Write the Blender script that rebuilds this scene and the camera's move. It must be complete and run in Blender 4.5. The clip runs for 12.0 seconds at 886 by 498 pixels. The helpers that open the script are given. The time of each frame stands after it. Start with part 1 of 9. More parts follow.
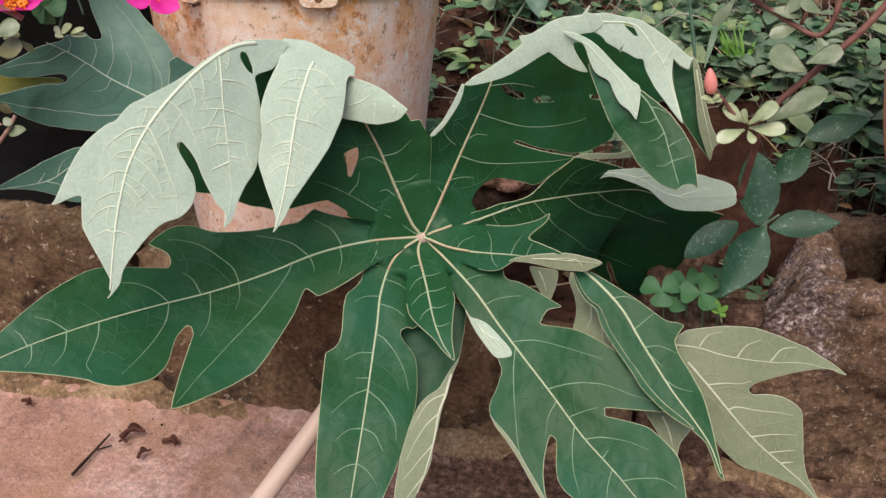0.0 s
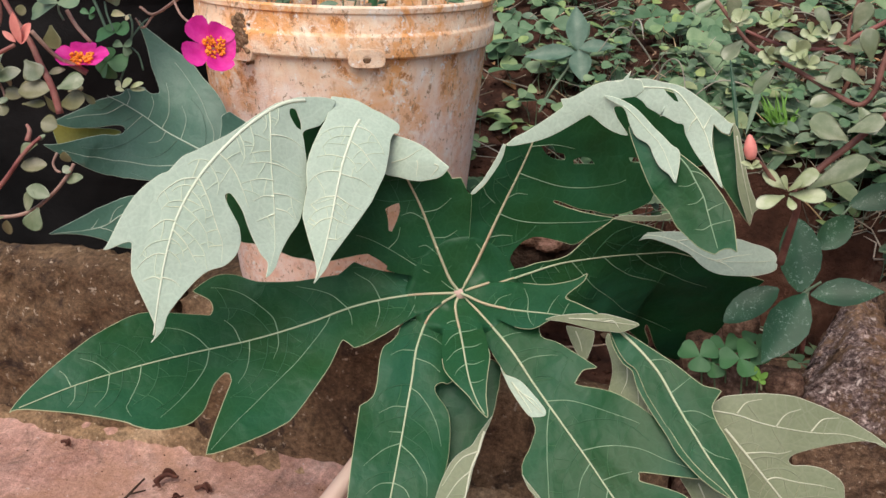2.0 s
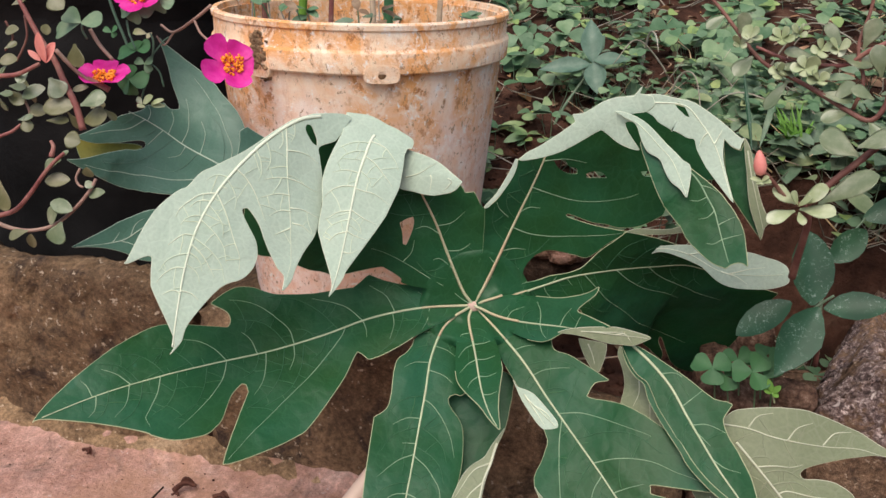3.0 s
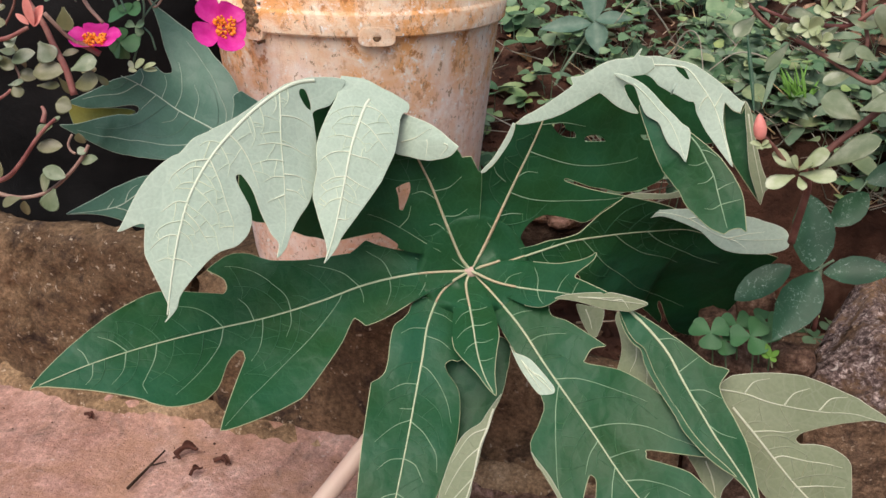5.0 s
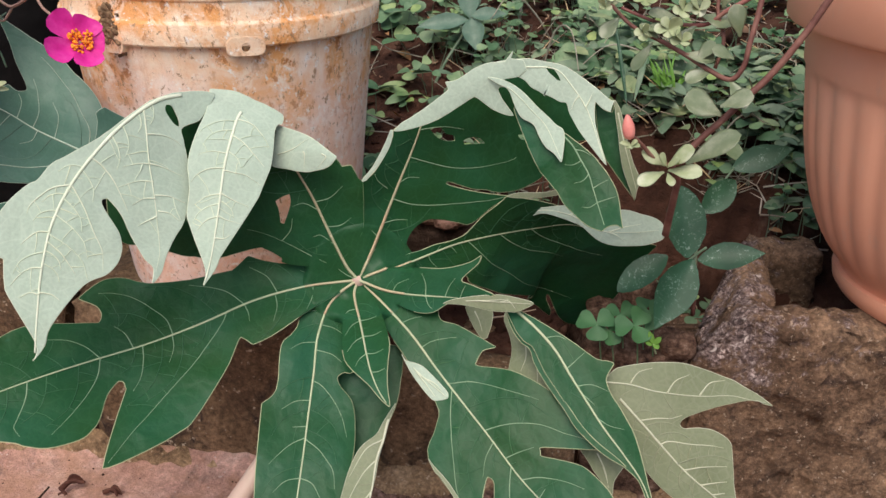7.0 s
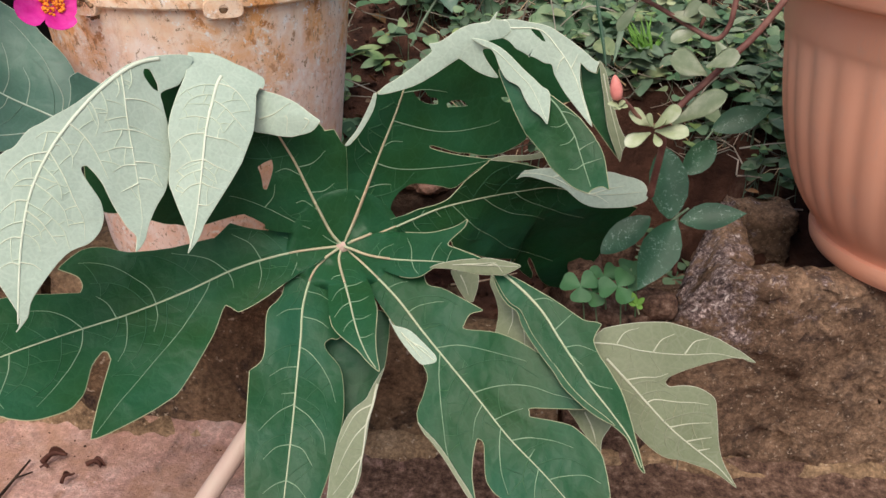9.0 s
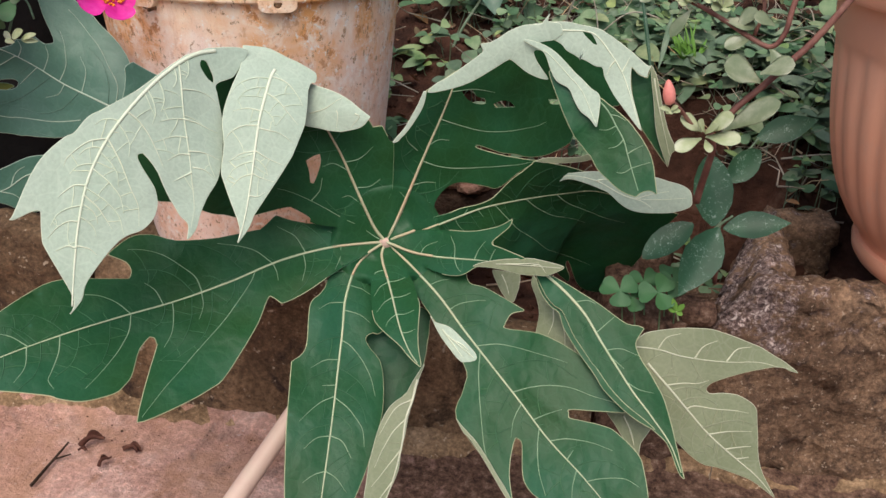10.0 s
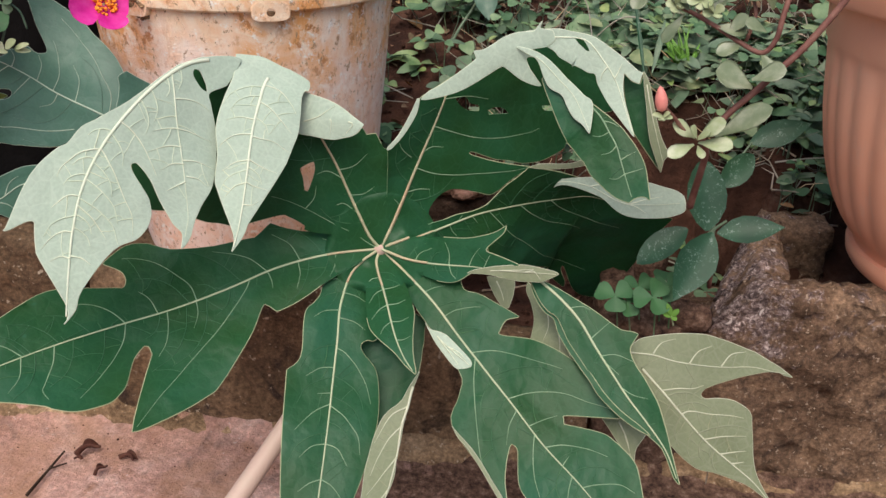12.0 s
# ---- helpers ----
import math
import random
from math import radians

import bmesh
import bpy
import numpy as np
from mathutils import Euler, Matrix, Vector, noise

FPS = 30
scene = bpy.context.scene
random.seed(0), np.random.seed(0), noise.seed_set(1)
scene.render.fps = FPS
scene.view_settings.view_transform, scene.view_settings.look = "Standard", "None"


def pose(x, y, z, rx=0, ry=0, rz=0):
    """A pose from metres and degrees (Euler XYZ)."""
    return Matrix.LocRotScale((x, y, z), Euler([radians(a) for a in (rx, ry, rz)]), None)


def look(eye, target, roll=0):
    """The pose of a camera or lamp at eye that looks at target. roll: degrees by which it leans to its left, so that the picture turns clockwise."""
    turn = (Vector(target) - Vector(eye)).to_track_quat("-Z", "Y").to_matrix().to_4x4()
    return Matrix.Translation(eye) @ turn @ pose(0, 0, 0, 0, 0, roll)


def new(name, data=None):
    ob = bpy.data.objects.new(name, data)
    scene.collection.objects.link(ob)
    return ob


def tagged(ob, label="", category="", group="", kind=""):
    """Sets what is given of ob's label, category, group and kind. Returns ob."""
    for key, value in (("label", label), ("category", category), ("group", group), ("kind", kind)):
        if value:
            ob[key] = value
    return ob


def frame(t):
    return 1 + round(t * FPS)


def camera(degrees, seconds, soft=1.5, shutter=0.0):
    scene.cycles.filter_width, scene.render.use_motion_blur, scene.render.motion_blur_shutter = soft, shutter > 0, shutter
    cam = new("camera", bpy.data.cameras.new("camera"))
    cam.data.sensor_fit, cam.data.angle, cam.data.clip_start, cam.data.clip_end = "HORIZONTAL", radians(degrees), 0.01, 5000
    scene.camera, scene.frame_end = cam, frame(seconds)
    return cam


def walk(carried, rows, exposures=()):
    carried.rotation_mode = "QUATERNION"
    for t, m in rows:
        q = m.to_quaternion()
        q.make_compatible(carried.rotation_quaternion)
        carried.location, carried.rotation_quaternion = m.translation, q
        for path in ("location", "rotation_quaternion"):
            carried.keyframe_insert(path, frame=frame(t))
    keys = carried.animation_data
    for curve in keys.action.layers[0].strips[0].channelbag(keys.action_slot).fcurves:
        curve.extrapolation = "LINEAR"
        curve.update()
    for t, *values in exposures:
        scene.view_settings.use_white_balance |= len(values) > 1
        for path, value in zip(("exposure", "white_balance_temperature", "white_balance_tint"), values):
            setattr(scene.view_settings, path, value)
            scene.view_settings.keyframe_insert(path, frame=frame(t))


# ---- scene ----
from mathutils.bvhtree import BVHTree
cam = camera(57.0, 12.0, 1.5)
PATH = [
    (0, (0.126, -0.021, 0.491), (-0.108, 1.754, -0.401), 1.5),
    (0.5, (0.138, -0.009, 0.492), (-0.074, 1.764, -0.409), 1.7),
    (1, (0.135, -0.019, 0.496), (-0.152, 1.77, -0.352), 2.0),
    (1.5, (0.133, -0.02, 0.496), (-0.166, 1.788, -0.304), 2.6),
    (2, (0.128, -0.027, 0.493), (-0.214, 1.788, -0.274), 2.0),
    (2.5, (0.131, -0.027, 0.496), (-0.235, 1.783, -0.271), 1.6),
    (3, (0.133, -0.032, 0.5), (-0.256, 1.78, -0.25), 1.5),
    (3.2, (0.135, -0.032, 0.505), (-0.238, 1.778, -0.261), 1.4),
    (4.8, (0.138, -0.024, 0.501), (-0.242, 1.754, -0.331), 1.3),
    (5, (0.137, -0.025, 0.502), (-0.251, 1.749, -0.338), 1.2),
    (5.5, (0.14, -0.016, 0.501), (-0.111, 1.77, -0.364), 2.8),
    (6, (0.143, -0.014, 0.507), (-0.059, 1.774, -0.365), 1.7),
    (6.5, (0.148, -0.018, 0.515), (-0.035, 1.793, -0.314), -0.0),
    (7, (0.145, -0.013, 0.513), (0.004, 1.787, -0.346), 1.0),
    (7.2, (0.143, -0.013, 0.511), (0.007, 1.777, -0.371), 1.1),
    (8.8, (0.135, -0.017, 0.513), (-0.032, 1.757, -0.397), -1.0),
    (9, (0.132, -0.013, 0.51), (0.072, 1.756, -0.42), 1.3),
    (9.5, (0.122, -0.011, 0.505), (0.058, 1.745, -0.449), 2.9),
    (10, (0.116, -0.019, 0.508), (0.003, 1.751, -0.417), 2.5),
    (10.5, (0.117, -0.018, 0.509), (0.008, 1.752, -0.416), 2.4),
    (11, (0.117, -0.02, 0.51), (-0.004, 1.754, -0.406), 2.2),
    (11.5, (0.116, -0.019, 0.511), (0.014, 1.754, -0.407), 2.4),
    (12, (0.118, -0.018, 0.511), (0.011, 1.755, -0.407), 2.2),
]
walk(cam, [(t, look(eye, target, roll)) for t, eye, target, roll in PATH])

# ---- daylight: a bright overcast sky with a weak wide sun ----
scene.view_settings.exposure = 0.54
SUN_ELEVATION, SUN_AZIMUTH = 59.0, 190.0
world = bpy.data.worlds.new("overcast_sky")
scene.world = world
world.use_nodes = True
wn = world.node_tree
sky = wn.nodes.new("ShaderNodeTexSky")
sky.sky_type, sky.sun_disc = "NISHITA", False
sky.sun_elevation, sky.sun_rotation = radians(SUN_ELEVATION), radians(SUN_AZIMUTH)
sky.air_density, sky.dust_density, sky.ozone_density = 1.0, 3.5, 1.0
wn.nodes["Background"].inputs["Strength"].default_value = 0.115
wn.links.new(sky.outputs[0], wn.nodes["Background"].inputs["Color"])
sun = new("sun", bpy.data.lights.new("sun", "SUN"))
sun.data.energy, sun.data.angle, sun.data.color = 1.5, radians(50), (1.0, 0.93, 0.83)
a, e = radians(SUN_AZIMUTH), radians(SUN_ELEVATION)
sun_way = Vector((math.sin(a) * math.cos(e), math.cos(a) * math.cos(e), math.sin(e)))
sun.matrix_world = look(sun_way * 5, (0, 0, 0))


# ---- materials ----
def shader(name, rough=0.6, spec=0.4):
    """A material with its node tree and its principled node."""
    m = bpy.data.materials.new(name)
    m.use_nodes = True
    p = m.node_tree.nodes["Principled BSDF"]
    p.inputs["Roughness"].default_value = rough
    p.inputs["Specular IOR Level"].default_value = spec
    return m, m.node_tree, p


def node(tree, kind, **inputs):
    n = tree.nodes.new(kind)
    for key, value in inputs.items():
        n.inputs[key.replace("_", " ")].default_value = value
    return n


def noise_tex(tree, scale, detail=4.0, rough=0.55, coord="Object", distort=0.0, stretch=None):
    n = node(tree, "ShaderNodeTexNoise", Scale=scale, Detail=detail, Roughness=rough, Distortion=distort)
    c = tree.nodes.new("ShaderNodeTexCoord")
    if stretch:
        m = node(tree, "ShaderNodeMapping", Scale=stretch)
        tree.links.new(c.outputs[coord], m.inputs[0])
        tree.links.new(m.outputs[0], n.inputs["Vector"])
    else:
        tree.links.new(c.outputs[coord], n.inputs["Vector"])
    return n.outputs["Fac"]


def ramp(tree, fac, stops):
    r = tree.nodes.new("ShaderNodeValToRGB")
    while len(r.color_ramp.elements) < len(stops):
        r.color_ramp.elements.new(0.5)
    for el, (at, col) in zip(r.color_ramp.elements, stops):
        el.position, el.color = at, (*col, 1) if len(col) == 3 else col
    tree.links.new(fac, r.inputs[0])
    return r.outputs["Color"]


def mix(tree, fac, a_col, b_col, how="MIX"):
    m = tree.nodes.new("ShaderNodeMix")
    m.data_type, m.blend_type = "RGBA", how
    for sock, value in ((m.inputs[0], fac), (m.inputs[6], a_col), (m.inputs[7], b_col)):
        if isinstance(value, bpy.types.NodeSocket):
            tree.links.new(value, sock)
        else:
            sock.default_value = value if isinstance(value, float) else (*value, 1)
    return m.outputs[2]


def bump(tree, p, height, strength, distance):
    b = node(tree, "ShaderNodeBump", Strength=strength, Distance=distance)
    tree.links.new(height, b.inputs["Height"])
    tree.links.new(b.outputs[0], p.inputs["Normal"])


def band(tree, fac, lo, hi):
    """0 below lo, 1 above hi."""
    return ramp(tree, fac, [(lo, (0, 0, 0)), (hi, (1, 1, 1))])


def blade_material(name, dark, mid, light, rough, spec, net, net_amount, through_light, pucker=0.0015, swell=0.0):
    """Leaf skin: mottled colour, a fine net of veins and puckered relief, laid out by the blade's own flat coordinates."""
    m, t, p = shader(name, rough, spec)
    base = ramp(t, noise_tex(t, 14.0, 3.0, 0.5, "UV"), [(0.3, dark), (0.52, mid), (0.72, light)])
    fine = ramp(t, noise_tex(t, 420.0, 2.0, 0.6, "UV"), [(0.3, (0.92,) * 3), (0.7, (1.07,) * 3)])
    base = mix(t, 1.0, base, fine, "MULTIPLY")
    c = t.nodes.new("ShaderNodeTexCoord")
    warp = node(t, "ShaderNodeTexNoise", Scale=60.0, Detail=2.0)
    t.links.new(c.outputs["UV"], warp.inputs["Vector"])
    add = t.nodes.new("ShaderNodeVectorMath")
    add.operation = "MULTIPLY_ADD"
    t.links.new(warp.outputs["Color"], add.inputs[0])
    add.inputs[1].default_value = (0.006, 0.006, 0)
    t.links.new(c.outputs["UV"], add.inputs[2])
    v = node(t, "ShaderNodeTexVoronoi", Scale=95.0)
    v.feature = "DISTANCE_TO_EDGE"
    t.links.new(add.outputs[0], v.inputs["Vector"])
    line = ramp(t, v.outputs["Distance"], [(0.0, (1, 1, 1)), (0.055, (0, 0, 0))])
    v2 = node(t, "ShaderNodeTexVoronoi", Scale=330.0)
    v2.feature = "DISTANCE_TO_EDGE"
    t.links.new(add.outputs[0], v2.inputs["Vector"])
    line2 = ramp(t, v2.outputs["Distance"], [(0.0, (0.4,) * 3), (0.08, (0, 0, 0))])
    both = mix(t, 1.0, line, line2, "LIGHTEN")
    amount = t.nodes.new("ShaderNodeMath")
    amount.operation, amount.inputs[1].default_value = "MULTIPLY", net_amount
    t.links.new(both, amount.inputs[0])
    col = mix(t, amount.outputs[0], base, net)
    spots = band(t, noise_tex(t, 75.0, 1.0, 0.5, "UV"), 0.76, 0.80)
    col = mix(t, spots, col, light)
    t.links.new(col, p.inputs["Base Color"])
    p.inputs["Subsurface Weight"].default_value = 0.0
    h = mix(t, 0.5, v.outputs["Distance"], noise_tex(t, 130.0, 3.0, 0.6, "UV"))
    bump(t, p, h, 0.45, pucker)
    if swell > 0:  # the blade swells between its veins
        fine_bump = p.inputs["Normal"].links[0].from_node
        wide = node(t, "ShaderNodeBump", Strength=0.6, Distance=swell)
        t.links.new(noise_tex(t, 34.0, 2.0, 0.5, "UV", 0.3), wide.inputs["Height"])
        t.links.new(wide.outputs[0], fine_bump.inputs["Normal"])
    if through_light > 0:
        tr = t.nodes.new("ShaderNodeBsdfTranslucent")
        t.links.new(col, tr.inputs["Color"])
        ms = node(t, "ShaderNodeMixShader", Fac=through_light)
        t.links.new(p.outputs[0], ms.inputs[1])
        t.links.new(tr.outputs[0], ms.inputs[2])
        t.links.new(ms.outputs[0], t.nodes["Material Output"].inputs["Surface"])
    return m


def simple_material(name, cols, scale, rough=0.6, spec=0.4, bump_strength=0.3, bump_scale=None, bump_dist=0.001, per_island=0.0, coord="Object", through_light=0.0):
    m, t, p = shader(name, rough, spec)
    n = len(cols)
    col = ramp(t, noise_tex(t, scale, 5.0, 0.6, coord), [(0.28 + 0.44 * i / max(1, n - 1), c) for i, c in enumerate(cols)])
    if per_island:
        g = t.nodes.new("ShaderNodeNewGeometry")
        tint = ramp(t, g.outputs["Random Per Island"], [(0.0, (1 - per_island, 1 - per_island * 0.8, 1 - per_island * 0.9)), (0.45, (1, 1, 1)), (0.8, (1 + per_island, 1 + per_island * 0.6, 1 + per_island * 0.5)), (1.0, (1 + per_island * 2.2, 1 + per_island * 1.3, 1 + per_island * 0.1))])
        col = mix(t, 1.0, col, tint, "MULTIPLY")
    t.links.new(col, p.inputs["Base Color"])
    if bump_strength:
        bump(t, p, noise_tex(t, bump_scale or scale * 4, 5.0, 0.65, coord), bump_strength, bump_dist)
    if through_light:
        tr = t.nodes.new("ShaderNodeBsdfTranslucent")
        t.links.new(col, tr.inputs["Color"])
        ms = node(t, "ShaderNodeMixShader", Fac=through_light)
        t.links.new(p.outputs[0], ms.inputs[1])
        t.links.new(tr.outputs[0], ms.inputs[2])
        t.links.new(ms.outputs[0], t.nodes["Material Output"].inputs["Surface"])
    return m


LEAF_TOP = blade_material("papaya_leaf_upper", (0.0170, 0.069, 0.0165), (0.0165, 0.082, 0.0290), (0.0220, 0.103, 0.050), 0.41, 0.24, (0.032, 0.115, 0.048), 0.35, 0.08, 0.0018, 0.0032)
LEAF_UNDER = blade_material("papaya_leaf_underside", (0.435, 0.54, 0.425), (0.46, 0.56, 0.445), (0.49, 0.585, 0.47), 0.65, 0.25, (0.56, 0.65, 0.525), 0.5, 0.10, 0.0022)
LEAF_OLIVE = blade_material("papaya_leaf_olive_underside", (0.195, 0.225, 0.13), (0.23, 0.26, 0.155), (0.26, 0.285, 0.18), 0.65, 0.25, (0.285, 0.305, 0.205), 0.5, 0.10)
LEAF_DUSTY = blade_material("dusty_papaya_leaf", (0.048, 0.122, 0.082), (0.066, 0.158, 0.108), (0.090, 0.195, 0.135), 0.40, 0.45, (0.10, 0.19, 0.14), 0.35, 0.06)
LEAF_OLD = blade_material("yellowing_leaf", (0.10, 0.12, 0.01), (0.16, 0.17, 0.02), (0.22, 0.2, 0.03), 0.55, 0.35, (0.25, 0.25, 0.06), 0.3, 0.1)
VEIN_TOP = simple_material("vein_upper", [(0.22, 0.36, 0.21), (0.35, 0.47, 0.30)], 60, 0.5, 0.25, 0.0, per_island=0.12)
VEIN_PALE = simple_material("vein_pale", [(0.36, 0.46, 0.36), (0.48, 0.57, 0.45)], 60, 0.5, 0.25, 0.0, per_island=0.1)
VEIN_FINE = simple_material("fine_vein_upper", [(0.034, 0.115, 0.052), (0.060, 0.155, 0.076)], 60, 0.5, 0.25, 0.0, per_island=0.2)
VEIN_DUSTY = simple_material("fine_vein_dusty", [(0.085, 0.17, 0.125), (0.12, 0.21, 0.155)], 60, 0.5, 0.25, 0.0, per_island=0.1)
VEIN_OLIVE = simple_material("vein_olive", [(0.52, 0.53, 0.38), (0.60, 0.60, 0.46)], 60, 0.55, 0.25, 0.0, per_island=0.06)
VEIN_NET = simple_material("fine_vein_underside", [(0.64, 0.72, 0.55), (0.70, 0.77, 0.60)], 60, 0.55, 0.25, 0.0, per_island=0.06)
VEIN_NET_OLIVE = simple_material("fine_vein_olive", [(0.26, 0.28, 0.185), (0.295, 0.315, 0.21)], 60, 0.55, 0.25, 0.0, per_island=0.06)
VEIN_UNDER = simple_material("vein_underside", [(0.68, 0.74, 0.56), (0.76, 0.79, 0.63)], 60, 0.55, 0.25, 0.0, per_island=0.06)
MARGIN = simple_material("blade_margin", [(0.34, 0.40, 0.22), (0.50, 0.50, 0.31)], 40, 0.55, 0.25, 0.0)
RIB_CREAM = simple_material("rib_cream", [(0.40, 0.48, 0.28), (0.47, 0.52, 0.33), (0.53, 0.52, 0.34)], 25, 0.5, 0.3, 0.1)
RIB_PINK = simple_material("rib_pinkish", [(0.57, 0.36, 0.22), (0.52, 0.44, 0.28), (0.45, 0.50, 0.31)], 25, 0.5, 0.3, 0.1)
HUB_PINK = simple_material("hub_pink", [(0.60, 0.38, 0.32), (0.58, 0.45, 0.36)], 60, 0.5, 0.3, 0.1)
PETIOLE = simple_material("petiole_skin", [(0.50, 0.33, 0.28), (0.60, 0.44, 0.37), (0.54, 0.46, 0.36)], 18, 0.5, 0.4, 0.25, 160)


# ---- helpers for building ----
def attach(ob, parent, local=False):
    """Parent ob; unless local, its mesh stays where its world numbers say."""
    ob.parent = parent
    if parent is not None and not local:
        m = parent.matrix_basis.copy()
        if parent.parent is not None:
            m = parent.parent.matrix_basis @ parent.matrix_parent_inverse @ m
        ob.matrix_parent_inverse = m.inverted()
    return ob


def part(name, bm, material, parent=None, label="", smooth=True, local=False, crease=0):
    """Link a bmesh as one mesh object, under its parent if one is given."""
    me = bpy.data.meshes.new(name)
    bm.to_mesh(me)
    bm.free()
    for m in material if isinstance(material, (list, tuple)) else [material]:
        me.materials.append(m)
    if smooth:
        me.polygons.foreach_set("use_smooth", [True] * len(me.polygons))
    if crease:
        me.set_sharp_from_angle(angle=radians(crease))
    ob = new(name, me)
    attach(ob, parent, local)
    if label:
        tagged(ob, label)
    return ob


def spline(points, n, closed=False, corner=None):
    """Catmull-Rom curve through the points, n steps a stretch; stretches stay straight at corners."""
    p = [np.array(q, float) for q in points]
    m = len(p)
    out = []
    for i in range(m if closed else m - 1):
        p1, p2 = p[i], p[(i + 1) % m]
        p0 = p[i - 1] if closed or i else 2 * p1 - p2
        p3 = p[(i + 2) % m] if closed or i + 2 < m else 2 * p2 - p1
        t1, t2 = (p2 - p0) / 2, (p3 - p1) / 2
        if corner:
            t1 = t1 * (0.25 if corner[i] else 1)
            t2 = t2 * (0.25 if corner[(i + 1) % m] else 1)
        for k in range(n):
            s = k / n
            out.append((2 * s**3 - 3 * s**2 + 1) * p1 + (s**3 - 2 * s**2 + s) * t1 + (3 * s**2 - 2 * s**3) * p2 + (s**3 - s**2) * t2)
    if not closed:
        out.append(p[-1])
    return np.array(out)


def tube(bm, points, radii, sides=8, squash=None, cap=True):
    """A tapered tube along a polyline. squash: a normal per point and the share of the radius that it keeps along it."""
    pts = [Vector(p) for p in points]
    rings, ref = [], None
    for i, p in enumerate(pts):
        way = (pts[min(i + 1, len(pts) - 1)] - pts[max(i - 1, 0)]).normalized()
        if squash:
            nrm = Vector(squash[0][i])
            a_dir = way.cross(nrm).normalized()
            b_dir = nrm * squash[1]
        else:
            ref = way.orthogonal().normalized() if ref is None else (ref - way * ref.dot(way)).normalized()
            a_dir, b_dir = ref, way.cross(ref)
        r = radii[i] if hasattr(radii, "__len__") else radii
        rings.append([bm.verts.new(p + (a_dir * math.cos(2 * math.pi * k / sides) + b_dir * math.sin(2 * math.pi * k / sides)) * r) for k in range(sides)])
    for ra, rb in zip(rings, rings[1:]):
        for k in range(sides):
            bm.faces.new((ra[k], ra[(k + 1) % sides], rb[(k + 1) % sides], rb[k]))
    if cap:
        bm.faces.new(list(reversed(rings[0])))
        bm.faces.new(rings[-1])


def lathe(bm, profile, steps=72, wobble=None):
    """Turn a profile of (radius, height) round the z axis. wobble(angle, radius, height) may change the radius."""
    rings = []
    for r, z in profile:
        if r < 1e-5:
            rings.append([bm.verts.new((0, 0, z))] * steps)
        else:
            ring = []
            for k in range(steps):
                an = 2 * math.pi * k / steps
                rr = wobble(an, r, z) if wobble else r
                ring.append(bm.verts.new((rr * math.cos(an), rr * math.sin(an), z)))
            rings.append(ring)
    for ra, rb in zip(rings, rings[1:]):
        for k in range(steps):
            vs = []
            for v in (ra[k], ra[(k + 1) % steps], rb[(k + 1) % steps], rb[k]):
                if v not in vs:
                    vs.append(v)
            if len(vs) > 2:
                bm.faces.new(vs)


def inside(poly, x, y):
    """Even-odd test of many points against one polygon."""
    hit = np.zeros(len(x), bool)
    px, py = poly[:, 0], poly[:, 1]
    j = len(poly) - 1
    for i in range(len(poly)):
        if py[i] != py[j]:
            cross = ((py[i] > y) != (py[j] > y)) & (x < (px[j] - px[i]) * (y - py[i]) / (py[j] - py[i]) + px[i])
            hit ^= cross
        j = i
    return hit


from mathutils.geometry import delaunay_2d_cdt


class Bend:
    """A flat blade bent along its rib: u runs along the rib, v across it, cup bows it from side to side."""

    def __init__(self, rib, side_a, side_b, cup, seed, fold=0.0):
        self.c = spline(rib, 24)
        self.u = np.r_[0, np.cumsum(np.linalg.norm(np.diff(self.c, axis=0), axis=1))]
        self.way = np.gradient(self.c, axis=0)
        self.way /= np.linalg.norm(self.way, axis=1)[:, None]
        self.a, self.b, self.cup, self.seed, self.fold = np.array(side_a), np.array(side_b), cup, seed, fold

    def at(self, u, v, lift=0.0):
        u, v = np.asarray(u, float), np.asarray(v, float)
        k = np.clip(u, 0, self.u[-1])
        p = np.stack([np.interp(k, self.u, self.c[:, j]) for j in range(3)], -1)
        w = np.stack([np.interp(k, self.u, self.way[:, j]) for j in range(3)], -1)
        w /= np.linalg.norm(w, axis=-1)[..., None]
        f = (k / self.u[-1])[..., None]
        s = self.a * (1 - f) + self.b * f
        s = s - w * (s * w).sum(-1)[..., None]
        s /= np.linalg.norm(s, axis=-1)[..., None]
        n = np.cross(w, s)
        wave = np.array([noise.noise((x * 34 + self.seed, y * 34, 0.3)) * 0.0018 + noise.noise((x * 15, y * 15 + self.seed, 4.1)) * 0.004 + noise.noise((x * 95, y * 95 + self.seed, 1.7)) * 0.0006 for x, y in zip(np.ravel(u), np.ravel(v))]).reshape(u.shape)
        wave *= np.clip(np.abs(v) / 0.012, 0.0, 1.0)
        return p + w * (u - k)[..., None] + s * v[..., None] + n * (self.cup * v * v + self.fold * 0.03 * (1 - np.exp(-np.sqrt(v * v + 0.00002) / 0.03)) * np.clip((k - 0.02) / 0.05, 0.0, 1.0) + wave + lift)[..., None], n


lobe_count = 0
hub_bends, top_skins = [], []
HUB = np.array((0.033, 0.556, 0.2095))


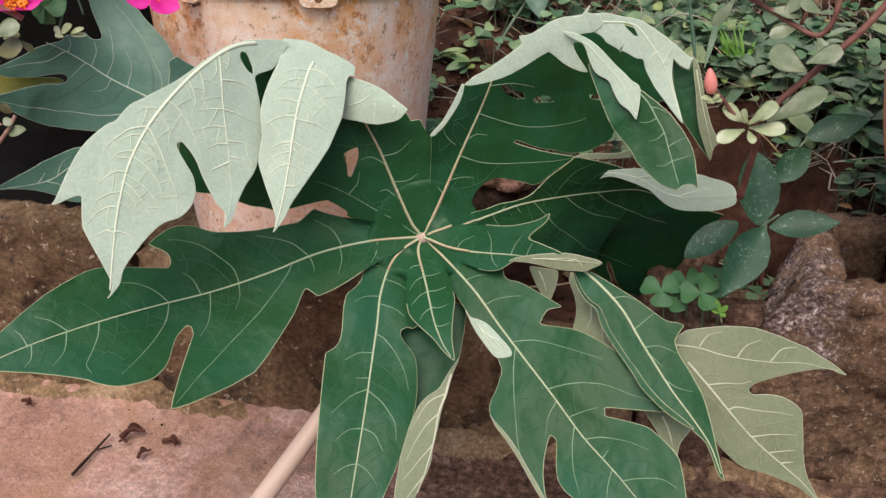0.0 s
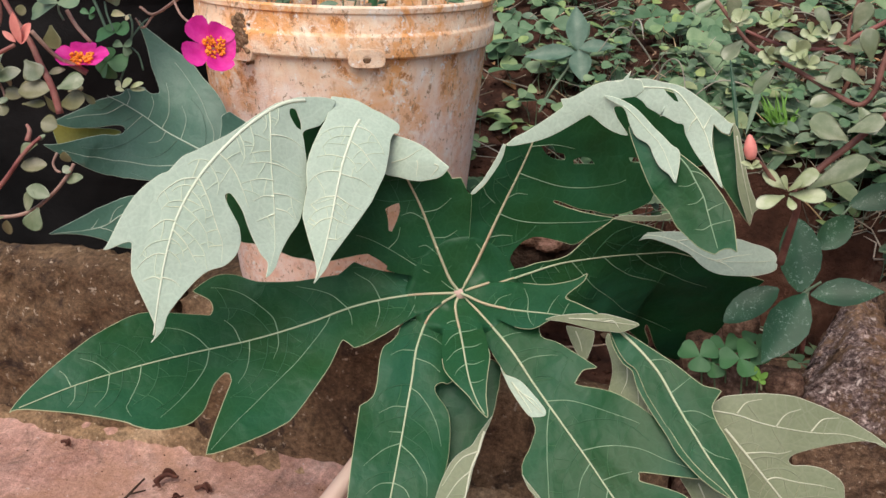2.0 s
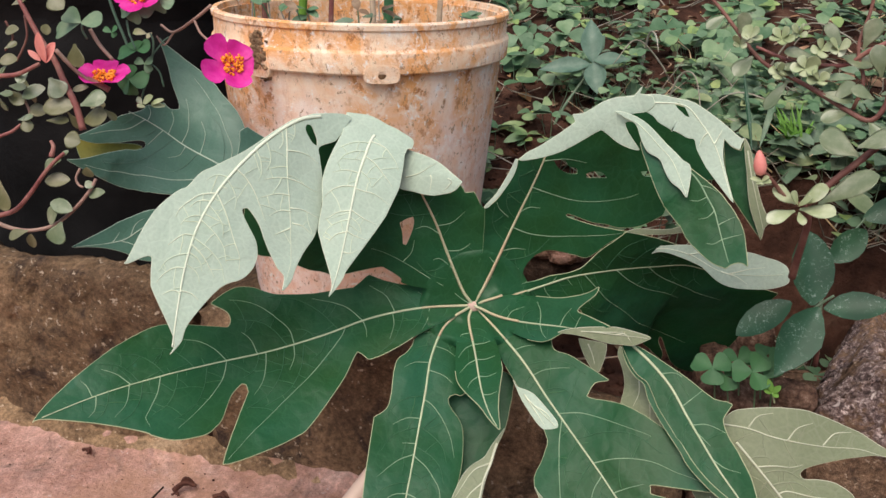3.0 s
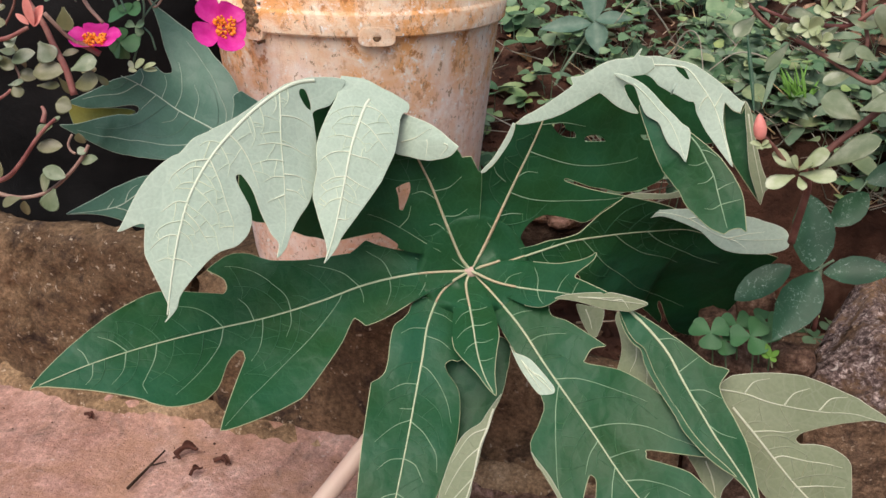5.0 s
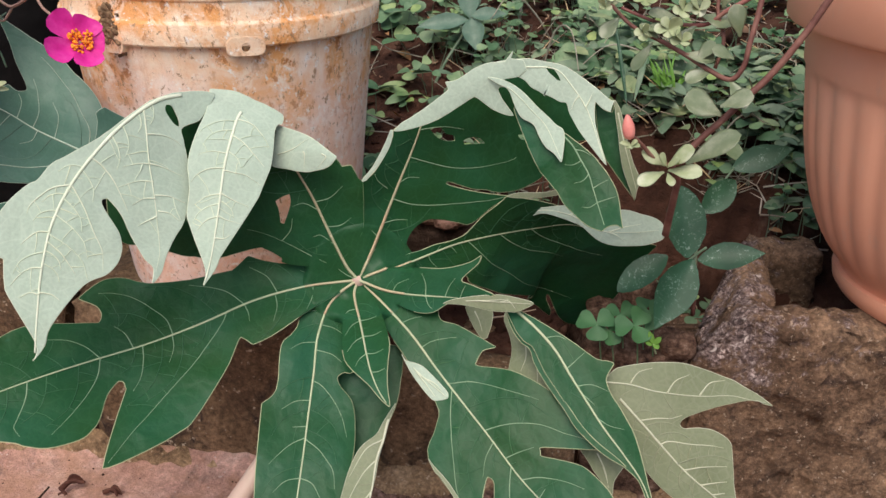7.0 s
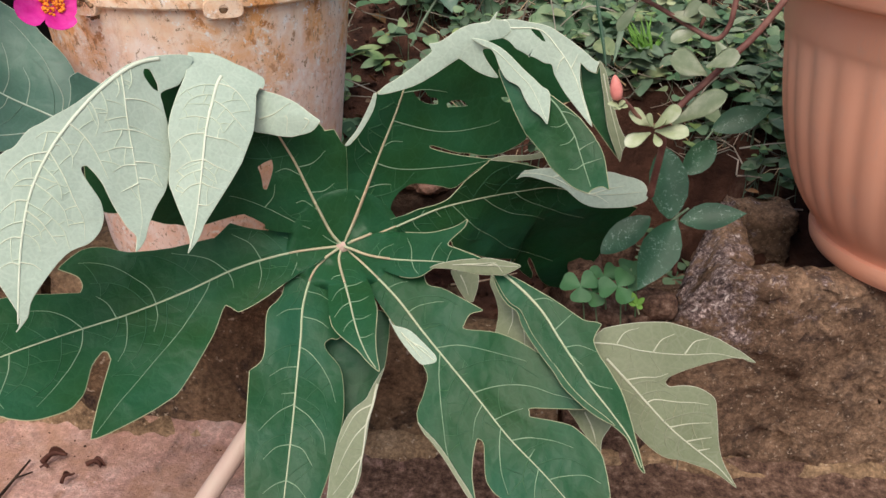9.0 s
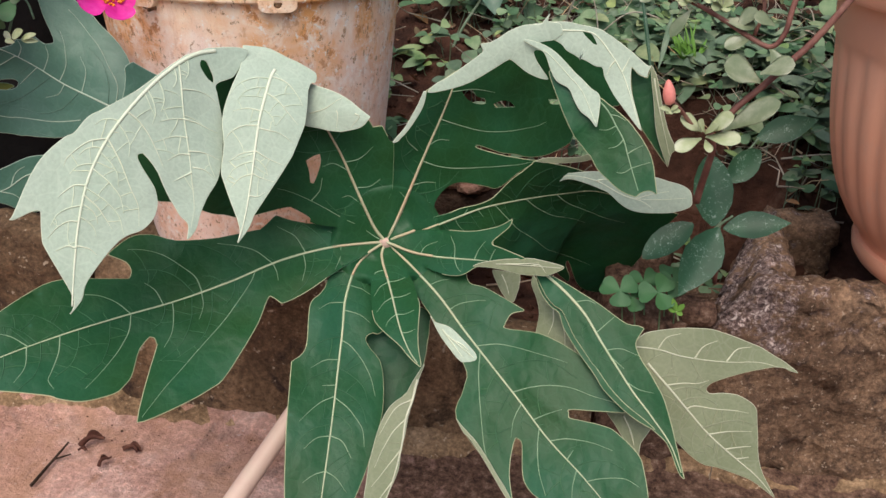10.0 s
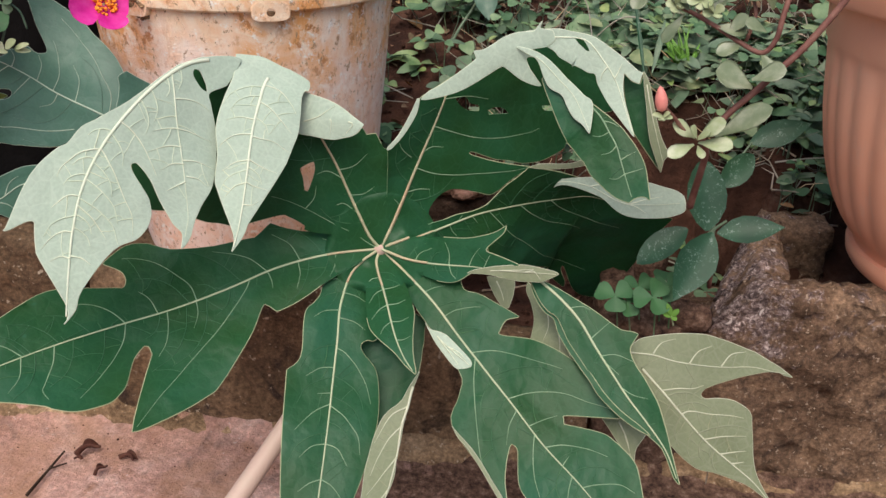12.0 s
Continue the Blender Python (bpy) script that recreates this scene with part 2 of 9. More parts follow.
def lobe(leaf, face, rib, side_a, side_b, cup, outline, veins, rib_width, show_rib, veinlets, holes=(), name="lobe", joined=0.055):
    """One lobe of a leaf: a flat outline in millimetres (along, across), bent along its rib, with two skins, a rim and raised veins."""
    global lobe_count
    lobe_count += 1
    rnd = random.Random(lobe_count)
    bend = Bend(rib, side_a, side_b, cup, lobe_count * 3.1, {"top": 0.13, "under": -0.05}.get(face, 0.0) if show_rib else 0.0)

    def smooth_loop(loop, n):
        q = np.array(loop, float) / 1000
        sharp = []
        for i in range(len(q)):
            d1, d2 = q[i] - q[i - 1], q[(i + 1) % len(q)] - q[i]
            c = (d1 @ d2) / (np.linalg.norm(d1) * np.linalg.norm(d2) + 1e-9)
            sharp.append(c < 0.55)
        return spline(q, n, True, sharp)

    loops = [smooth_loop(outline, 4)] + [smooth_loop(h, 4) for h in holes]
    lo, hi = loops[0].min(0), loops[0].max(0)
    g = 0.0048
    gx, gy = np.meshgrid(np.arange(lo[0], hi[0], g), np.arange(lo[1], hi[1], g))
    gx = (gx + (np.arange(gx.shape[0]) % 2)[:, None] * g / 2).ravel()
    gy = gy.ravel()
    edge_pts = np.vstack(loops)
    ok = inside(loops[0], gx, gy)
    for h in loops[1:]:
        ok &= ~inside(h, gx, gy)
    gx, gy = gx[ok], gy[ok]
    if len(gx):
        near = np.min((gx[:, None] - edge_pts[None, :, 0]) ** 2 + (gy[:, None] - edge_pts[None, :, 1]) ** 2, axis=1)
        gx, gy = gx[near > 0.003**2], gy[near > 0.003**2]
    pts = [Vector((x, y)) for x, y in edge_pts] + [Vector((x, y)) for x, y in zip(gx, gy)]
    edges, start = [], 0
    for lp in loops:
        edges += [(start + i, start + (i + 1) % len(lp)) for i in range(len(lp))]
        start += len(lp)
    vs, _, fs, _, _, _ = delaunay_2d_cdt(pts, edges, [], 0, 1e-5)
    flat = np.array([(q.x, q.y) for q in vs])
    mid = np.array([flat[list(f)].mean(0) for f in fs])
    keep = inside(loops[0], mid[:, 0], mid[:, 1])
    for h in loops[1:]:
        keep &= ~inside(h, mid[:, 0], mid[:, 1])
    fs = [tuple(f) for f, k in zip(fs, keep) if k]
    half = 0.00035
    up, _ = bend.at(flat[:, 0], flat[:, 1], half)
    down, _ = bend.at(flat[:, 0], flat[:, 1], -half)
    count = len(flat)
    uses = {}
    oriented = []
    for f in fs:
        a2, b2, c2 = flat[f[0]], flat[f[1]], flat[f[2]]
        if (b2[0] - a2[0]) * (c2[1] - a2[1]) - (b2[1] - a2[1]) * (c2[0] - a2[0]) < 0:
            f = (f[0], f[2], f[1])
        oriented.append(f)
        for i in range(3):
            e2 = (f[i], f[(i + 1) % 3])
            uses[e2] = uses.get(e2, 0) + 1
    faces = [f for f in oriented] + [tuple(count + i for i in reversed(f)) for f in oriented]
    rim = [e2 for e2 in uses if (e2[1], e2[0]) not in uses]
    rim_ids = sorted({i for e2 in rim for i in e2})
    at_rim = {i: k for k, i in enumerate(rim_ids)}
    r0, r1 = 2 * count, 2 * count + len(rim_ids)
    faces += [(r0 + at_rim[e2[0]], r1 + at_rim[e2[0]], r1 + at_rim[e2[1]], r0 + at_rim[e2[1]]) for e2 in rim]
    flat_all = np.vstack([flat, flat, flat[rim_ids], flat[rim_ids]])
    me = bpy.data.meshes.new(name)
    me.from_pydata([tuple(q) for q in np.vstack([up, down, up[rim_ids], down[rim_ids]])], [], faces)
    skins = {"top": (LEAF_TOP, LEAF_UNDER, VEIN_TOP), "under": (LEAF_UNDER, LEAF_TOP, VEIN_UNDER), "olive": (LEAF_OLIVE, LEAF_TOP, VEIN_OLIVE), "dusty": (LEAF_DUSTY, LEAF_UNDER, VEIN_PALE), "old": (LEAF_OLD, LEAF_OLD, VEIN_TOP)}[face]
    for m in skins:
        me.materials.append(m)
    n1 = len(oriented)
    me.polygons.foreach_set("material_index", [0] * n1 + [1] * n1 + [2] * len(rim))
    me.polygons.foreach_set("use_smooth", [True] * (2 * n1) + [False] * len(rim))
    uv = me.uv_layers.new(name="flat")
    idx = np.empty(len(me.loops), int)
    me.loops.foreach_get("vertex_index", idx)
    uv.data.foreach_set("uv", (flat_all[idx] + lobe_count * 0.37).ravel())
    blade = new(name, me)
    attach(blade, leaf)
    top_skins.append((np.array(up), oriented))
    if face == "top" and show_rib and np.linalg.norm(np.array(rib[0]) - HUB) < 0.012:
        hub_bends.append(bend)
    # veins
    bm, fine = bmesh.new(), bmesh.new()

    def vein(path, r0, r1, lift=1.0, mesh=None):
        q = spline(np.array(path, float), 8 if r0 > 0.0003 else 4)
        p3, n3 = bend.at(q[:, 0], q[:, 1], 0.00055)
        tube(bm if mesh is None else mesh, p3, np.linspace(r0, r1, len(q)), 6, (n3, lift * 0.62 if r0 > 0.0009 else 0.9))
        return q

    pale = face in ("under", "olive")
    lines = []
    for v in veins:
        v = [(v[0][0], 0)] + list(v[1:]) if abs(v[0][1]) < 6 else v
        lines.append(vein(np.array(v) / 1000, 0.0006 if pale else 0.00038, 0.00013))
        part("side_vein", bm, skins[2], blade)
        bm = bmesh.new()
    length = bend.u[-1]

    def within(q):
        return inside(loops[0], q[:, 0], q[:, 1]) & ~np.any([inside(h, q[:, 0], q[:, 1]) for h in loops[1:]] or [np.zeros(len(q), bool)], axis=0)

    spine = np.stack([np.linspace(0.006, length * 0.97, 60), np.zeros(60)], -1)
    if veinlets:
        for side in (1, -1):  # arched side veins between the main ones
            s = rnd.uniform(0.02, 0.03)
            while s < length * 0.95:
                started = [abs(ln[0][0] - s) for ln in lines if ln[-1][1] * side > 0 and abs(ln[0][1]) < 0.002]
                if not started or min(started) > 0.0045:
                    for reach in (0.045, 0.034, 0.025, 0.017, 0.011):
                        reach *= rnd.uniform(0.9, 1.1)
                        path = np.array([(s, 0), (s + reach * 0.2, side * reach * 0.46), (s + reach * 0.52, side * reach * 0.82), (s + reach * 0.98, side * reach)])
                        other = np.vstack([ln for ln in lines]) if lines else path[:0]
                        far = spline(path, 5)[4:]
                        apart = len(other) == 0 or np.min(np.linalg.norm(far[:, None] - other[None], axis=2)) > 0.0025
                        if apart and within(path).all():
                            lines.append(vein(path, 0.00050 if pale else 0.00034, 0.00018, 1.0, fine))
                            break
                s += rnd.uniform(0.008, 0.014) * (1.0 if pale else 1.9)
        # cross veins that run on until they meet another vein
        known = [spine] + lines
        cloud = np.vstack(known)
        owner = np.concatenate([np.full(len(k), i) for i, k in enumerate(known)])
        for i, line in enumerate(list(known) if face != "dusty" else ()):
            seg = np.r_[0, np.cumsum(np.linalg.norm(np.diff(line, axis=0), axis=1))]
            s, side = rnd.uniform(0.004, 0.009), 1
            while s < seg[-1] - 0.003:
                b = np.array([np.interp(s, seg, line[:, j]) for j in range(2)])
                w = np.array([np.interp(s + 0.002, seg, line[:, j]) for j in range(2)]) - b
                an = math.atan2(w[1], w[0]) + side * radians(rnd.uniform(62, 92))
                turn = -side * rnd.uniform(5, 38)
                steps = np.arange(1, 19) * 0.0011
                q = b + np.cumsum(np.stack([np.cos(an + turn * steps), np.sin(an + turn * steps)], -1) * 0.0011, axis=0)
                ok = within(q)
                end = int(np.argmin(ok)) if not ok.all() else len(q)
                dist = np.linalg.norm(q[:, None] - cloud[None], axis=2)
                dist[:, owner == i] = 9
                hit = np.argmax(dist.min(1) < 0.0016) if (dist.min(1) < 0.0016).any() else len(q)
                if hit < end:
                    q = np.vstack([b[None], q[:hit], cloud[np.argmin(dist[hit])][None]])
                else:
                    q = np.vstack([b[None], q[: max(0, min(end - 1, rnd.randint(4, 7) if not pale and i == 0 else 0))]])
                if len(q) > 3:
                    q = q[:: max(1, len(q) // 4)] if hit >= end else np.vstack([q[:-1:max(1, len(q) // 3)], q[-1:]])
                    line2 = vein(q, 0.00032 if pale else 0.00022, 0.00018, 1.0, fine)
                    cloud = np.vstack([cloud, line2])
                    owner = np.r_[owner, np.full(len(line2), 1000 + len(owner))]
                side = -side
                s += rnd.uniform(0.0045, 0.009) * (1.0 if pale else 1.7)
    bm.free()
    bm = bmesh.new()
    margin = np.vstack([loops[0], loops[0][:1]])
    p3, n3 = bend.at(margin[:, 0], margin[:, 1])
    free = np.linalg.norm(p3 - HUB, axis=1) > joined
    for run in np.split(np.arange(len(p3)), np.flatnonzero(np.diff(free.astype(int))) + 1):
        if free[run[0]] and len(run) > 2:
            tube(bm, p3[run], 0.00042 if face == "top" else 0.00033, 4, (n3[run], 1.0), False)
    part("margin", bm, MARGIN if face == "top" else skins[2], blade)
    tagged(part("fine_vein_net", fine, {"under": VEIN_NET, "olive": VEIN_NET_OLIVE, "dusty": VEIN_DUSTY}.get(face, VEIN_FINE), blade), kind="stuff") if len(fine.verts) else fine.free()
    if show_rib:
        bm = bmesh.new()
        vein(np.stack([np.linspace(0.0 if face == "top" else 0.012, length * 0.985, 24), np.zeros(24)], -1), rib_width[0] / 2000, rib_width[1] / 2600, 1.0)
        part("midrib", bm, (RIB_PINK if rib[-1][2] > HUB[2] + 0.05 else RIB_CREAM) if rib_width[0] > 2.0 and face == "top" else skins[2], blade)
    return blade


def leaf_funnel(leaf, reach=0.046):
    """The undivided middle of the blade, where the lobes run together round the head of the leaf stalk."""
    tree = BVHTree.FromPolygons([tuple(p) for up, _ in top_skins for p in up], [tuple(i + sum(len(q) for q, _ in top_skins[:k]) for i in f) for k, (_, fs) in enumerate(top_skins) for f in fs])
    axis = sum(b.at(np.array([0.02]), np.array([0.0]))[1][0] for b in hub_bends)
    axis /= np.linalg.norm(axis)
    ex = np.cross((0, 0, 1.0), axis)
    ex /= np.linalg.norm(ex)
    ey = np.cross(axis, ex)

    def bearing(b):
        d = b.at(np.array([0.025]), np.array([0.0]))[0][0] - HUB
        return math.atan2(d @ ey, d @ ex)
    ribs = sorted(hub_bends, key=bearing)
    rings, steps = np.linspace(0.003, reach, 15), 12
    base = np.zeros((len(rings), len(ribs) * steps, 3))
    for k, b in enumerate(ribs):
        pa, pb = b.at(rings, rings * 0)[0], ribs[(k + 1) % len(ribs)].at(rings, rings * 0)[0]
        for j in range(steps):
            f = j / steps
            way = (pa - HUB) * (1 - f) + (pb - HUB) * f
            size = np.linalg.norm(pa - HUB, axis=1) * (1 - f) + np.linalg.norm(pb - HUB, axis=1) * f
            base[:, k * steps + j] = HUB + way / np.linalg.norm(way, axis=1)[:, None] * size[:, None]
    high = np.full(base.shape[:2], -0.004)
    for i, j in np.ndindex(high.shape):
        hit = tree.ray_cast(Vector(base[i, j] + axis * 0.022), Vector(-axis), 0.04)
        if hit[0] is not None:
            high[i, j] = 0.022 - hit[3]
    level, held = high.copy(), np.arange(high.shape[1]) % steps == 0
    for _ in range(30):
        mean = (np.roll(level, 1, 1) + np.roll(level, -1, 1)) / 2
        level = np.where(held[None], high, np.maximum(high, mean))
    level += 0.0003
    level[-1] = high[-1] - 0.0010
    level[-2] = (level[-2] + high[-2]) / 2
    spots = base + axis * level[..., None]
    bm = bmesh.new()
    uv = bm.loops.layers.uv.new("flat")
    rows = [[bm.verts.new(p) for p in ring] for ring in spots]
    n = len(rows[0])
    for ra, rb in zip(rows, rows[1:]):
        for k in range(n):
            bm.faces.new((ra[k], rb[k], rb[(k + 1) % n], ra[(k + 1) % n]))
    for f in bm.faces:
        for lp in f.loops:
            d = np.array(lp.vert.co) - HUB
            lp[uv].uv = (d @ ex + 3.1, d @ ey + 1.7)
    middle = part("blade_middle", bm, LEAF_TOP, leaf)
    for k in range(len(ribs)):
        bm = bmesh.new()
        line = np.vstack([HUB + axis * 0.001, spots[1:-1, k * steps] + axis * 0.0007])
        tube(bm, line, np.linspace(0.00115, 0.00090, len(line)), 6, (np.tile(axis, (len(line), 1)), 0.75))
        part("midrib", bm, RIB_PINK, middle)


def thing(name, place, label, category, group="", kind=""):
    ob = new(name)
    ob.empty_display_size = 0.02
    ob.location = place
    return tagged(ob, label, category, group, kind)


# ---- materials of the place ----
def cement_material(name, dark, mid, light, stain, grit, speckle=0.9, patch=9.0, grit_from=0.63, grit_scale=130.0):
    """Old cement or block: blotches, dark stains, pale grit and a pitted surface."""
    m, t, p = shader(name, 0.9, 0.2)
    col = ramp(t, noise_tex(t, patch, 6.0, 0.65), [(0.34, dark), (0.5, mid), (0.66, light)])
    col = mix(t, band(t, noise_tex(t, 22.0, 5.0, 0.7, distort=0.6), 0.52, 0.66), col, stain)
    fine = ramp(t, noise_tex(t, 190.0, 5.0, 0.75), [(0.32, (0.42,) * 3), (0.5, (1.0,) * 3), (0.68, (1.75,) * 3)])
    col = mix(t, speckle, col, fine, "MULTIPLY")
    col = mix(t, band(t, noise_tex(t, grit_scale, 3.0, 0.6), grit_from, grit_from + 0.06), col, grit)
    t.links.new(col, p.inputs["Base Color"])
    h = mix(t, 0.5, noise_tex(t, 60.0, 6.0, 0.75), noise_tex(t, 300.0, 4.0, 0.7))
    bump(t, p, h, 0.9, 0.006)
    return m


BLOCK = cement_material("weathered_block", (0.10, 0.06, 0.036), (0.18, 0.115, 0.066), (0.29, 0.185, 0.11), (0.05, 0.033, 0.025), (0.44, 0.35, 0.26))


def lichen_material():
    """Brown block with a crust of grey and whitish lichen growing over its broken upper end."""
    m = cement_material("lichened_block", (0.13, 0.078, 0.05), (0.22, 0.135, 0.085), (0.34, 0.215, 0.135), (0.085, 0.054, 0.04), (0.46, 0.34, 0.25), 1.0, 11.0, 0.62, 230.0)
    t, p = m.node_tree, m.node_tree.nodes["Principled BSDF"]
    brown = p.inputs["Base Color"].links[0].from_socket
    grey = ramp(t, noise_tex(t, 300.0, 4.0, 0.7, distort=0.5), [(0.36, (0.05, 0.036, 0.034)), (0.47, (0.16, 0.118, 0.112)), (0.56, (0.31, 0.24, 0.225)), (0.66, (0.66, 0.59, 0.56))])
    tint = ramp(t, noise_tex(t, 45.0, 4.0, 0.65), [(0.36, (0.75, 0.68, 0.68)), (0.52, (1.0, 0.95, 0.92)), (0.66, (1.35, 1.25, 1.2))])
    grey = mix(t, 1.0, grey, tint, "MULTIPLY")
    flake = band(t, noise_tex(t, 75.0, 2.0, 0.5, distort=0.3), 0.685, 0.71)
    grey = mix(t, flake, grey, (0.72, 0.62, 0.57))
    c = t.nodes.new("ShaderNodeTexCoord")
    xyz = t.nodes.new("ShaderNodeSeparateXYZ")
    t.links.new(c.outputs["Object"], xyz.inputs[0])
    grow = t.nodes.new("ShaderNodeMath")
    grow.operation, grow.inputs[1].default_value = "MULTIPLY_ADD", 3.8
    t.links.new(xyz.outputs["Z"], grow.inputs[0])
    side = t.nodes.new("ShaderNodeMath")
    side.operation, side.inputs[1].default_value, side.inputs[2].default_value = "MULTIPLY_ADD", -3.2, 1.07
    t.links.new(xyz.outputs["X"], side.inputs[0])
    t.links.new(side.outputs[0], grow.inputs[2])
    total = t.nodes.new("ShaderNodeMath")
    total.operation = "ADD"
    t.links.new(grow.outputs[0], total.inputs[0])
    spread = t.nodes.new("ShaderNodeMath")
    spread.operation, spread.inputs[1].default_value, spread.inputs[2].default_value = "MULTIPLY_ADD", 2.2, -1.1
    t.links.new(noise_tex(t, 38.0, 5.0, 0.7), spread.inputs[0])
    t.links.new(spread.outputs[0], total.inputs[1])
    col = mix(t, band(t, total.outputs[0], 0.42, 0.62), brown, grey)
    t.links.new(col, p.inputs["Base Color"])
    return m


BLOCK_LICHEN = lichen_material()


def ledge_material():
    """Pink cement with ochre and grey-violet stains of their own shape, and packed brown dirt over its right-hand stretch."""
    m = cement_material("pink_cement", (0.36, 0.19, 0.145), (0.56, 0.335, 0.275), (0.74, 0.53, 0.47), (0.38, 0.21, 0.15), (0.68, 0.53, 0.48), 0.55, 8.0, 0.66, 210.0)
    t, p = m.node_tree, m.node_tree.nodes["Principled BSDF"]
    col = p.inputs["Base Color"].links[0].from_socket
    ochre = band(t, noise_tex(t, 6.0, 5.0, 0.65, distort=0.8), 0.48, 0.62)
    col = mix(t, mix(t, 1.0, ochre, (0.6, 0.6, 0.6), "MULTIPLY"), col, (0.44, 0.245, 0.15))
    violet = band(t, noise_tex(t, 11.0, 6.0, 0.7, distort=1.2), 0.555, 0.66)
    speck = ramp(t, noise_tex(t, 240.0, 4.0, 0.7), [(0.35, (0.13, 0.08, 0.065)), (0.55, (0.28, 0.18, 0.15)), (0.7, (0.48, 0.33, 0.28))])
    col = mix(t, mix(t, 1.0, violet, (0.85, 0.85, 0.85), "MULTIPLY"), col, speck)
    c = t.nodes.new("ShaderNodeTexCoord")
    xyz = t.nodes.new("ShaderNodeSeparateXYZ")
    t.links.new(c.outputs["Object"], xyz.inputs[0])
    far = t.nodes.new("ShaderNodeMath")
    far.operation, far.inputs[1].default_value = "MULTIPLY_ADD", 1.6
    t.links.new(xyz.outputs["X"], far.inputs[0])
    t.links.new(noise_tex(t, 16.0, 6.0, 0.7, distort=0.6), far.inputs[2])
    dirt = ramp(t, noise_tex(t, 130.0, 6.0, 0.75), [(0.34, (0.035, 0.02, 0.016)), (0.48, (0.125, 0.07, 0.048)), (0.60, (0.22, 0.135, 0.095)), (0.72, (0.42, 0.30, 0.24))])
    col = mix(t, band(t, far.outputs[0], 0.50, 0.64), col, dirt)
    t.links.new(col, p.inputs["Base Color"])
    return m


LEDGE = ledge_material()
MORTAR = cement_material("ochre_mortar", (0.17, 0.105, 0.06), (0.29, 0.185, 0.105), (0.42, 0.29, 0.18), (0.10, 0.06, 0.035), (0.55, 0.42, 0.30), 0.9, 14.0, 0.64, 170.0)
BLOCKER_GREY = simple_material("blocker_grey", [(0.30, 0.27, 0.23), (0.36, 0.32, 0.28), (0.40, 0.36, 0.31)], 5, 0.9, 0.2, 0.3, 90, 0.003)
BLOCKER_DARK = simple_material("blocker_dark", [(0.03, 0.05, 0.025), (0.05, 0.07, 0.035), (0.08, 0.09, 0.05)], 8, 0.9, 0.2, 0.4, 60, 0.004)
SOIL = simple_material("red_brown_soil", [(0.024, 0.0115, 0.0085), (0.050, 0.0225, 0.015), (0.080, 0.036, 0.0235), (0.12, 0.066, 0.045)], 26, 0.95, 0.15, 1.0, 90, 0.008)
DARK_SOIL = simple_material("dark_soil", [(0.02, 0.013, 0.01), (0.045, 0.028, 0.02), (0.08, 0.05, 0.035)], 60, 0.95, 0.15, 1.0, 200, 0.006)
WEED_LEAF = simple_material("weed_leaf", [(0.075, 0.165, 0.075), (0.13, 0.23, 0.12), (0.21, 0.31, 0.185)], 40, 0.5, 0.35, 0.25, 300, 0.001, 0.55, through_light=0.18)
CLOVER_LEAF = simple_material("clover_leaf", [(0.032, 0.115, 0.052), (0.060, 0.175, 0.08)], 40, 0.5, 0.4, 0.2, 300, 0.001, 0.2, through_light=0.18)
LANCE_LEAF = simple_material("grey_green_leaf", [(0.10, 0.165, 0.095), (0.15, 0.22, 0.14), (0.22, 0.28, 0.19)], 60, 0.45, 0.4, 0.25, 300, 0.001, 0.3, through_light=0.12)
TEAL_LEAF = simple_material("grey_teal_leaf", [(0.065, 0.13, 0.085), (0.10, 0.18, 0.125), (0.16, 0.24, 0.175)], 60, 0.45, 0.4, 0.25, 300, 0.001, 0.25, through_light=0.12)
STRAW = simple_material("dry_straw", [(0.25, 0.21, 0.16), (0.40, 0.35, 0.28), (0.55, 0.50, 0.43)], 30, 0.85, 0.2, 0.4, 200, 0.001, 0.4)
LITTER = simple_material("dead_leaf", [(0.10, 0.06, 0.04), (0.20, 0.13, 0.08), (0.36, 0.27, 0.19)], 40, 0.85, 0.2, 0.4, 200, 0.001, 0.5)
GRASS = simple_material("grass_blade", [(0.10, 0.24, 0.03), (0.16, 0.33, 0.06)], 40, 0.5, 0.35, 0.0, per_island=0.3, through_light=0.2)
SUCCULENT = simple_material("succulent_leaf", [(0.10, 0.145, 0.07), (0.17, 0.215, 0.125), (0.34, 0.37, 0.27)], 55, 0.28, 0.6, 0.2, 220, 0.001, 0.35, through_light=0.08)
SUCCULENT_NEW = simple_material("young_succulent_leaf", [(0.25, 0.32, 0.15), (0.38, 0.45, 0.26), (0.56, 0.60, 0.45)], 60, 0.4, 0.5, 0.2, 220, 0.001, 0.25, through_light=0.12)
RED_STEM = simple_material("red_stem", [(0.12, 0.045, 0.036), (0.20, 0.085, 0.066), (0.29, 0.15, 0.11)], 70, 0.6, 0.3, 0.5, 250)
PINK_STEM = simple_material("pink_stem", [(0.20, 0.06, 0.055), (0.30, 0.11, 0.095), (0.36, 0.20, 0.15)], 70, 0.6, 0.3, 0.4, 250)
STEM_TAN = simple_material("tan_pink_stem", [(0.26, 0.14, 0.11), (0.36, 0.22, 0.175), (0.42, 0.29, 0.22)], 70, 0.6, 0.3, 0.4, 250)
PETAL = simple_material("magenta_petal", [(0.66, 0.015, 0.26), (0.80, 0.03, 0.36), (0.88, 0.09, 0.46)], 90, 0.55, 0.3, 0.3, 300, 0.001, 0.12, through_light=0.25)
STAMEN = simple_material("yellow_stamen", [(0.80, 0.20, 0.02), (0.88, 0.36, 0.04)], 200, 0.6, 0.3, 0.3, 400, 0.001, 0.2)
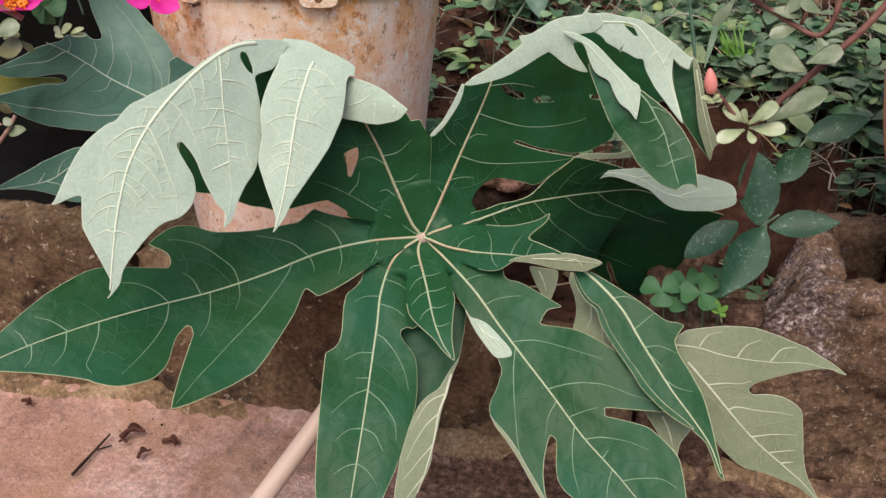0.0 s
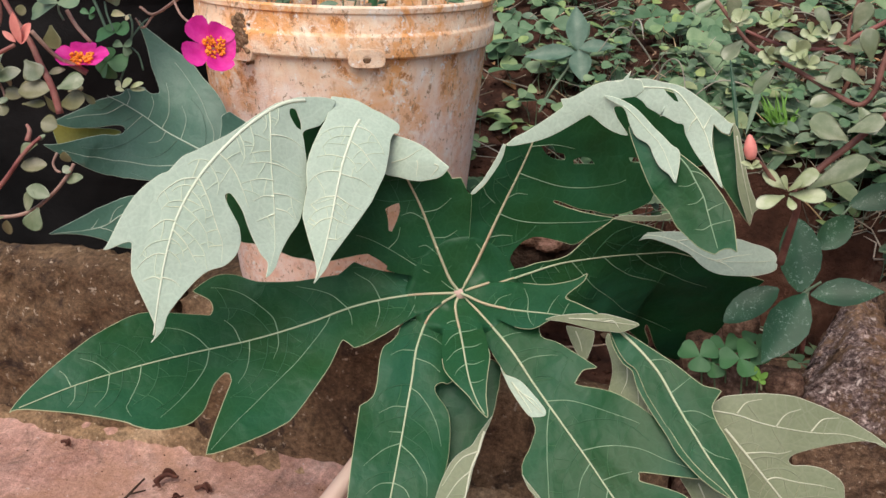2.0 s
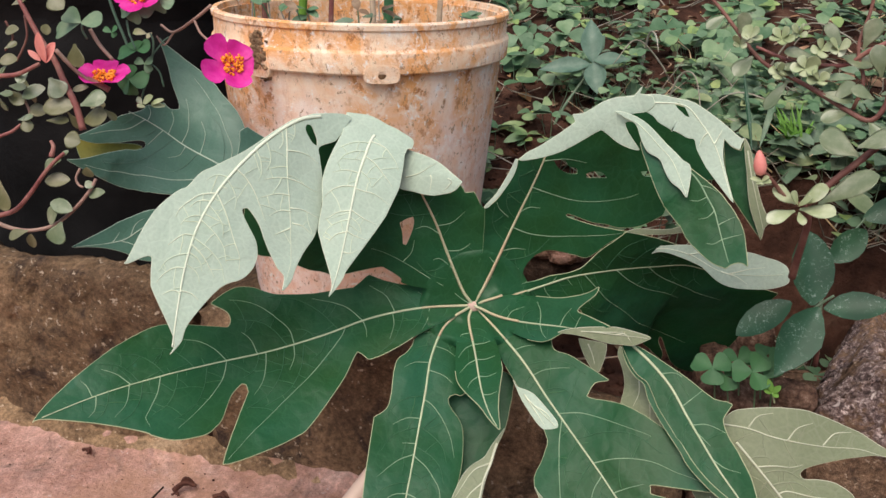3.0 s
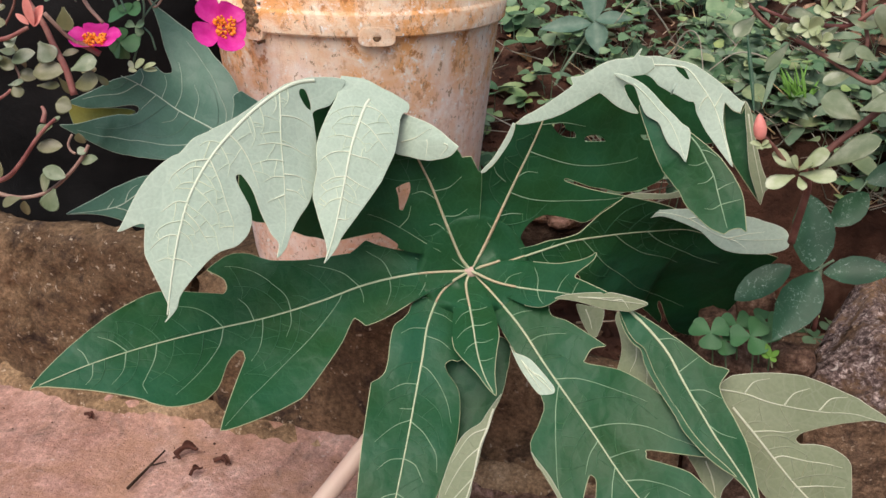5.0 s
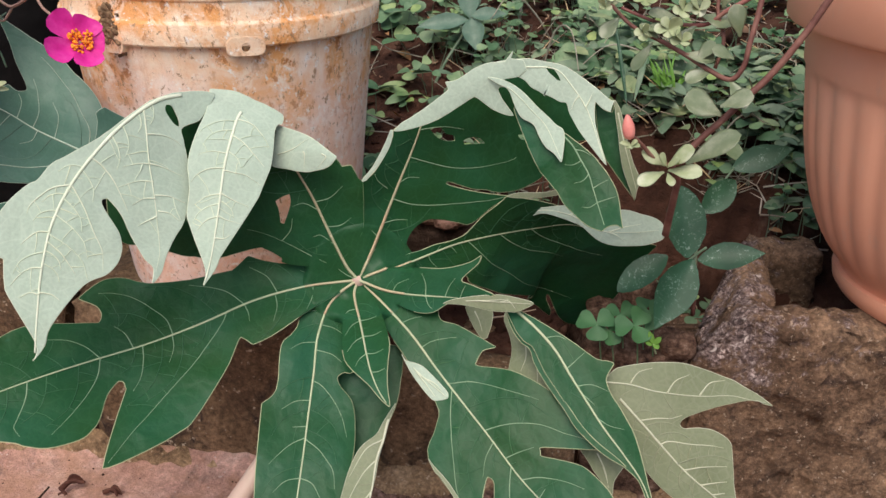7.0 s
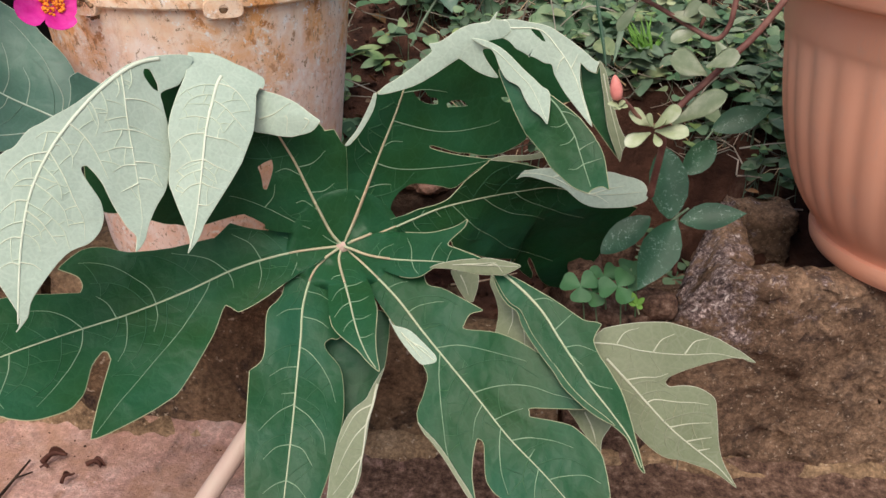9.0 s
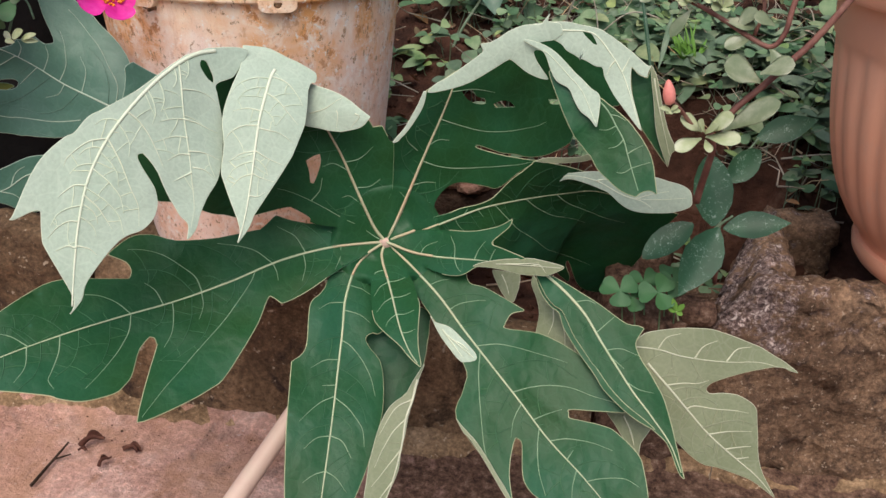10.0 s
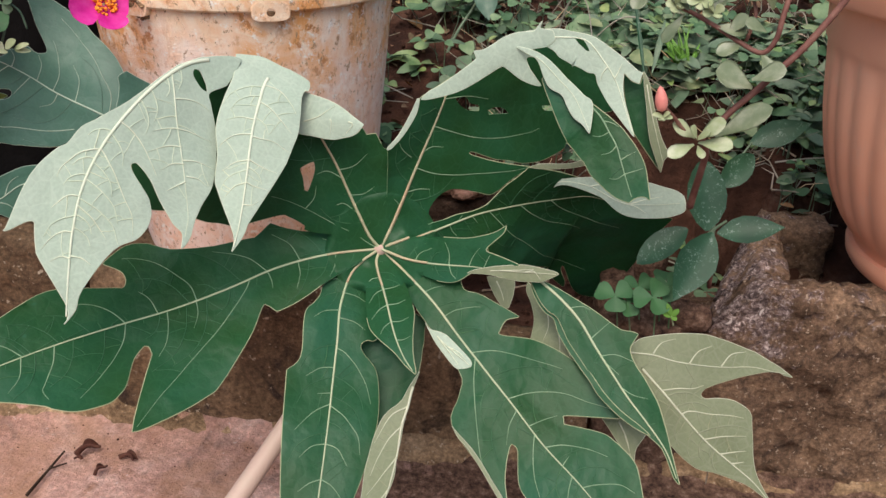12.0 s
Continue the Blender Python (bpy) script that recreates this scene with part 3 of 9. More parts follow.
SUCCULENT_DARK = simple_material("olive_succulent_leaf", [(0.085, 0.095, 0.04), (0.15, 0.155, 0.075), (0.26, 0.25, 0.165)], 45, 0.33, 0.5, 0.2, 220, 0.001, 0.35, through_light=0.08)
BUD = simple_material("pink_bud", [(0.66, 0.20, 0.17), (0.78, 0.32, 0.26)], 120, 0.5, 0.35, 0.2, 300)
DEAD = simple_material("dark_dead_leaf", [(0.05, 0.02, 0.015), (0.09, 0.035, 0.025), (0.14, 0.06, 0.04)], 120, 0.8, 0.2, 0.4, 300)
# near-black colour that stands in for the deep shade left of the bucket
GAP_BLACK = simple_material("gap_black", [(0.004, 0.0038, 0.0038), (0.007, 0.0065, 0.0065), (0.011, 0.010, 0.010)], 12, 0.75, 0.12, 0.6, 25, 0.006)


def glossy_material():
    """Dark green leaf with a waxy shine and pale specks of dried splashes."""
    m, t, p = shader("glossy_leaf", 0.42, 0.3)
    col = ramp(t, noise_tex(t, 30.0, 3.0), [(0.3, (0.013, 0.050, 0.024)), (0.7, (0.030, 0.092, 0.046))])
    spots = band(t, noise_tex(t, 330.0, 5.0, 0.75, distort=0.8), 0.55, 0.66)
    patch = band(t, noise_tex(t, 60.0, 3.0), 0.43, 0.56)
    both = mix(t, 1.0, spots, patch, "MULTIPLY")
    col = mix(t, both, col, (0.20, 0.27, 0.22))
    t.links.new(col, p.inputs["Base Color"])
    bump(t, p, noise_tex(t, 160.0, 3.0), 0.25, 0.001)
    return m


def bucket_material():
    """White plastic gone peach and cream above and mauve-grey below, with orange rust-coloured blotches, scratches and mud."""
    m, t, p = shader("stained_plastic", 0.75, 0.25)
    peach = ramp(t, noise_tex(t, 24.0, 6.0, 0.7), [(0.3, (0.92, 0.60, 0.37)), (0.48, (0.96, 0.74, 0.54)), (0.68, (0.97, 0.87, 0.75))])
    mauve = ramp(t, noise_tex(t, 34.0, 6.0, 0.75), [(0.3, (0.86, 0.59, 0.48)), (0.5, (0.95, 0.75, 0.66)), (0.68, (0.97, 0.87, 0.81))])
    c = t.nodes.new("ShaderNodeTexCoord")
    xyz = t.nodes.new("ShaderNodeSeparateXYZ")
    t.links.new(c.outputs["Object"], xyz.inputs[0])
    edge = t.nodes.new("ShaderNodeMath")
    edge.operation, edge.inputs[1].default_value = "MULTIPLY_ADD", 0.16
    t.links.new(noise_tex(t, 13.0, 5.0, 0.7, distort=0.5), edge.inputs[0])
    t.links.new(xyz.outputs["Z"], edge.inputs[2])
    high = band(t, edge.outputs[0], 0.255, 0.305)
    col = mix(t, high, mauve, peach)
    zone = band(t, noise_tex(t, 13.0, 4.0, 0.6, distort=0.7), 0.37, 0.49)
    rust = band(t, noise_tex(t, 48.0, 6.0, 0.75, distort=0.9), 0.38, 0.54)
    zone = mix(t, high, mix(t, 1.0, zone, (0.45, 0.45, 0.45), "MULTIPLY"), zone)
    col = mix(t, mix(t, 1.0, zone, rust, "MULTIPLY"), col, (0.84, 0.40, 0.15))
    deep = band(t, noise_tex(t, 125.0, 5.0, 0.75, stretch=(1.0, 1.0, 0.7)), 0.55, 0.61)
    col = mix(t, mix(t, 1.0, zone, deep, "MULTIPLY"), col, (0.50, 0.20, 0.07))
    drip = band(t, noise_tex(t, 70.0, 5.0, 0.7, stretch=(1.0, 1.0, 0.15)), 0.60, 0.72)
    col = mix(t, mix(t, 1.0, drip, (0.7, 0.7, 0.7), "MULTIPLY"), col, (0.78, 0.50, 0.30))
    mud = band(t, noise_tex(t, 190.0, 5.0, 0.75, distort=0.4, stretch=(1.0, 1.0, 0.6)), 0.585, 0.64)
    col = mix(t, mud, col, (0.42, 0.25, 0.145))
    pale = band(t, noise_tex(t, 120.0, 6.0, 0.75), 0.57, 0.64)
    col = mix(t, pale, col, (0.95, 0.86, 0.79))
    t.links.new(col, p.inputs["Base Color"])
    h = mix(t, 0.5, noise_tex(t, 110.0, 5.0, 0.7), noise_tex(t, 500.0, 3.0, 0.7))
    bump(t, p, h, 0.7, 0.0026)
    return m


def pot_material():
    m, t, p = shader("terracotta_plastic", 0.5, 0.4)
    col = ramp(t, noise_tex(t, 7.0, 4.0, 0.6), [(0.3, (0.90, 0.40, 0.245)), (0.55, (0.93, 0.46, 0.30)), (0.75, (0.94, 0.51, 0.35))])
    dust = band(t, noise_tex(t, 70.0, 5.0, 0.7, stretch=(1, 1, 0.3)), 0.55, 0.8)
    col = mix(t, dust, col, (0.82, 0.45, 0.32))
    t.links.new(col, p.inputs["Base Color"])
    bump(t, p, noise_tex(t, 200.0, 3.0), 0.1, 0.001)
    return m


GLOSSY = glossy_material()
BUCKET = bucket_material()
POT = pot_material()


# ---- ground, ledge and block wall ----
def wall_line(x):
    """Where the face of the low wall runs."""
    return 0.606 - 0.035 * max(-4.0, min(4.0, x))


def ground_height(x, y):
    d = y - wall_line(x)
    knots_d = (-9.0, 0.0, 0.035, 0.10, 0.22, 0.34, 0.50, 0.9, 1.6, 60.0)
    knots_z = (-0.07, -0.07, 0.10, 0.135, 0.16, 0.235, 0.30, 0.37, 0.46, 0.5)
    z = float(np.interp(d, knots_d, knots_z))
    if d > 0.03:
        hollow = max(0.0, min(1.0, (-0.20 - x) / 0.12)) * max(0.0, min(1.0, (0.75 - d) / 0.3))
        z -= 0.07 * hollow
        if 0.07 < x < 0.70 and d < (0.31 if 0.22 < x < 0.37 else 0.25 if 0.26 < x < 0.42 else 0.17):
            z = min(z, 0.010 if 0.22 < x < 0.42 else 0.085)
        z = min(z, 0.09 + 0.9 * max(0.0, math.hypot(x - 0.551, y - 0.653) - 0.125))
        z += 0.016 * noise.noise((x * 9, y * 9, 0)) + 0.008 * noise.noise((x * 28, y * 28, 3)) + 0.004 * noise.noise((x * 80, y * 80, 5))
    return z


def build_ground():
    def steps(near_a, near_b, step, far):
        inner = list(np.arange(near_a, near_b, step))
        out = [far * f for f in (0.02, 0.05, 0.12, 0.3, 1.0)]
        return [near_a - o for o in reversed(out)] + inner + [near_b + o for o in out]
    xs, ys = steps(-1.1, 1.3, 0.0125, 40.0), steps(0.55, 1.9, 0.0125, 40.0)
    verts = [(x, y, ground_height(x, y)) for y in ys for x in xs]
    w = len(xs)
    faces = [(j * w + i, j * w + i + 1, (j + 1) * w + i + 1, (j + 1) * w + i) for j in range(len(ys) - 1) for i in range(w - 1)]
    me = bpy.data.meshes.new("ground")
    me.from_pydata(verts, [], faces)
    me.materials.append(SOIL)
    me.polygons.foreach_set("use_smooth", [True] * len(me.polygons))
    return tagged(new("ground", me), "reddish brown garden soil rising behind the low wall", "ground", kind="structure")


build_ground()


def build_ledge():
    bm = bmesh.new()
    xs = list(np.arange(-4.0, -0.9, 0.1)) + list(np.arange(-0.9, 1.2, 0.02)) + list(np.arange(1.2, 4.2, 0.1))
    ys = list(np.arange(-1.6, 0.3, 0.1)) + list(np.arange(0.3, 0.66, 0.012))
    grid = {}
    for j, y in enumerate(ys):
        for i, x in enumerate(xs):
            z = -0.03 + 0.004 * noise.noise((x * 6, y * 6, 2)) + 0.002 * noise.noise((x * 30, y * 30, 4))
            d = wall_line(x) - y
            z += 0.012 * max(0.0, 1 - abs(d) / 0.03) ** 2
            grid[j, i] = bm.verts.new((x, y, z))
    for j in range(len(ys) - 1):
        for i in range(len(xs) - 1):
            bm.faces.new((grid[j, i], grid[j, i + 1], grid[j + 1, i + 1], grid[j + 1, i]))
    edge = [e for e in bm.edges if e.is_boundary]
    r = bmesh.ops.extrude_edge_only(bm, edges=edge)
    for v in r["geom"]:
        if isinstance(v, bmesh.types.BMVert):
            v.co.z = -0.09
    return tagged(part("pavement", bm, LEDGE), "stained pinkish cement ledge at the foot of the wall", "ledge", kind="structure")


build_ledge()


def rough_box(bm, x0, x1, y0, y1, z0, z1, cell=0.012, worn=0.006):
    """A box with a fine grid on its faces, worn and pitted by noise that joins up with its neighbours."""
    made = {}

    def vert(x, y, z):
        key = (round(x, 5), round(y, 5), round(z, 5))
        if key not in made:
            skew = wall_line(x) - 0.606
            p = Vector((x, y, z))
            d = Vector((noise.noise(p * 24), noise.noise(p * 24 + Vector((9, 0, 0))), noise.noise(p * 24 + Vector((0, 9, 0)))))
            d += 0.6 * Vector((noise.noise(p * 70), noise.noise(p * 70 + Vector((7, 0, 0))), noise.noise(p * 70 + Vector((0, 7, 0)))))
            d += 0.5 * Vector((noise.noise(p * 170), noise.noise(p * 170 + Vector((5, 0, 0))), noise.noise(p * 170 + Vector((0, 5, 0)))))
            ex, ey, ez = min(x - x0, x1 - x), min(y - y0, y1 - y), z1 - z
            near = sorted((ex, ey, ez))[1]
            round_off = max(0.0, 1 - near / 0.012)
            q = p + d * worn
            if round_off > 0:
                q.z -= round_off * 0.004 * (1 if ez < 0.012 else 0)
                q.y += round_off * 0.004 * (1 if y - y0 < 0.006 else 0)
            made[key] = bm.verts.new((q.x, q.y + skew, q.z))
        return made[key]

    def lin(a0, a1):
        n = max(1, round((a1 - a0) / cell))
        return [a0 + (a1 - a0) * k / n for k in range(n + 1)]
    X, Y, Z = lin(x0, x1), lin(y0, y1), lin(z0, z1)

    def sheet(us, vs, put, flip):
        for i in range(len(us) - 1):
            for j in range(len(vs) - 1):
                q = [put(us[i], vs[j]), put(us[i + 1], vs[j]), put(us[i + 1], vs[j + 1]), put(us[i], vs[j + 1])]
                bm.faces.new(reversed(q) if flip else q)
    sheet(X, Y, lambda u, v: vert(u, v, z1), False)
    sheet(X, Z, lambda u, v: vert(u, y0, v), False)
    sheet(X, Z, lambda u, v: vert(u, y1, v), True)
    sheet(Y, Z, lambda u, v: vert(x0, u, v), True)
    sheet(Y, Z, lambda u, v: vert(x1, u, v), False)


wall_thing = thing("wall_low", (0, 0.606, -0.04), "low garden wall of weathered hollow cement blocks", "wall", kind="structure")


def solid_block(x0, x1, top, material, label=""):
    bm = bmesh.new()
    rough_box(bm, x0, x1, 0.606, 0.80, -0.045, top)
    return part("block", bm, material, wall_thing, label)


def hollow_block(x0, x1, top, front_top, material, label="", webs=(0.0, 1.0), back=1.0, chip=False, cell=0.012, worn=0.006, floor=0.075):
    """A hollow block: front and back shells, end webs and an open cavity."""
    bm = bmesh.new()
    w = 0.042
    rough_box(bm, x0, x1, 0.606, 0.606 + w, -0.045, front_top, cell, worn)
    end = 0.066 if chip else w
    rough_box(bm, x0, x0 + (x1 - x0) * back, 0.606 + 0.17, 0.606 + 0.20, -0.045, top - 0.012, cell, worn)
    for f in webs:
        a0 = x0 + (x1 - x0 - end) * f
        rough_box(bm, a0, a0 + end, 0.606 + w, 0.606 + 0.17, -0.045, top, cell, worn)
    rough_box(bm, x0 + 0.01, x1 - 0.01, 0.606 + w, 0.606 + 0.17, -0.045, floor)
    for v in bm.verts:  # a broken end: the front shell is gone there and the end web is ragged
        if chip and v.co.z > 0.06:
            along, back = v.co.x - x0, max(0.0, v.co.y - wall_line(v.co.x) - 0.02)
            crest = 0.132 + 1.3 * along + 0.35 * back + 0.012 * noise.noise(v.co * 42) + 0.007 * noise.noise(v.co * 120)
            v.co.z = min(v.co.z, crest)
            v.co.x += (0.46 * back + 0.10 * max(0.0, v.co.z - 0.12)) * max(0.0, 1 - along / 0.09)
    return part("block", bm, material, wall_thing, label)


for x in (-3.8, -3.3, -2.8, -2.3, -1.8):
    solid_block(x, x + 0.49, 0.142, BLOCK)
hollow_block(-1.3, -0.80, 0.120, 0.162, BLOCK, floor=0.0)
hollow_block(-0.795, -0.262, 0.120, 0.164, BLOCK, floor=0.0, cell=0.008, worn=0.008)
solid_block(-0.252, 0.035, 0.140, BLOCK)
hollow_block(0.04, 0.222, 0.095, 0.100, BLOCK, webs=(0.0,))
hollow_block(0.228, 0.309, 0.130, 0.138, LEDGE, webs=(0.0,), cell=0.008, worn=0.008)
hollow_block(0.317, 0.72, 0.176, 0.173, BLOCK_LICHEN, "brown hollow block with a lichened broken end", back=0.38, chip=True, cell=0.006, worn=0.0085)
solid_block(0.728, 1.2, 0.165, BLOCK)
for x in (1.208, 1.71, 2.21, 2.71, 3.21):
    solid_block(x, x + 0.49, 0.16, BLOCK)


def cement_lump():
    lump = thing("cement_lump", (0.303, 0.600, 0.128), "small pinkish lump of cement in the gap beside the block", "cement lump")
    bm = bmesh.new()
    middle = Vector((0.301, 0.600, 0.140))
    bmesh.ops.create_icosphere(bm, subdivisions=3, radius=0.013, matrix=Matrix.Translation(middle) @ Matrix.Diagonal((1.2, 0.9, 1.0, 1)))
    for v in bm.verts:
        v.co += (v.co - middle).normalized() * (0.004 * noise.noise(v.co * 70) + 0.002 * noise.noise(v.co * 200))
    part("lump", bm, LEDGE, lump, crease=40)


def mortar_foot():
    """A ragged ridge of old mortar that runs along the foot of the wall."""
    bm = bmesh.new()
    xs = np.arange(-0.78, 0.78, 0.006)
    rows = []
    for x in xs:
        wide = 0.012 + 0.016 * max(0.0, noise.noise((x * 9, 0, 0)) + 0.35) + 0.008 * noise.noise((x * 45, 3, 0))
        high = 0.006 + 0.010 * max(0.0, noise.noise((x * 13, 7, 0)) + 0.3) + 0.004 * noise.noise((x * 60, 5, 0))
        y0 = wall_line(x)
        rows.append([bm.verts.new((x, y0 + off * wide + 0.003 * noise.noise((x * 90, k, 1)), -0.0295 + up * high)) for k, (off, up) in enumerate(((0.5, 1.5), (0.1, 1.25), (-0.35, 1.0), (-0.75, 0.75), (-1.0, -0.4)))])
    for ra, rb in zip(rows, rows[1:]):
        for k in range(4):
            bm.faces.new((ra[k], ra[k + 1], rb[k + 1], rb[k]))
    return part("mortar", bm, MORTAR, wall_thing, "crumbling ochre mortar at the foot of the wall", crease=50)


mortar_foot()
cement_lump()


def front_light_blocker():
    """A plain low wall, added unseen behind the camera to cut low front light."""
    bm = bmesh.new()
    bmesh.ops.create_cube(bm, size=1.0, matrix=Matrix.Translation((0.2, -1.7, 0.3)) @ Matrix.Diagonal((7.0, 0.2, 1.0, 1)))
    bmesh.ops.bevel(bm, geom=bm.edges[:], offset=0.01, segments=2, affect="EDGES")
    return tagged(part("light_blocker_front", bm, BLOCKER_GREY), "unseen added wall behind the camera that blocks low front light", "wall", kind="structure")


front_light_blocker()


def back_light_blocker():
    """A plain dark green wall, added unseen behind the bed to cut back light."""
    bm = bmesh.new()
    bmesh.ops.create_cube(bm, size=1.0, matrix=Matrix.Translation((0.2, 2.9, 1.5)) @ Matrix.Diagonal((9.0, 0.2, 3.0, 1)))
    bmesh.ops.bevel(bm, geom=bm.edges[:], offset=0.01, segments=2, affect="EDGES")
    return tagged(part("light_blocker_back", bm, BLOCKER_DARK), "unseen added dark wall behind the bed that blocks low back light", "wall", kind="structure")


back_light_blocker()


# ---- the papaya leaves ----
main_leaf = thing("papaya_leaf", (-0.16, 0.17, -0.03), "large green papaya leaf, upper lobes curled over to their pale undersides", "leaf", "papaya leaves")
back_leaf = thing("papaya_leaf", (-0.2, 0.75, 0.12), "smaller dark green papaya leaf beside the stained bucket", "leaf", "papaya leaves")
lobe(main_leaf, "top", [(0.0339, 0.5559, 0.2102), (-0.0052, 0.5417, 0.2095), (-0.0422, 0.5232, 0.2044), (-0.0762, 0.5011, 0.195), (-0.1091, 0.4759, 0.19), (-0.1403, 0.4482, 0.1903), (-0.1693, 0.4185, 0.1912), (-0.197, 0.3874, 0.1903), (-0.223, 0.3556, 0.186)], (0.45, -0.74, -0.49), (0.63, -0.55, -0.54), 0.7,
     [(-2, -4.5), (9.5, -11), (58, -25), (76, -37.5), (88, -31), (95, -32), (142, -44), (153, -49), (163.5, -57.5), (176, -60.5), (186.5, -57.5), (199, -50), (190.5, -41.5), (188.5, -36), (189.5, -30.5), (193.5, -27), (232, -38.5), (260, -35), (314.5, -12.5), (334, 0.5), (324, 3), (276.5, 35.5), (267.5, 44), (255.5, 51.5), (235, 54.5), (225, 51), (217, 45), (205, 28.5), (194.5, 21), (191.5, 22.5), (191.5, 27.5), (195, 34), (229.5, 80.5), (195.5, 80), (170.5, 75), (158.5, 70), (127, 46.5), (107.5, 26.5), (103, 27), (98.5, 35), (69.5, 32), (9.5, 6.5)],
     [[(105.5, 1.5), (111, 6), (121.5, 14), (137, 25), (151.5, 34), (168.5, 44), (187, 56), (205, 66.5), (225, 78.5)], [(170, 0.5), (173.5, 11.5), (179.5, 24), (188, 32.5)], [(200, 0), (205.5, 11.5), (215.5, 22), (226, 30), (238, 37.5), (249.5, 43.5)], [(248.5, 0), (254, 11.5), (264, 23.5), (268, 28.5), (267.5, 36)], [(148, 0), (151, 10.5), (158, 20.5)], [(91, 0), (91, 8), (93, 15.5)], [(66.5, 0.5), (68.5, 12), (75, 23.5)], [(36.5, -0.5), (39.5, 11), (46.5, 21.5)], [(147.5, -0.5), (147.5, -13), (154, -25), (163.5, -39), (174.5, -46.5), (186, -50)], [(91, 0), (97.5, -14.5), (107, -24), (121.5, -33.5)], [(200, 0), (206.5, -11.5), (216.5, -21), (232, -27.5)], [(176.5, 0.5), (178.5, -11), (184, -20)], [(64.5, 0.5), (67.5, -14.5), (73.5, -23), (78, -28.5)], [(37.5, -0.5), (38, -10), (43.5, -15)], [(269, 1.5), (275, -10), (283.5, -18)], [(295, 0), (295.5, -9.5), (297.5, -14.5)], [(270, 2), (276.5, 13), (287, 20.5)], [(292.5, 1), (296.5, 9), (302.5, 13)]], (2.2, 0.9), 1, 1)
lobe(main_leaf, "top", [(0.0332, 0.5606, 0.2077), (0.015, 0.5373, 0.1995), (0.0091, 0.5122, 0.1834), (0.0109, 0.4863, 0.1671), (0.0124, 0.4602, 0.1509), (0.0141, 0.4338, 0.1353), (0.0151, 0.4079, 0.1187), (0.0156, 0.3831, 0.1006), (0.0166, 0.3597, 0.0808)], (0.91, -0.04, -0.4), (0.98, 0.14, -0.12), -1,
     [(-3, -1), (6.5, -4.5), (20, -4), (33, -6.5), (42, -11), (50.5, -16.5), (59, -17), (65.5, -20), (70.5, -24.5), (77, -26), (89, -26), (100.5, -25), (110.5, -25.5), (116.5, -29), (120.5, -33), (126, -33.5), (170, -30.5), (214.5, -24.5), (224.5, -20.5), (235, -13.5), (241.5, -6), (247, 0.5), (239, 9.5), (228, 17), (210.5, 22.5), (194, 27), (182.5, 29.5), (157.5, 34), (144.5, 35), (131.5, 34.5), (120.5, 33), (112, 30.5), (106.5, 26.5), (101, 21), (96, 18), (92.5, 18.5), (90, 22.5), (89.5, 28), (79, 35), (50, 36.5), (12.5, 26), (1.5, 10.5)],
     [[(67, -0.5), (70.5, -11), (76.5, -19)], [(73.5, 1), (76.5, 11.5), (83, 20)], [(98.5, 0.5), (102, 7), (111.5, 16.5), (124, 24), (139, 29)], [(114, -0.5), (116.5, -10.5), (123.5, -19.5)], [(142.5, 0), (148, -9), (155.5, -16), (164.5, -22.5)], [(143.5, 0), (150, 9.5), (157.5, 16.5), (165, 22), (177, 24.5)], [(171.5, 0), (175, -9.5), (183.5, -17)], [(171.5, 0), (174.5, 8.5), (182, 14), (186, 16.5)], [(196, 0), (199.5, -7.5), (205.5, -14.5)], [(196, 0), (200, 8), (208.5, 16)], [(52, -0.5), (51.5, 10.5), (54.5, 18)], [(42, -0.5), (42, -6.5), (44.5, -11.5)], [(134, 0), (135.5, -10)]], (2.2, 0.9), 1, 1)
lobe(main_leaf, "top", [(0.05, 0.5107, 0.1636), (0.0579, 0.4916, 0.1433), (0.0524, 0.4645, 0.1128)], (0.98, 0.19, 0.07), (0.99, 0.15, -0.01), -1,
     [(4.5, -28), (0, -22), (-7.5, -3), (-10, 17.5), (-2, 26), (12.5, 21.5), (20.5, 17.5), (39.5, 12), (50.5, 9), (56.5, 4), (88.5, -4.5), (99.5, -8), (84, -14), (58.5, -13), (31, -22.5)],
     [], (2.2, 0.9), 0, 0)
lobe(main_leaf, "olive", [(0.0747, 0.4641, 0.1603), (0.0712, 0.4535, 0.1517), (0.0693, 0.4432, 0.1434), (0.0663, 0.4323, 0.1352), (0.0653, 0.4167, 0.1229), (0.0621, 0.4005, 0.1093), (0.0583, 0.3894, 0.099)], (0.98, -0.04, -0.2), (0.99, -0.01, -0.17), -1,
     [(-0.5, 0.5), (19.5, -4), (25, -6), (33, -11), (40, -14.5), (48, -17), (56, -18.5), (68, -19), (80.5, -18.5), (100.5, -14.5), (108, -11.5), (113, -6), (110, -2), (103, -0.5), (95.5, -0.5), (76.5, 1.5), (63, 0), (51.5, 1), (39, 1), (18, 0), (9.5, 0.5)],
     [[(26.5, 0), (35, -8), (45.5, -13), (56, -17)], [(41.5, 0), (52.5, -8), (66.5, -12.5), (80, -14.5)], [(63, 0), (77, -6.5), (93.5, -12.5)], [(85, 0), (96, -3.5), (106.5, -6.5)]], (2.2, 0.9), 1, 1)
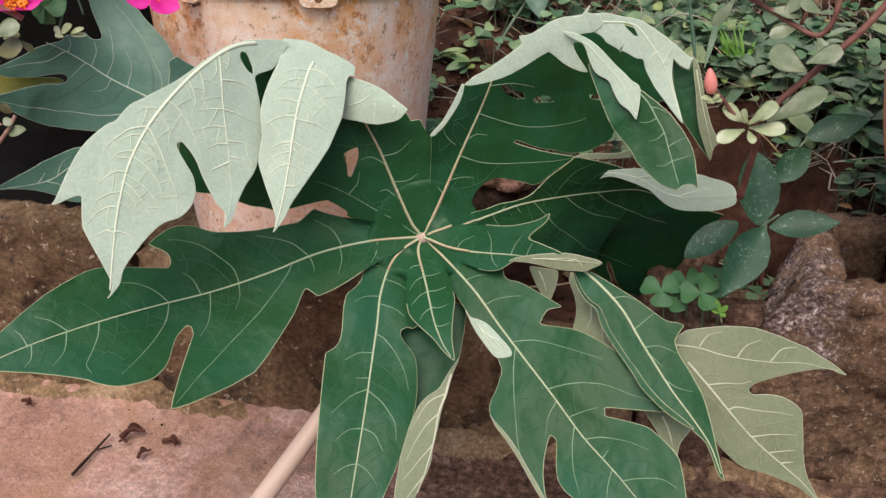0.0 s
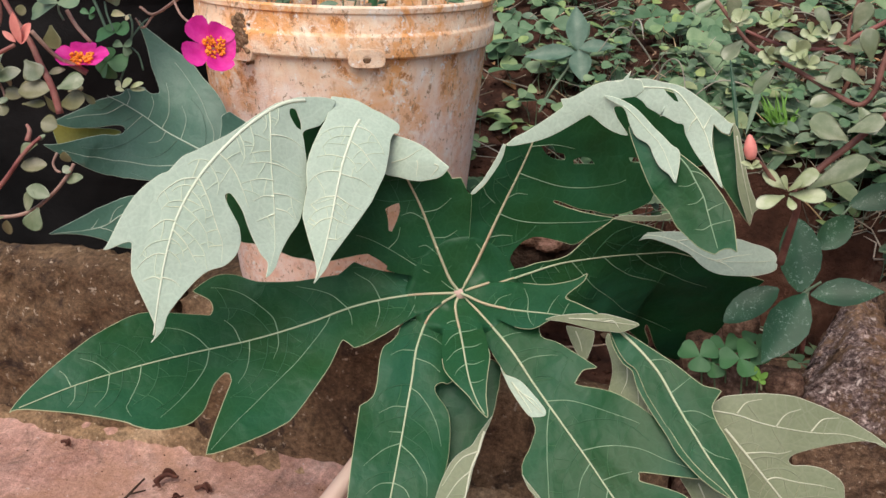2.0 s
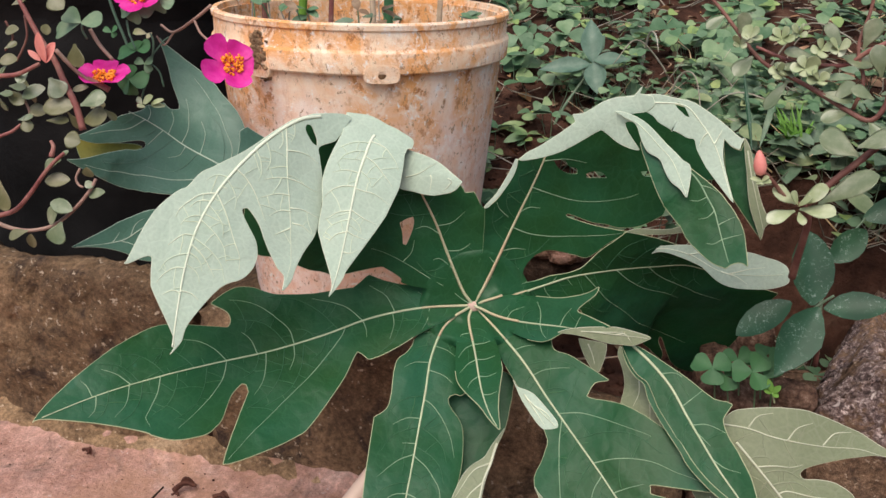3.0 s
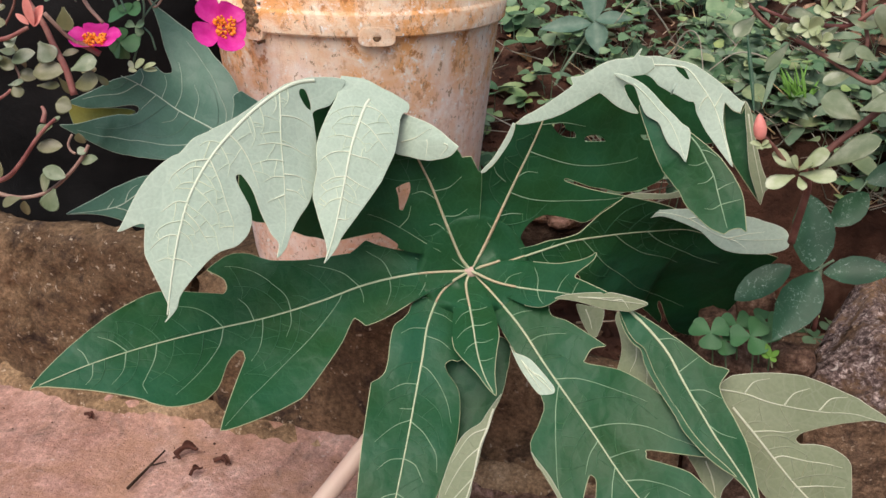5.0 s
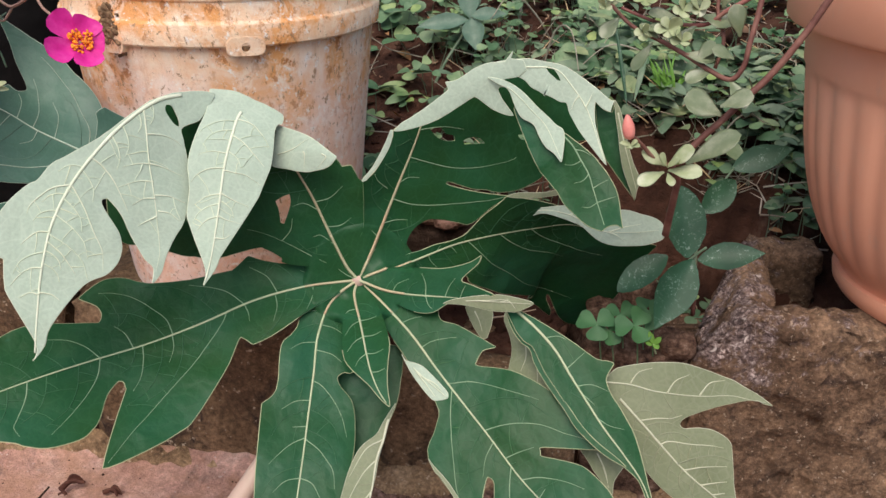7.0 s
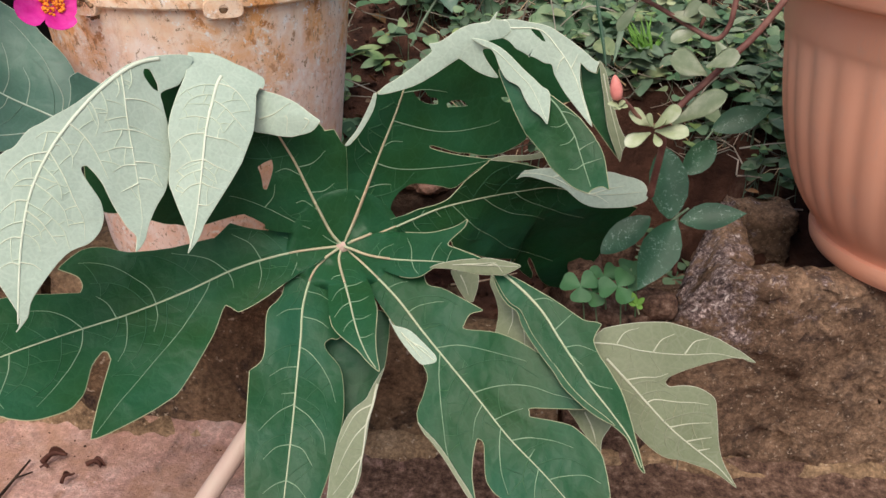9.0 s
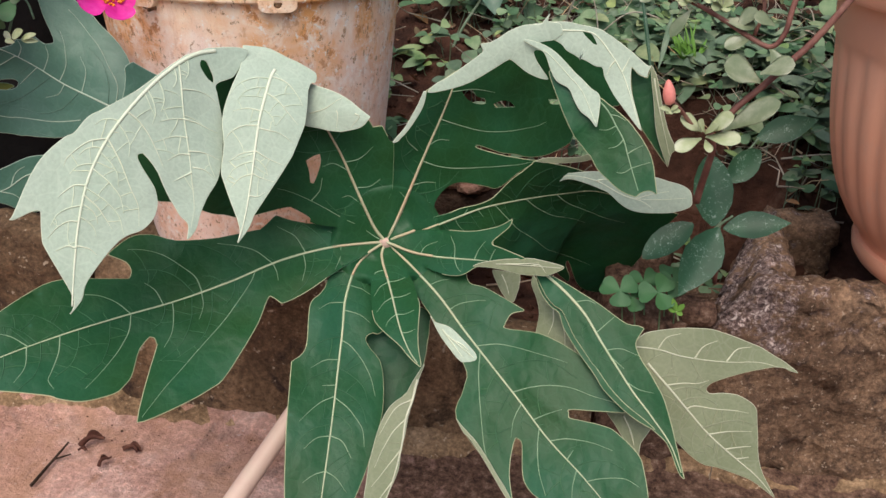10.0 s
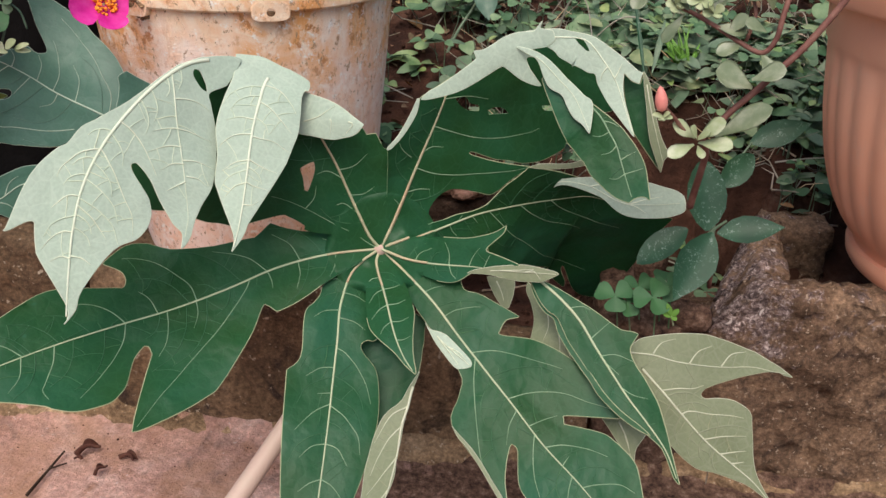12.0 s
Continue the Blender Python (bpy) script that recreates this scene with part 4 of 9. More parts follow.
lobe(main_leaf, "top", [(0.0336, 0.5581, 0.209), (0.0314, 0.5484, 0.2042), (0.034, 0.5374, 0.2002), (0.0404, 0.5181, 0.1979), (0.0474, 0.4957, 0.1953), (0.0526, 0.4791, 0.1914), (0.0583, 0.4642, 0.1861), (0.0657, 0.4506, 0.1802), (0.0737, 0.4404, 0.1758)], (0.96, 0.23, 0.17), (0.9, 0.31, 0.32), -2.5,
     [(-3, -2.5), (7, -4.5), (38.5, -12.5), (60, -15.5), (79.5, -16.5), (91, -14.5), (110, -5), (120, -2.5), (128.5, -1), (133.5, 0.5), (125, 4.5), (90, 16.5), (75.5, 18), (54, 17.5), (34.5, 15.5), (17, 13), (2, 4)],
     [[(32.5, 0), (32.5, -7.5), (39, -11.5)], [(48.5, 0), (51, -7), (59.5, -13)], [(68, 0), (71, -7), (78.5, -13.5)], [(85.5, 0), (88.5, -6), (93.5, -9.5)], [(48.5, 0), (49.5, 7.5), (48, 13)], [(68, 0), (69.5, 7.5), (68, 14)], [(85.5, 0), (87.5, 6), (87, 13)], [(102.5, 0), (104.5, 4.5), (104.5, 10)]], (2.2, 0.9), 1, 1, joined=0.07)
lobe(main_leaf, "top", [(0.0336, 0.5582, 0.209), (0.0575, 0.5367, 0.1992), (0.0806, 0.5153, 0.1878), (0.1017, 0.4937, 0.173), (0.1232, 0.472, 0.1594), (0.1449, 0.4501, 0.1459), (0.1661, 0.4281, 0.132), (0.1889, 0.4057, 0.1221), (0.2109, 0.3829, 0.1109)], (0.73, 0.45, 0.52), (0.65, 0.43, 0.62), -0.8,
     [(1.5, -3), (1, 5.5), (12.5, 11), (55.5, 20), (65, 28), (70, 25), (75.5, 25), (86.5, 33), (118.5, 44), (114, 35), (117.5, 26), (121, 25.5), (140, 41.5), (169, 53.5), (178.5, 55.5), (224, 54.5), (224.5, 49.5), (197, 26.5), (197, 22.5), (200.5, 20.5), (222.5, 34), (232.5, 37), (249.5, 37.5), (259, 33.5), (274, 23.5), (280.5, 14.5), (284, 2), (269, -5), (242, -25.5), (225, -32), (214.5, -32), (207.5, -28.5), (194, -16.5), (188.5, -16.5), (189, -20), (203.5, -37), (220, -49.5), (196, -44), (150.5, -43.5), (136, -26), (120.5, -15), (62, -13), (14, -5.5)],
     [[(116.5, 2.5), (125.5, 13), (137, 22.5), (152, 32), (169, 43.5)], [(160.5, 0), (165.5, 10.5), (173.5, 24), (184.5, 35.5), (201.5, 44), (217, 51)], [(203.5, 0), (211, 10), (224, 19.5), (237, 26.5)], [(240.5, -1), (245.5, 8.5), (255, 20), (265.5, 24)], [(81, -0.5), (82.5, 9.5), (88.5, 21), (92.5, 26)], [(121.5, 0), (136, -12.5), (153.5, -24), (171, -34.5), (187.5, -42), (202.5, -44.5)], [(171, -0.5), (177, -11), (186, -20)], [(192, 0.5), (203, -10.5), (215, -20), (229, -27)], [(230.5, -0.5), (236, -8), (243, -15)], [(185, 0.5), (188, 10.5), (192, 20.5)], [(221, 0.5), (219.5, 7.5)], [(55, -0.5), (58, 8.5), (62.5, 15)]], (2.2, 0.9), 1, 1)
lobe(main_leaf, "under", [(0.0767, 0.4919, 0.1835), (0.0911, 0.4847, 0.1726), (0.1114, 0.4754, 0.1608)], (0.67, 0.41, 0.61), (0.72, 0.39, 0.57), 0,
     [(-1, 0.5), (4.5, -0.5), (12.5, 4), (20, 5.5), (37, 4), (43.5, 2.5), (45.5, 0), (42.5, -4.5), (37, -8), (22, -5.5), (10.5, -3)],
     [[(14, -0.5), (27, -2.5), (37.5, -5)], [(23.5, 0), (31.5, 2), (39, 1.5)]], (1, 0.6), 1, 0)
lobe(main_leaf, "olive", [(0.1038, 0.4376, 0.1286), (0.1221, 0.4186, 0.1173), (0.1423, 0.3963, 0.102)], (0.76, 0.42, 0.5), (0.73, 0.44, 0.52), 0,
     [(-5, 1.5), (0.5, 1.5), (17.5, 3), (42.5, 2), (54, 2), (67, 0.5), (61, -0.5), (49, -0.5), (14, 1), (5.5, 0)],
     [], (2.2, 0.9), 0, 0)
lobe(main_leaf, "top", [(0.0343, 0.5532, 0.2116), (0.0539, 0.5443, 0.2092), (0.0725, 0.5353, 0.2114), (0.0905, 0.5267, 0.2155), (0.1035, 0.5208, 0.2187), (0.1171, 0.5153, 0.2214)], (0.13, 0.44, 0.89), (0.03, 0.44, 0.9), -1,
     [(-0.5, 5), (10, 13), (32, 20), (56, 21), (76.5, 21), (91.5, 24), (101.5, 27.5), (108.5, 32), (106.5, 26), (95, 15.5), (95.5, 12), (103.5, 10), (121, 4), (92, -1.5), (83, -4.5), (72, -11.5), (60, -13), (44.5, -10.5), (7.5, -1.5)],
     [[(63, 0), (62.5, 9.5), (58, 17)], [(92.5, 0), (96, 6.5), (98, 9.5)], [(63, 0), (66, -6), (70.5, -10)], [(32, 0), (35.5, 7), (46, 12)], [(80, 0), (83.5, 7.5), (89, 14.5)]], (2.2, 0.9), 1, 1)
lobe_count += 1
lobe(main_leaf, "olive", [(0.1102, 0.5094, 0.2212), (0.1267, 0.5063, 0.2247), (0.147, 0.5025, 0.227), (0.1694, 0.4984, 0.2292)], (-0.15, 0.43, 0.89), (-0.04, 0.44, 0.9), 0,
     [(-5.5, -1), (0, 1), (6.5, 2), (29, 4.5), (39.5, 5), (58, 2), (61.5, 0), (50.5, -6), (42.5, -6.5), (30, -6.5), (8.5, -2.5), (0, -1.5)],
     [[(19, 1.5), (31.5, 1), (44, 2.5)], [(37.5, 4), (44, 1), (49, -4.5)]], (0.8, 0.5), 1, 1)
lobe(main_leaf, "top", [(0.159, 0.5069, 0.218), (0.1738, 0.4934, 0.2116), (0.1872, 0.4799, 0.203), (0.1981, 0.466, 0.1916), (0.2092, 0.4517, 0.1809), (0.2204, 0.4371, 0.1708), (0.2324, 0.4219, 0.1625), (0.2433, 0.4063, 0.1538), (0.2502, 0.3899, 0.1425)], (0.78, 0.24, 0.57), (0.76, 0.25, 0.59), -1.5,
     [(-5.5, -5), (0.5, 1), (31, 8.5), (58, 19.5), (64, 23), (68, 27.5), (71.5, 29.5), (76, 21), (80.5, 18), (89.5, 16.5), (100, 16.5), (113.5, 15), (123.5, 12.5), (145.5, 4), (155.5, 2), (169.5, 0.5), (164, -1.5), (148.5, -1.5), (142, -2), (123, -7), (104, -11), (92.5, -12.5), (64, -13.5), (50, -14.5), (38.5, -13), (28.5, -11), (20.5, -12.5), (11.5, -11.5), (3, -8.5)],
     [[(71, 0), (75.5, 9), (86, 16.5)], [(76, 0), (88.5, 3.5)], [(96.5, 0), (105.5, 4), (114, 10.5)], [(57, 0), (54.5, 10), (53, 17.5)], [(30, -0.5), (35, 7.5), (40, 10.5)]], (2.2, 0.9), 1, 1)
lobe(main_leaf, "top", [(0.1543, 0.5077, 0.2148), (0.1713, 0.4863, 0.2008), (0.1957, 0.4527, 0.1767), (0.2317, 0.4139, 0.1594)], (0.8, 0.24, 0.55), (0.75, 0.28, 0.6), 0,
     [(-2.5, -1), (6.5, -1.5), (16, -3), (24.5, -2), (31, 0.5), (40.5, 1), (50.5, -0.5), (65, 0.5), (79.5, 0.5), (93.5, -1), (105.5, -1.5), (115.5, -1), (126.5, 0.5), (136, 1), (126.5, -2.5), (115.5, -4.5), (105.5, -5), (93, -5), (78, -3), (50.5, -4.5), (40.5, -4.5), (30.5, -2.5), (23, -5), (14, -5.5), (4.5, -4)],
     [], (2.2, 0.9), 0, 0)
lobe(main_leaf, "olive", [(0.1598, 0.5269, 0.1974), (0.1718, 0.5085, 0.186), (0.1928, 0.4765, 0.1667)], (0.77, 0.27, 0.59), (0.76, 0.27, 0.59), 0,
     [(-11.5, -3), (10.5, -2), (19.5, 0.5), (32, 1), (59, 0), (73.5, 1.5), (84, 3.5), (76, -2.5), (63.5, -7), (51.5, -12), (38.5, -19.5), (31.5, -25), (18.5, -14), (6, -9.5), (-6.5, -7.5)],
     [[(25, 0), (40.5, -4), (51.5, -9.5)], [(14, -0.5), (28.5, -7), (36, -15.5)], [(42.5, 0), (53.5, -3), (60.5, -5.5)]], (1, 0.6), 1, 0)
lobe(main_leaf, "olive", [(0.1266, 0.5431, 0.1965), (0.1321, 0.5357, 0.19), (0.1357, 0.5289, 0.1831)], (0.87, 0.21, 0.44), (0.89, 0.2, 0.42), 0,
     [(-5.5, -4.5), (8, 12.5), (24.5, 1.5), (24, -2.5), (13.5, -6), (2.5, -6)],
     [[(1.5, -1), (12, -0.5), (22.5, -1)]], (2.2, 0.9), 0, 0)
lobe(main_leaf, "olive", [(0.2189, 0.4498, 0.1418), (0.2242, 0.4384, 0.134), (0.2272, 0.4292, 0.1271)], (0.79, 0.25, 0.56), (0.96, 0, 0.28), 0,
     [(-5.5, -10), (0, 5), (14.5, 14.5), (22, 5), (31, 1), (23, -3), (13.5, -6.5), (4, -8)],
     [[(1.5, 4.5), (15, 0.5), (26.5, -0.5)]], (0.8, 0.4), 1, 0)
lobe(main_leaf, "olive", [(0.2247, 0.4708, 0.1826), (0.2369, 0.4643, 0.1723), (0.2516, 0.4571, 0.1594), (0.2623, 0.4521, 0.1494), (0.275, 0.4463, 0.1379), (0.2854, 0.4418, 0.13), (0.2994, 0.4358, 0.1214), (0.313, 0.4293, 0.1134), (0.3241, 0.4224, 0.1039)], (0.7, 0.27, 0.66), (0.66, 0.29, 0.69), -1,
     [(-3.5, 2), (-5, 6), (-5, 10), (-3.5, 15.5), (6, 30.5), (13, 39.5), (21, 48), (29, 53.5), (48.5, 65), (59, 69), (73, 72.5), (88.5, 73.5), (95.5, 73.5), (89, 71), (79, 69.5), (69.5, 63.5), (64.5, 57), (58.5, 46.5), (51, 27.5), (50.5, 21.5), (52, 19), (56, 19.5), (61, 26.5), (68.5, 33), (79, 36), (88.5, 35.5), (95, 30), (112, 11), (120.5, 4.5), (129, 2), (138, 0), (119, -4.5), (107.5, -8.5), (96.5, -13), (86.5, -18.5), (68.5, -20), (58, -18.5), (47.5, -15), (33.5, -9.5), (4, -1.5)],
     [[(-3.5, 3), (9.5, 12), (23, 21), (37, 33.5), (50, 48), (64, 62.5), (89, 72.5)], [(32, 0), (38.5, 10), (44.5, 17.5), (47.5, 25)], [(53.5, 0), (56, 6), (66, 15), (76.5, 24.5), (86.5, 30)], [(77, 0.5), (85, 11), (97, 21.5)], [(92, 0), (98.5, 8), (103.5, 13.5)], [(102, 0), (107.5, 6.5)], [(9, 12.5), (7, 22), (11, 31.5)], [(30, 27), (27.5, 37), (30.5, 47)], [(44.5, 42.5), (43, 53.5), (48, 62.5)]], (2, 0.8), 1, 1)
lobe(main_leaf, "top", [(0.0352, 0.5565, 0.2105), (0.0602, 0.5653, 0.217), (0.084, 0.5767, 0.2245), (0.1072, 0.5903, 0.2302), (0.1306, 0.6049, 0.2314), (0.1538, 0.6197, 0.2311), (0.1777, 0.6334, 0.2303), (0.2022, 0.6458, 0.2291), (0.2268, 0.6554, 0.2215)], (-0.31, 0.08, 0.95), (0.19, -0.4, 0.9), 0.3,
     [(2, 2.5), (16, 2.5), (31.5, 4.5), (41.5, 7), (54, 6), (64.5, 6.5), (77.5, 4.5), (87.5, 5.5), (93, 8.5), (99.5, 15.5), (105.5, 23), (114.5, 29.5), (121, 35), (127, 37.5), (162.5, 28.5), (187, 19), (245.5, -1.5), (290, -6), (287.5, -25.5), (289.5, -71.5), (286, -98), (282, -123), (273.5, -130.5), (258.5, -128.5), (244.5, -117.5), (225, -96), (221, -94.5), (224, -101.5), (235, -113.5), (238.5, -122.5), (224, -114.5), (203, -101), (154.5, -72.5), (133, -61), (97, -39.5), (93, -33.5), (87, -29), (63, -18.5), (34.5, -10), (11.5, -6.5)],
     [[(94, 0), (105, -12), (119, -26.5), (144, -45.5), (185.5, -78), (247.5, -93.5)], [(124.5, 0.5), (143, -14.5), (167.5, -27.5), (206.5, -37)], [(57.5, 0), (58.5, -6.5), (62, -13.5)], [(78, 0), (82.5, -7.5)], [(155.5, 0), (178.5, -17), (211, -24.5), (244.5, -28.5)], [(65, -0.5), (69.5, 4)], [(37.5, 0.5), (40, -5.5)]], (2.2, 0.9), 1, 1)
lobe(main_leaf, "top", [(0.0342, 0.554, 0.2112), (0.0255, 0.5548, 0.2206), (0.0164, 0.5562, 0.239), (0.0076, 0.5573, 0.2594), (-0.0009, 0.5576, 0.2797), (-0.0098, 0.5569, 0.2975), (-0.0187, 0.555, 0.3152)], (-0.87, -0.26, -0.42), (-0.86, -0.26, -0.44), 0.2,
     [(1, -3), (6, -14), (36, -27), (72.5, -40), (75, -38), (85, -37.5), (87, -31), (92.5, -30.5), (102.5, -27.5), (122, -19), (139, -5), (156.5, 12.5), (170, 27.5), (178, 38), (188, 45), (192, 58.5), (186, 80.5), (175.5, 102), (161.5, 119), (147.5, 130), (130.5, 137.5), (118, 135.5), (110.5, 125.5), (100, 117.5), (91, 109.5), (70, 96), (63, 85.5), (58, 55.5), (54.5, 50), (43, 42), (38, 41.5), (21, 15.5), (7.5, 4)],
     [[(0, 0), (18, 7.5), (33.5, 19), (55.5, 35.5), (77, 54.5)], [(73, 0), (71, -12), (75, -24.5)], [(65.5, -0.5), (76, 8), (78, 16.5)], [(34.5, -0.5), (46.5, 6.5), (48.5, 12.5)], [(55.5, 35.5), (60.5, 26), (69, 20.5)], [(51, 0), (47.5, -10.5), (49.5, -20)]], (2.7, 1.8), 1, 1,
     [[(88.5, 25.5), (89, 19), (88, 14), (82, 16), (73.5, 22.5), (67.5, 28), (69.5, 30), (80, 27)]], joined=0.085)
lobe(main_leaf, "top", [(0.0353, 0.5553, 0.2136), (0.0425, 0.5615, 0.2311), (0.0483, 0.5668, 0.2463), (0.0553, 0.5731, 0.2658), (0.0626, 0.5789, 0.2853), (0.0703, 0.5837, 0.3048), (0.0772, 0.5874, 0.3243), (0.0808, 0.589, 0.3372)], (-0.84, -0.32, 0.43), (-0.76, -0.47, 0.45), 1.2,
     [(-1, 2.5), (42, 14.5), (73.5, 30), (77, 27.5), (83.5, 24), (93, 22), (105.5, 20.5), (115.5, 20.5), (121.5, 21), (134, 10), (147.5, -5.5), (163.5, -19.5), (178, -34), (189, -53.5), (195.5, -76), (196.5, -102), (191.5, -123.5), (184.5, -138), (169.5, -142), (152.5, -141), (143.5, -127), (128.5, -117), (123, -111.5), (118.5, -111), (112.5, -104), (105.5, -94), (100.5, -81), (99, -69), (96.5, -57), (95.5, -38.5), (93.5, -36), (93, -41), (95.5, -63), (100.5, -90.5), (95, -84), (87, -78), (75.5, -73.5), (68, -67), (66.5, -56.5), (62, -37.5), (55, -29.5), (46.5, -25.5), (38, -25), (29.5, -29), (21, -20.5), (10.5, -11), (-1, -4.5)],
     [[(103, 2), (103.5, -13), (105, -32.5), (109.5, -51), (118.5, -73), (124.5, -84.5)], [(67.5, 0.5), (68, -15), (73, -33), (80.5, -49.5), (91, -70.5), (100, -88)], [(23, 0.5), (30, -11.5), (38.5, -20.5)], [(74, 7.5), (77.5, 18), (82, 23.5)], [(125.5, 0), (131, -16), (132.5, -35.5)], [(46.5, 0.5), (52, -9.5), (55, -18.5)], [(35, 2.5), (40.5, 11)], [(80.5, 0.5), (87.5, -5.5), (90.5, -14)]], (2.9, 1.8), 1, 1,
     [[(128, -8), (131, -15), (127, -22), (127, -29), (124, -31), (122.5, -24), (123.5, -15)], [(125.5, -38), (128, -42.5), (129, -49.5), (127, -55.5), (125, -46.5), (123.5, -40)], [(139, -81), (141.5, -90), (138, -92), (136, -84.5)]], joined=0.085)
lobe(main_leaf, "under", [(-0.0732, 0.5346, 0.3627), (-0.091, 0.5132, 0.3633), (-0.1059, 0.4917, 0.3541), (-0.1185, 0.471, 0.3402), (-0.1288, 0.4509, 0.3236), (-0.1355, 0.4323, 0.3039), (-0.1372, 0.4152, 0.2818), (-0.1366, 0.4, 0.2583), (-0.1361, 0.3871, 0.2337)], (0.23, -0.41, -0.88), (0.87, 0.38, -0.33), -1,
     [(-13, 2.5), (1.5, 16.5), (6.5, 19.5), (19.5, 22.5), (22.5, 30.5), (30.5, 40), (55.5, 58.5), (77, 67.5), (89.5, 71), (104.5, 71.5), (149.5, 71.5), (161.5, 70), (169, 66), (156.5, 65.5), (148.5, 59), (136.5, 53), (118.5, 39.5), (112.5, 33), (109, 27), (107.5, 22.5), (109.5, 20.5), (114, 21.5), (126.5, 36), (134, 41), (143, 43.5), (154, 43.5), (161.5, 41), (167.5, 36.5), (177, 24.5), (203.5, 8), (216, 5), (225, -1), (220.5, 1), (211.5, -1), (186, -16.5), (179.5, -19), (165.5, -21.5), (165, -25), (171, -34.5), (171.5, -37.5), (167.5, -35.5), (140.5, -29.5), (123.5, -22), (118, -18), (106, -16), (94.5, -10.5), (66, -2.5), (4.5, -2)],
     [[(41.5, -1), (46.5, 7.5), (56.5, 19.5), (68, 30.5), (80.5, 41.5), (94, 52), (112.5, 61), (133.5, 67), (159, 67.5)], [(90, 0), (90.5, 9.5), (94, 19.5), (101, 29.5), (108.5, 37.5)], [(112, 0), (116, 6), (124.5, 15.5), (138, 25.5), (150.5, 32.5), (165, 35)], [(112, 0), (119, -8.5), (126, -12.5), (133, -15.5), (138, -15.5)], [(145, 0), (146.5, -6.5), (152, -11.5), (155.5, -14)], [(151, 0), (156.5, 8.5), (163, 14.5), (169.5, 19.5)], [(168, 0), (168.5, -5.5), (173, -11.5), (180, -16)], [(66.5, 29.5), (73, 24), (81.5, 18.5)], [(66.5, 29.5), (59.5, 37.5), (52, 50.5)], [(76, 39), (83, 31.5), (96, 24)], [(84, 45), (77, 53), (72, 64)], [(85.5, 47), (91.5, 41), (101.5, 37.5)], [(97.5, 54.5), (109, 50), (115.5, 47.5)], [(93, 53), (88.5, 60), (88.5, 68)], [(52, 14), (45, 19), (38, 25), (31, 34)], [(184.5, 1), (183.5, -5), (187, -11)], [(183, 0.5), (184, 7), (187.5, 12)], [(106.5, 0), (105, 4)]], (2.8, 1.3), 1, 1,
     [[(25, 4.5), (21.5, 6), (20, 11), (19.5, 16.5), (21, 21), (25.5, 18), (27.5, 11.5), (27.5, 7)]])
lobe(main_leaf, "under", [(-0.0423, 0.5525, 0.3516), (-0.0456, 0.5363, 0.346), (-0.0465, 0.5217, 0.3362), (-0.0477, 0.5089, 0.3242), (-0.0479, 0.4973, 0.3109), (-0.0478, 0.4864, 0.2971), (-0.0482, 0.4761, 0.2828), (-0.0491, 0.4657, 0.2686), (-0.0512, 0.4549, 0.2549)], (0.92, 0.21, -0.32), (0.93, 0.22, -0.29), -1.2,
     [(3.5, -29), (-4, -17.5), (-6, -4), (-5, 21), (-2.5, 26), (4, 28), (8, 26), (39.5, 30), (52.5, 30.5), (72, 26.5), (81, 23.5), (117.5, 7), (125.5, 5), (132, 3.5), (142, -0.5), (136.5, -0.5), (131, -2), (116.5, -10), (101.5, -17.5), (94, -20), (76.5, -20.5), (59, -24), (36.5, -23), (27.5, -22), (18.5, -22)],
     [[(34, -0.5), (37.5, 9), (44.5, 18.5), (51.5, 26.5)], [(19.5, 0.5), (20, 11), (27, 20), (35, 26.5)], [(59.5, 0.5), (61.5, -9.5), (66.5, -16.5), (73, -20.5)], [(61, 0), (61.5, 7.5), (62, 15.5), (67, 26)], [(77.5, 0), (81.5, 10), (84, 20)], [(78, 0), (81, -9), (88, -16.5)], [(93.5, 0), (95.5, 6), (96.5, 15)], [(94, 0), (97.5, -7), (105.5, -12.5)], [(48.5, -0.5), (49.5, -10), (53.5, -18.5)], [(109, 0), (108.5, 6), (105, 10)]], (2.4, 1), 1, 1)
lobe(main_leaf, "under", [(-0.0238, 0.5431, 0.3166), (-0.0091, 0.5408, 0.3204), (0.0058, 0.5386, 0.322), (0.0225, 0.5361, 0.3193)], (0.13, 0.3, 0.94), (0.27, 0.33, 0.91), -1.5,
     [(4.5, 21), (22, 13.5), (37, 5.5), (49, 1), (48, -2), (45, -7), (39.5, -11), (29, -14.5), (18, -14), (9, -11.5), (-2.5, -7.5), (2, 10), (4.5, 17)],
     [[(3.5, 1.5), (15.5, 2), (27.5, 9.5)], [(24, 5.5), (25, -3), (23, -12.5)], [(38, 5.5), (41.5, -1.5), (37, -10.5)]], (0.9, 0.5), 0, 0)
lobe(main_leaf, "under", [(0.0396, 0.5558, 0.2963), (0.0507, 0.557, 0.3076), (0.0616, 0.5592, 0.3335)], (-0.68, 0.11, 0.72), (-0.83, 0.04, 0.56), 0,
     [(-2, -0.5), (1, -2), (7, -1), (15.5, -0.5), (31.5, -2), (39, -1.5), (44.5, 0), (44, 1.5), (34.5, 1.5), (16, 2.5), (1, 0.5)],
     [], (2.2, 0.9), 0, 0)
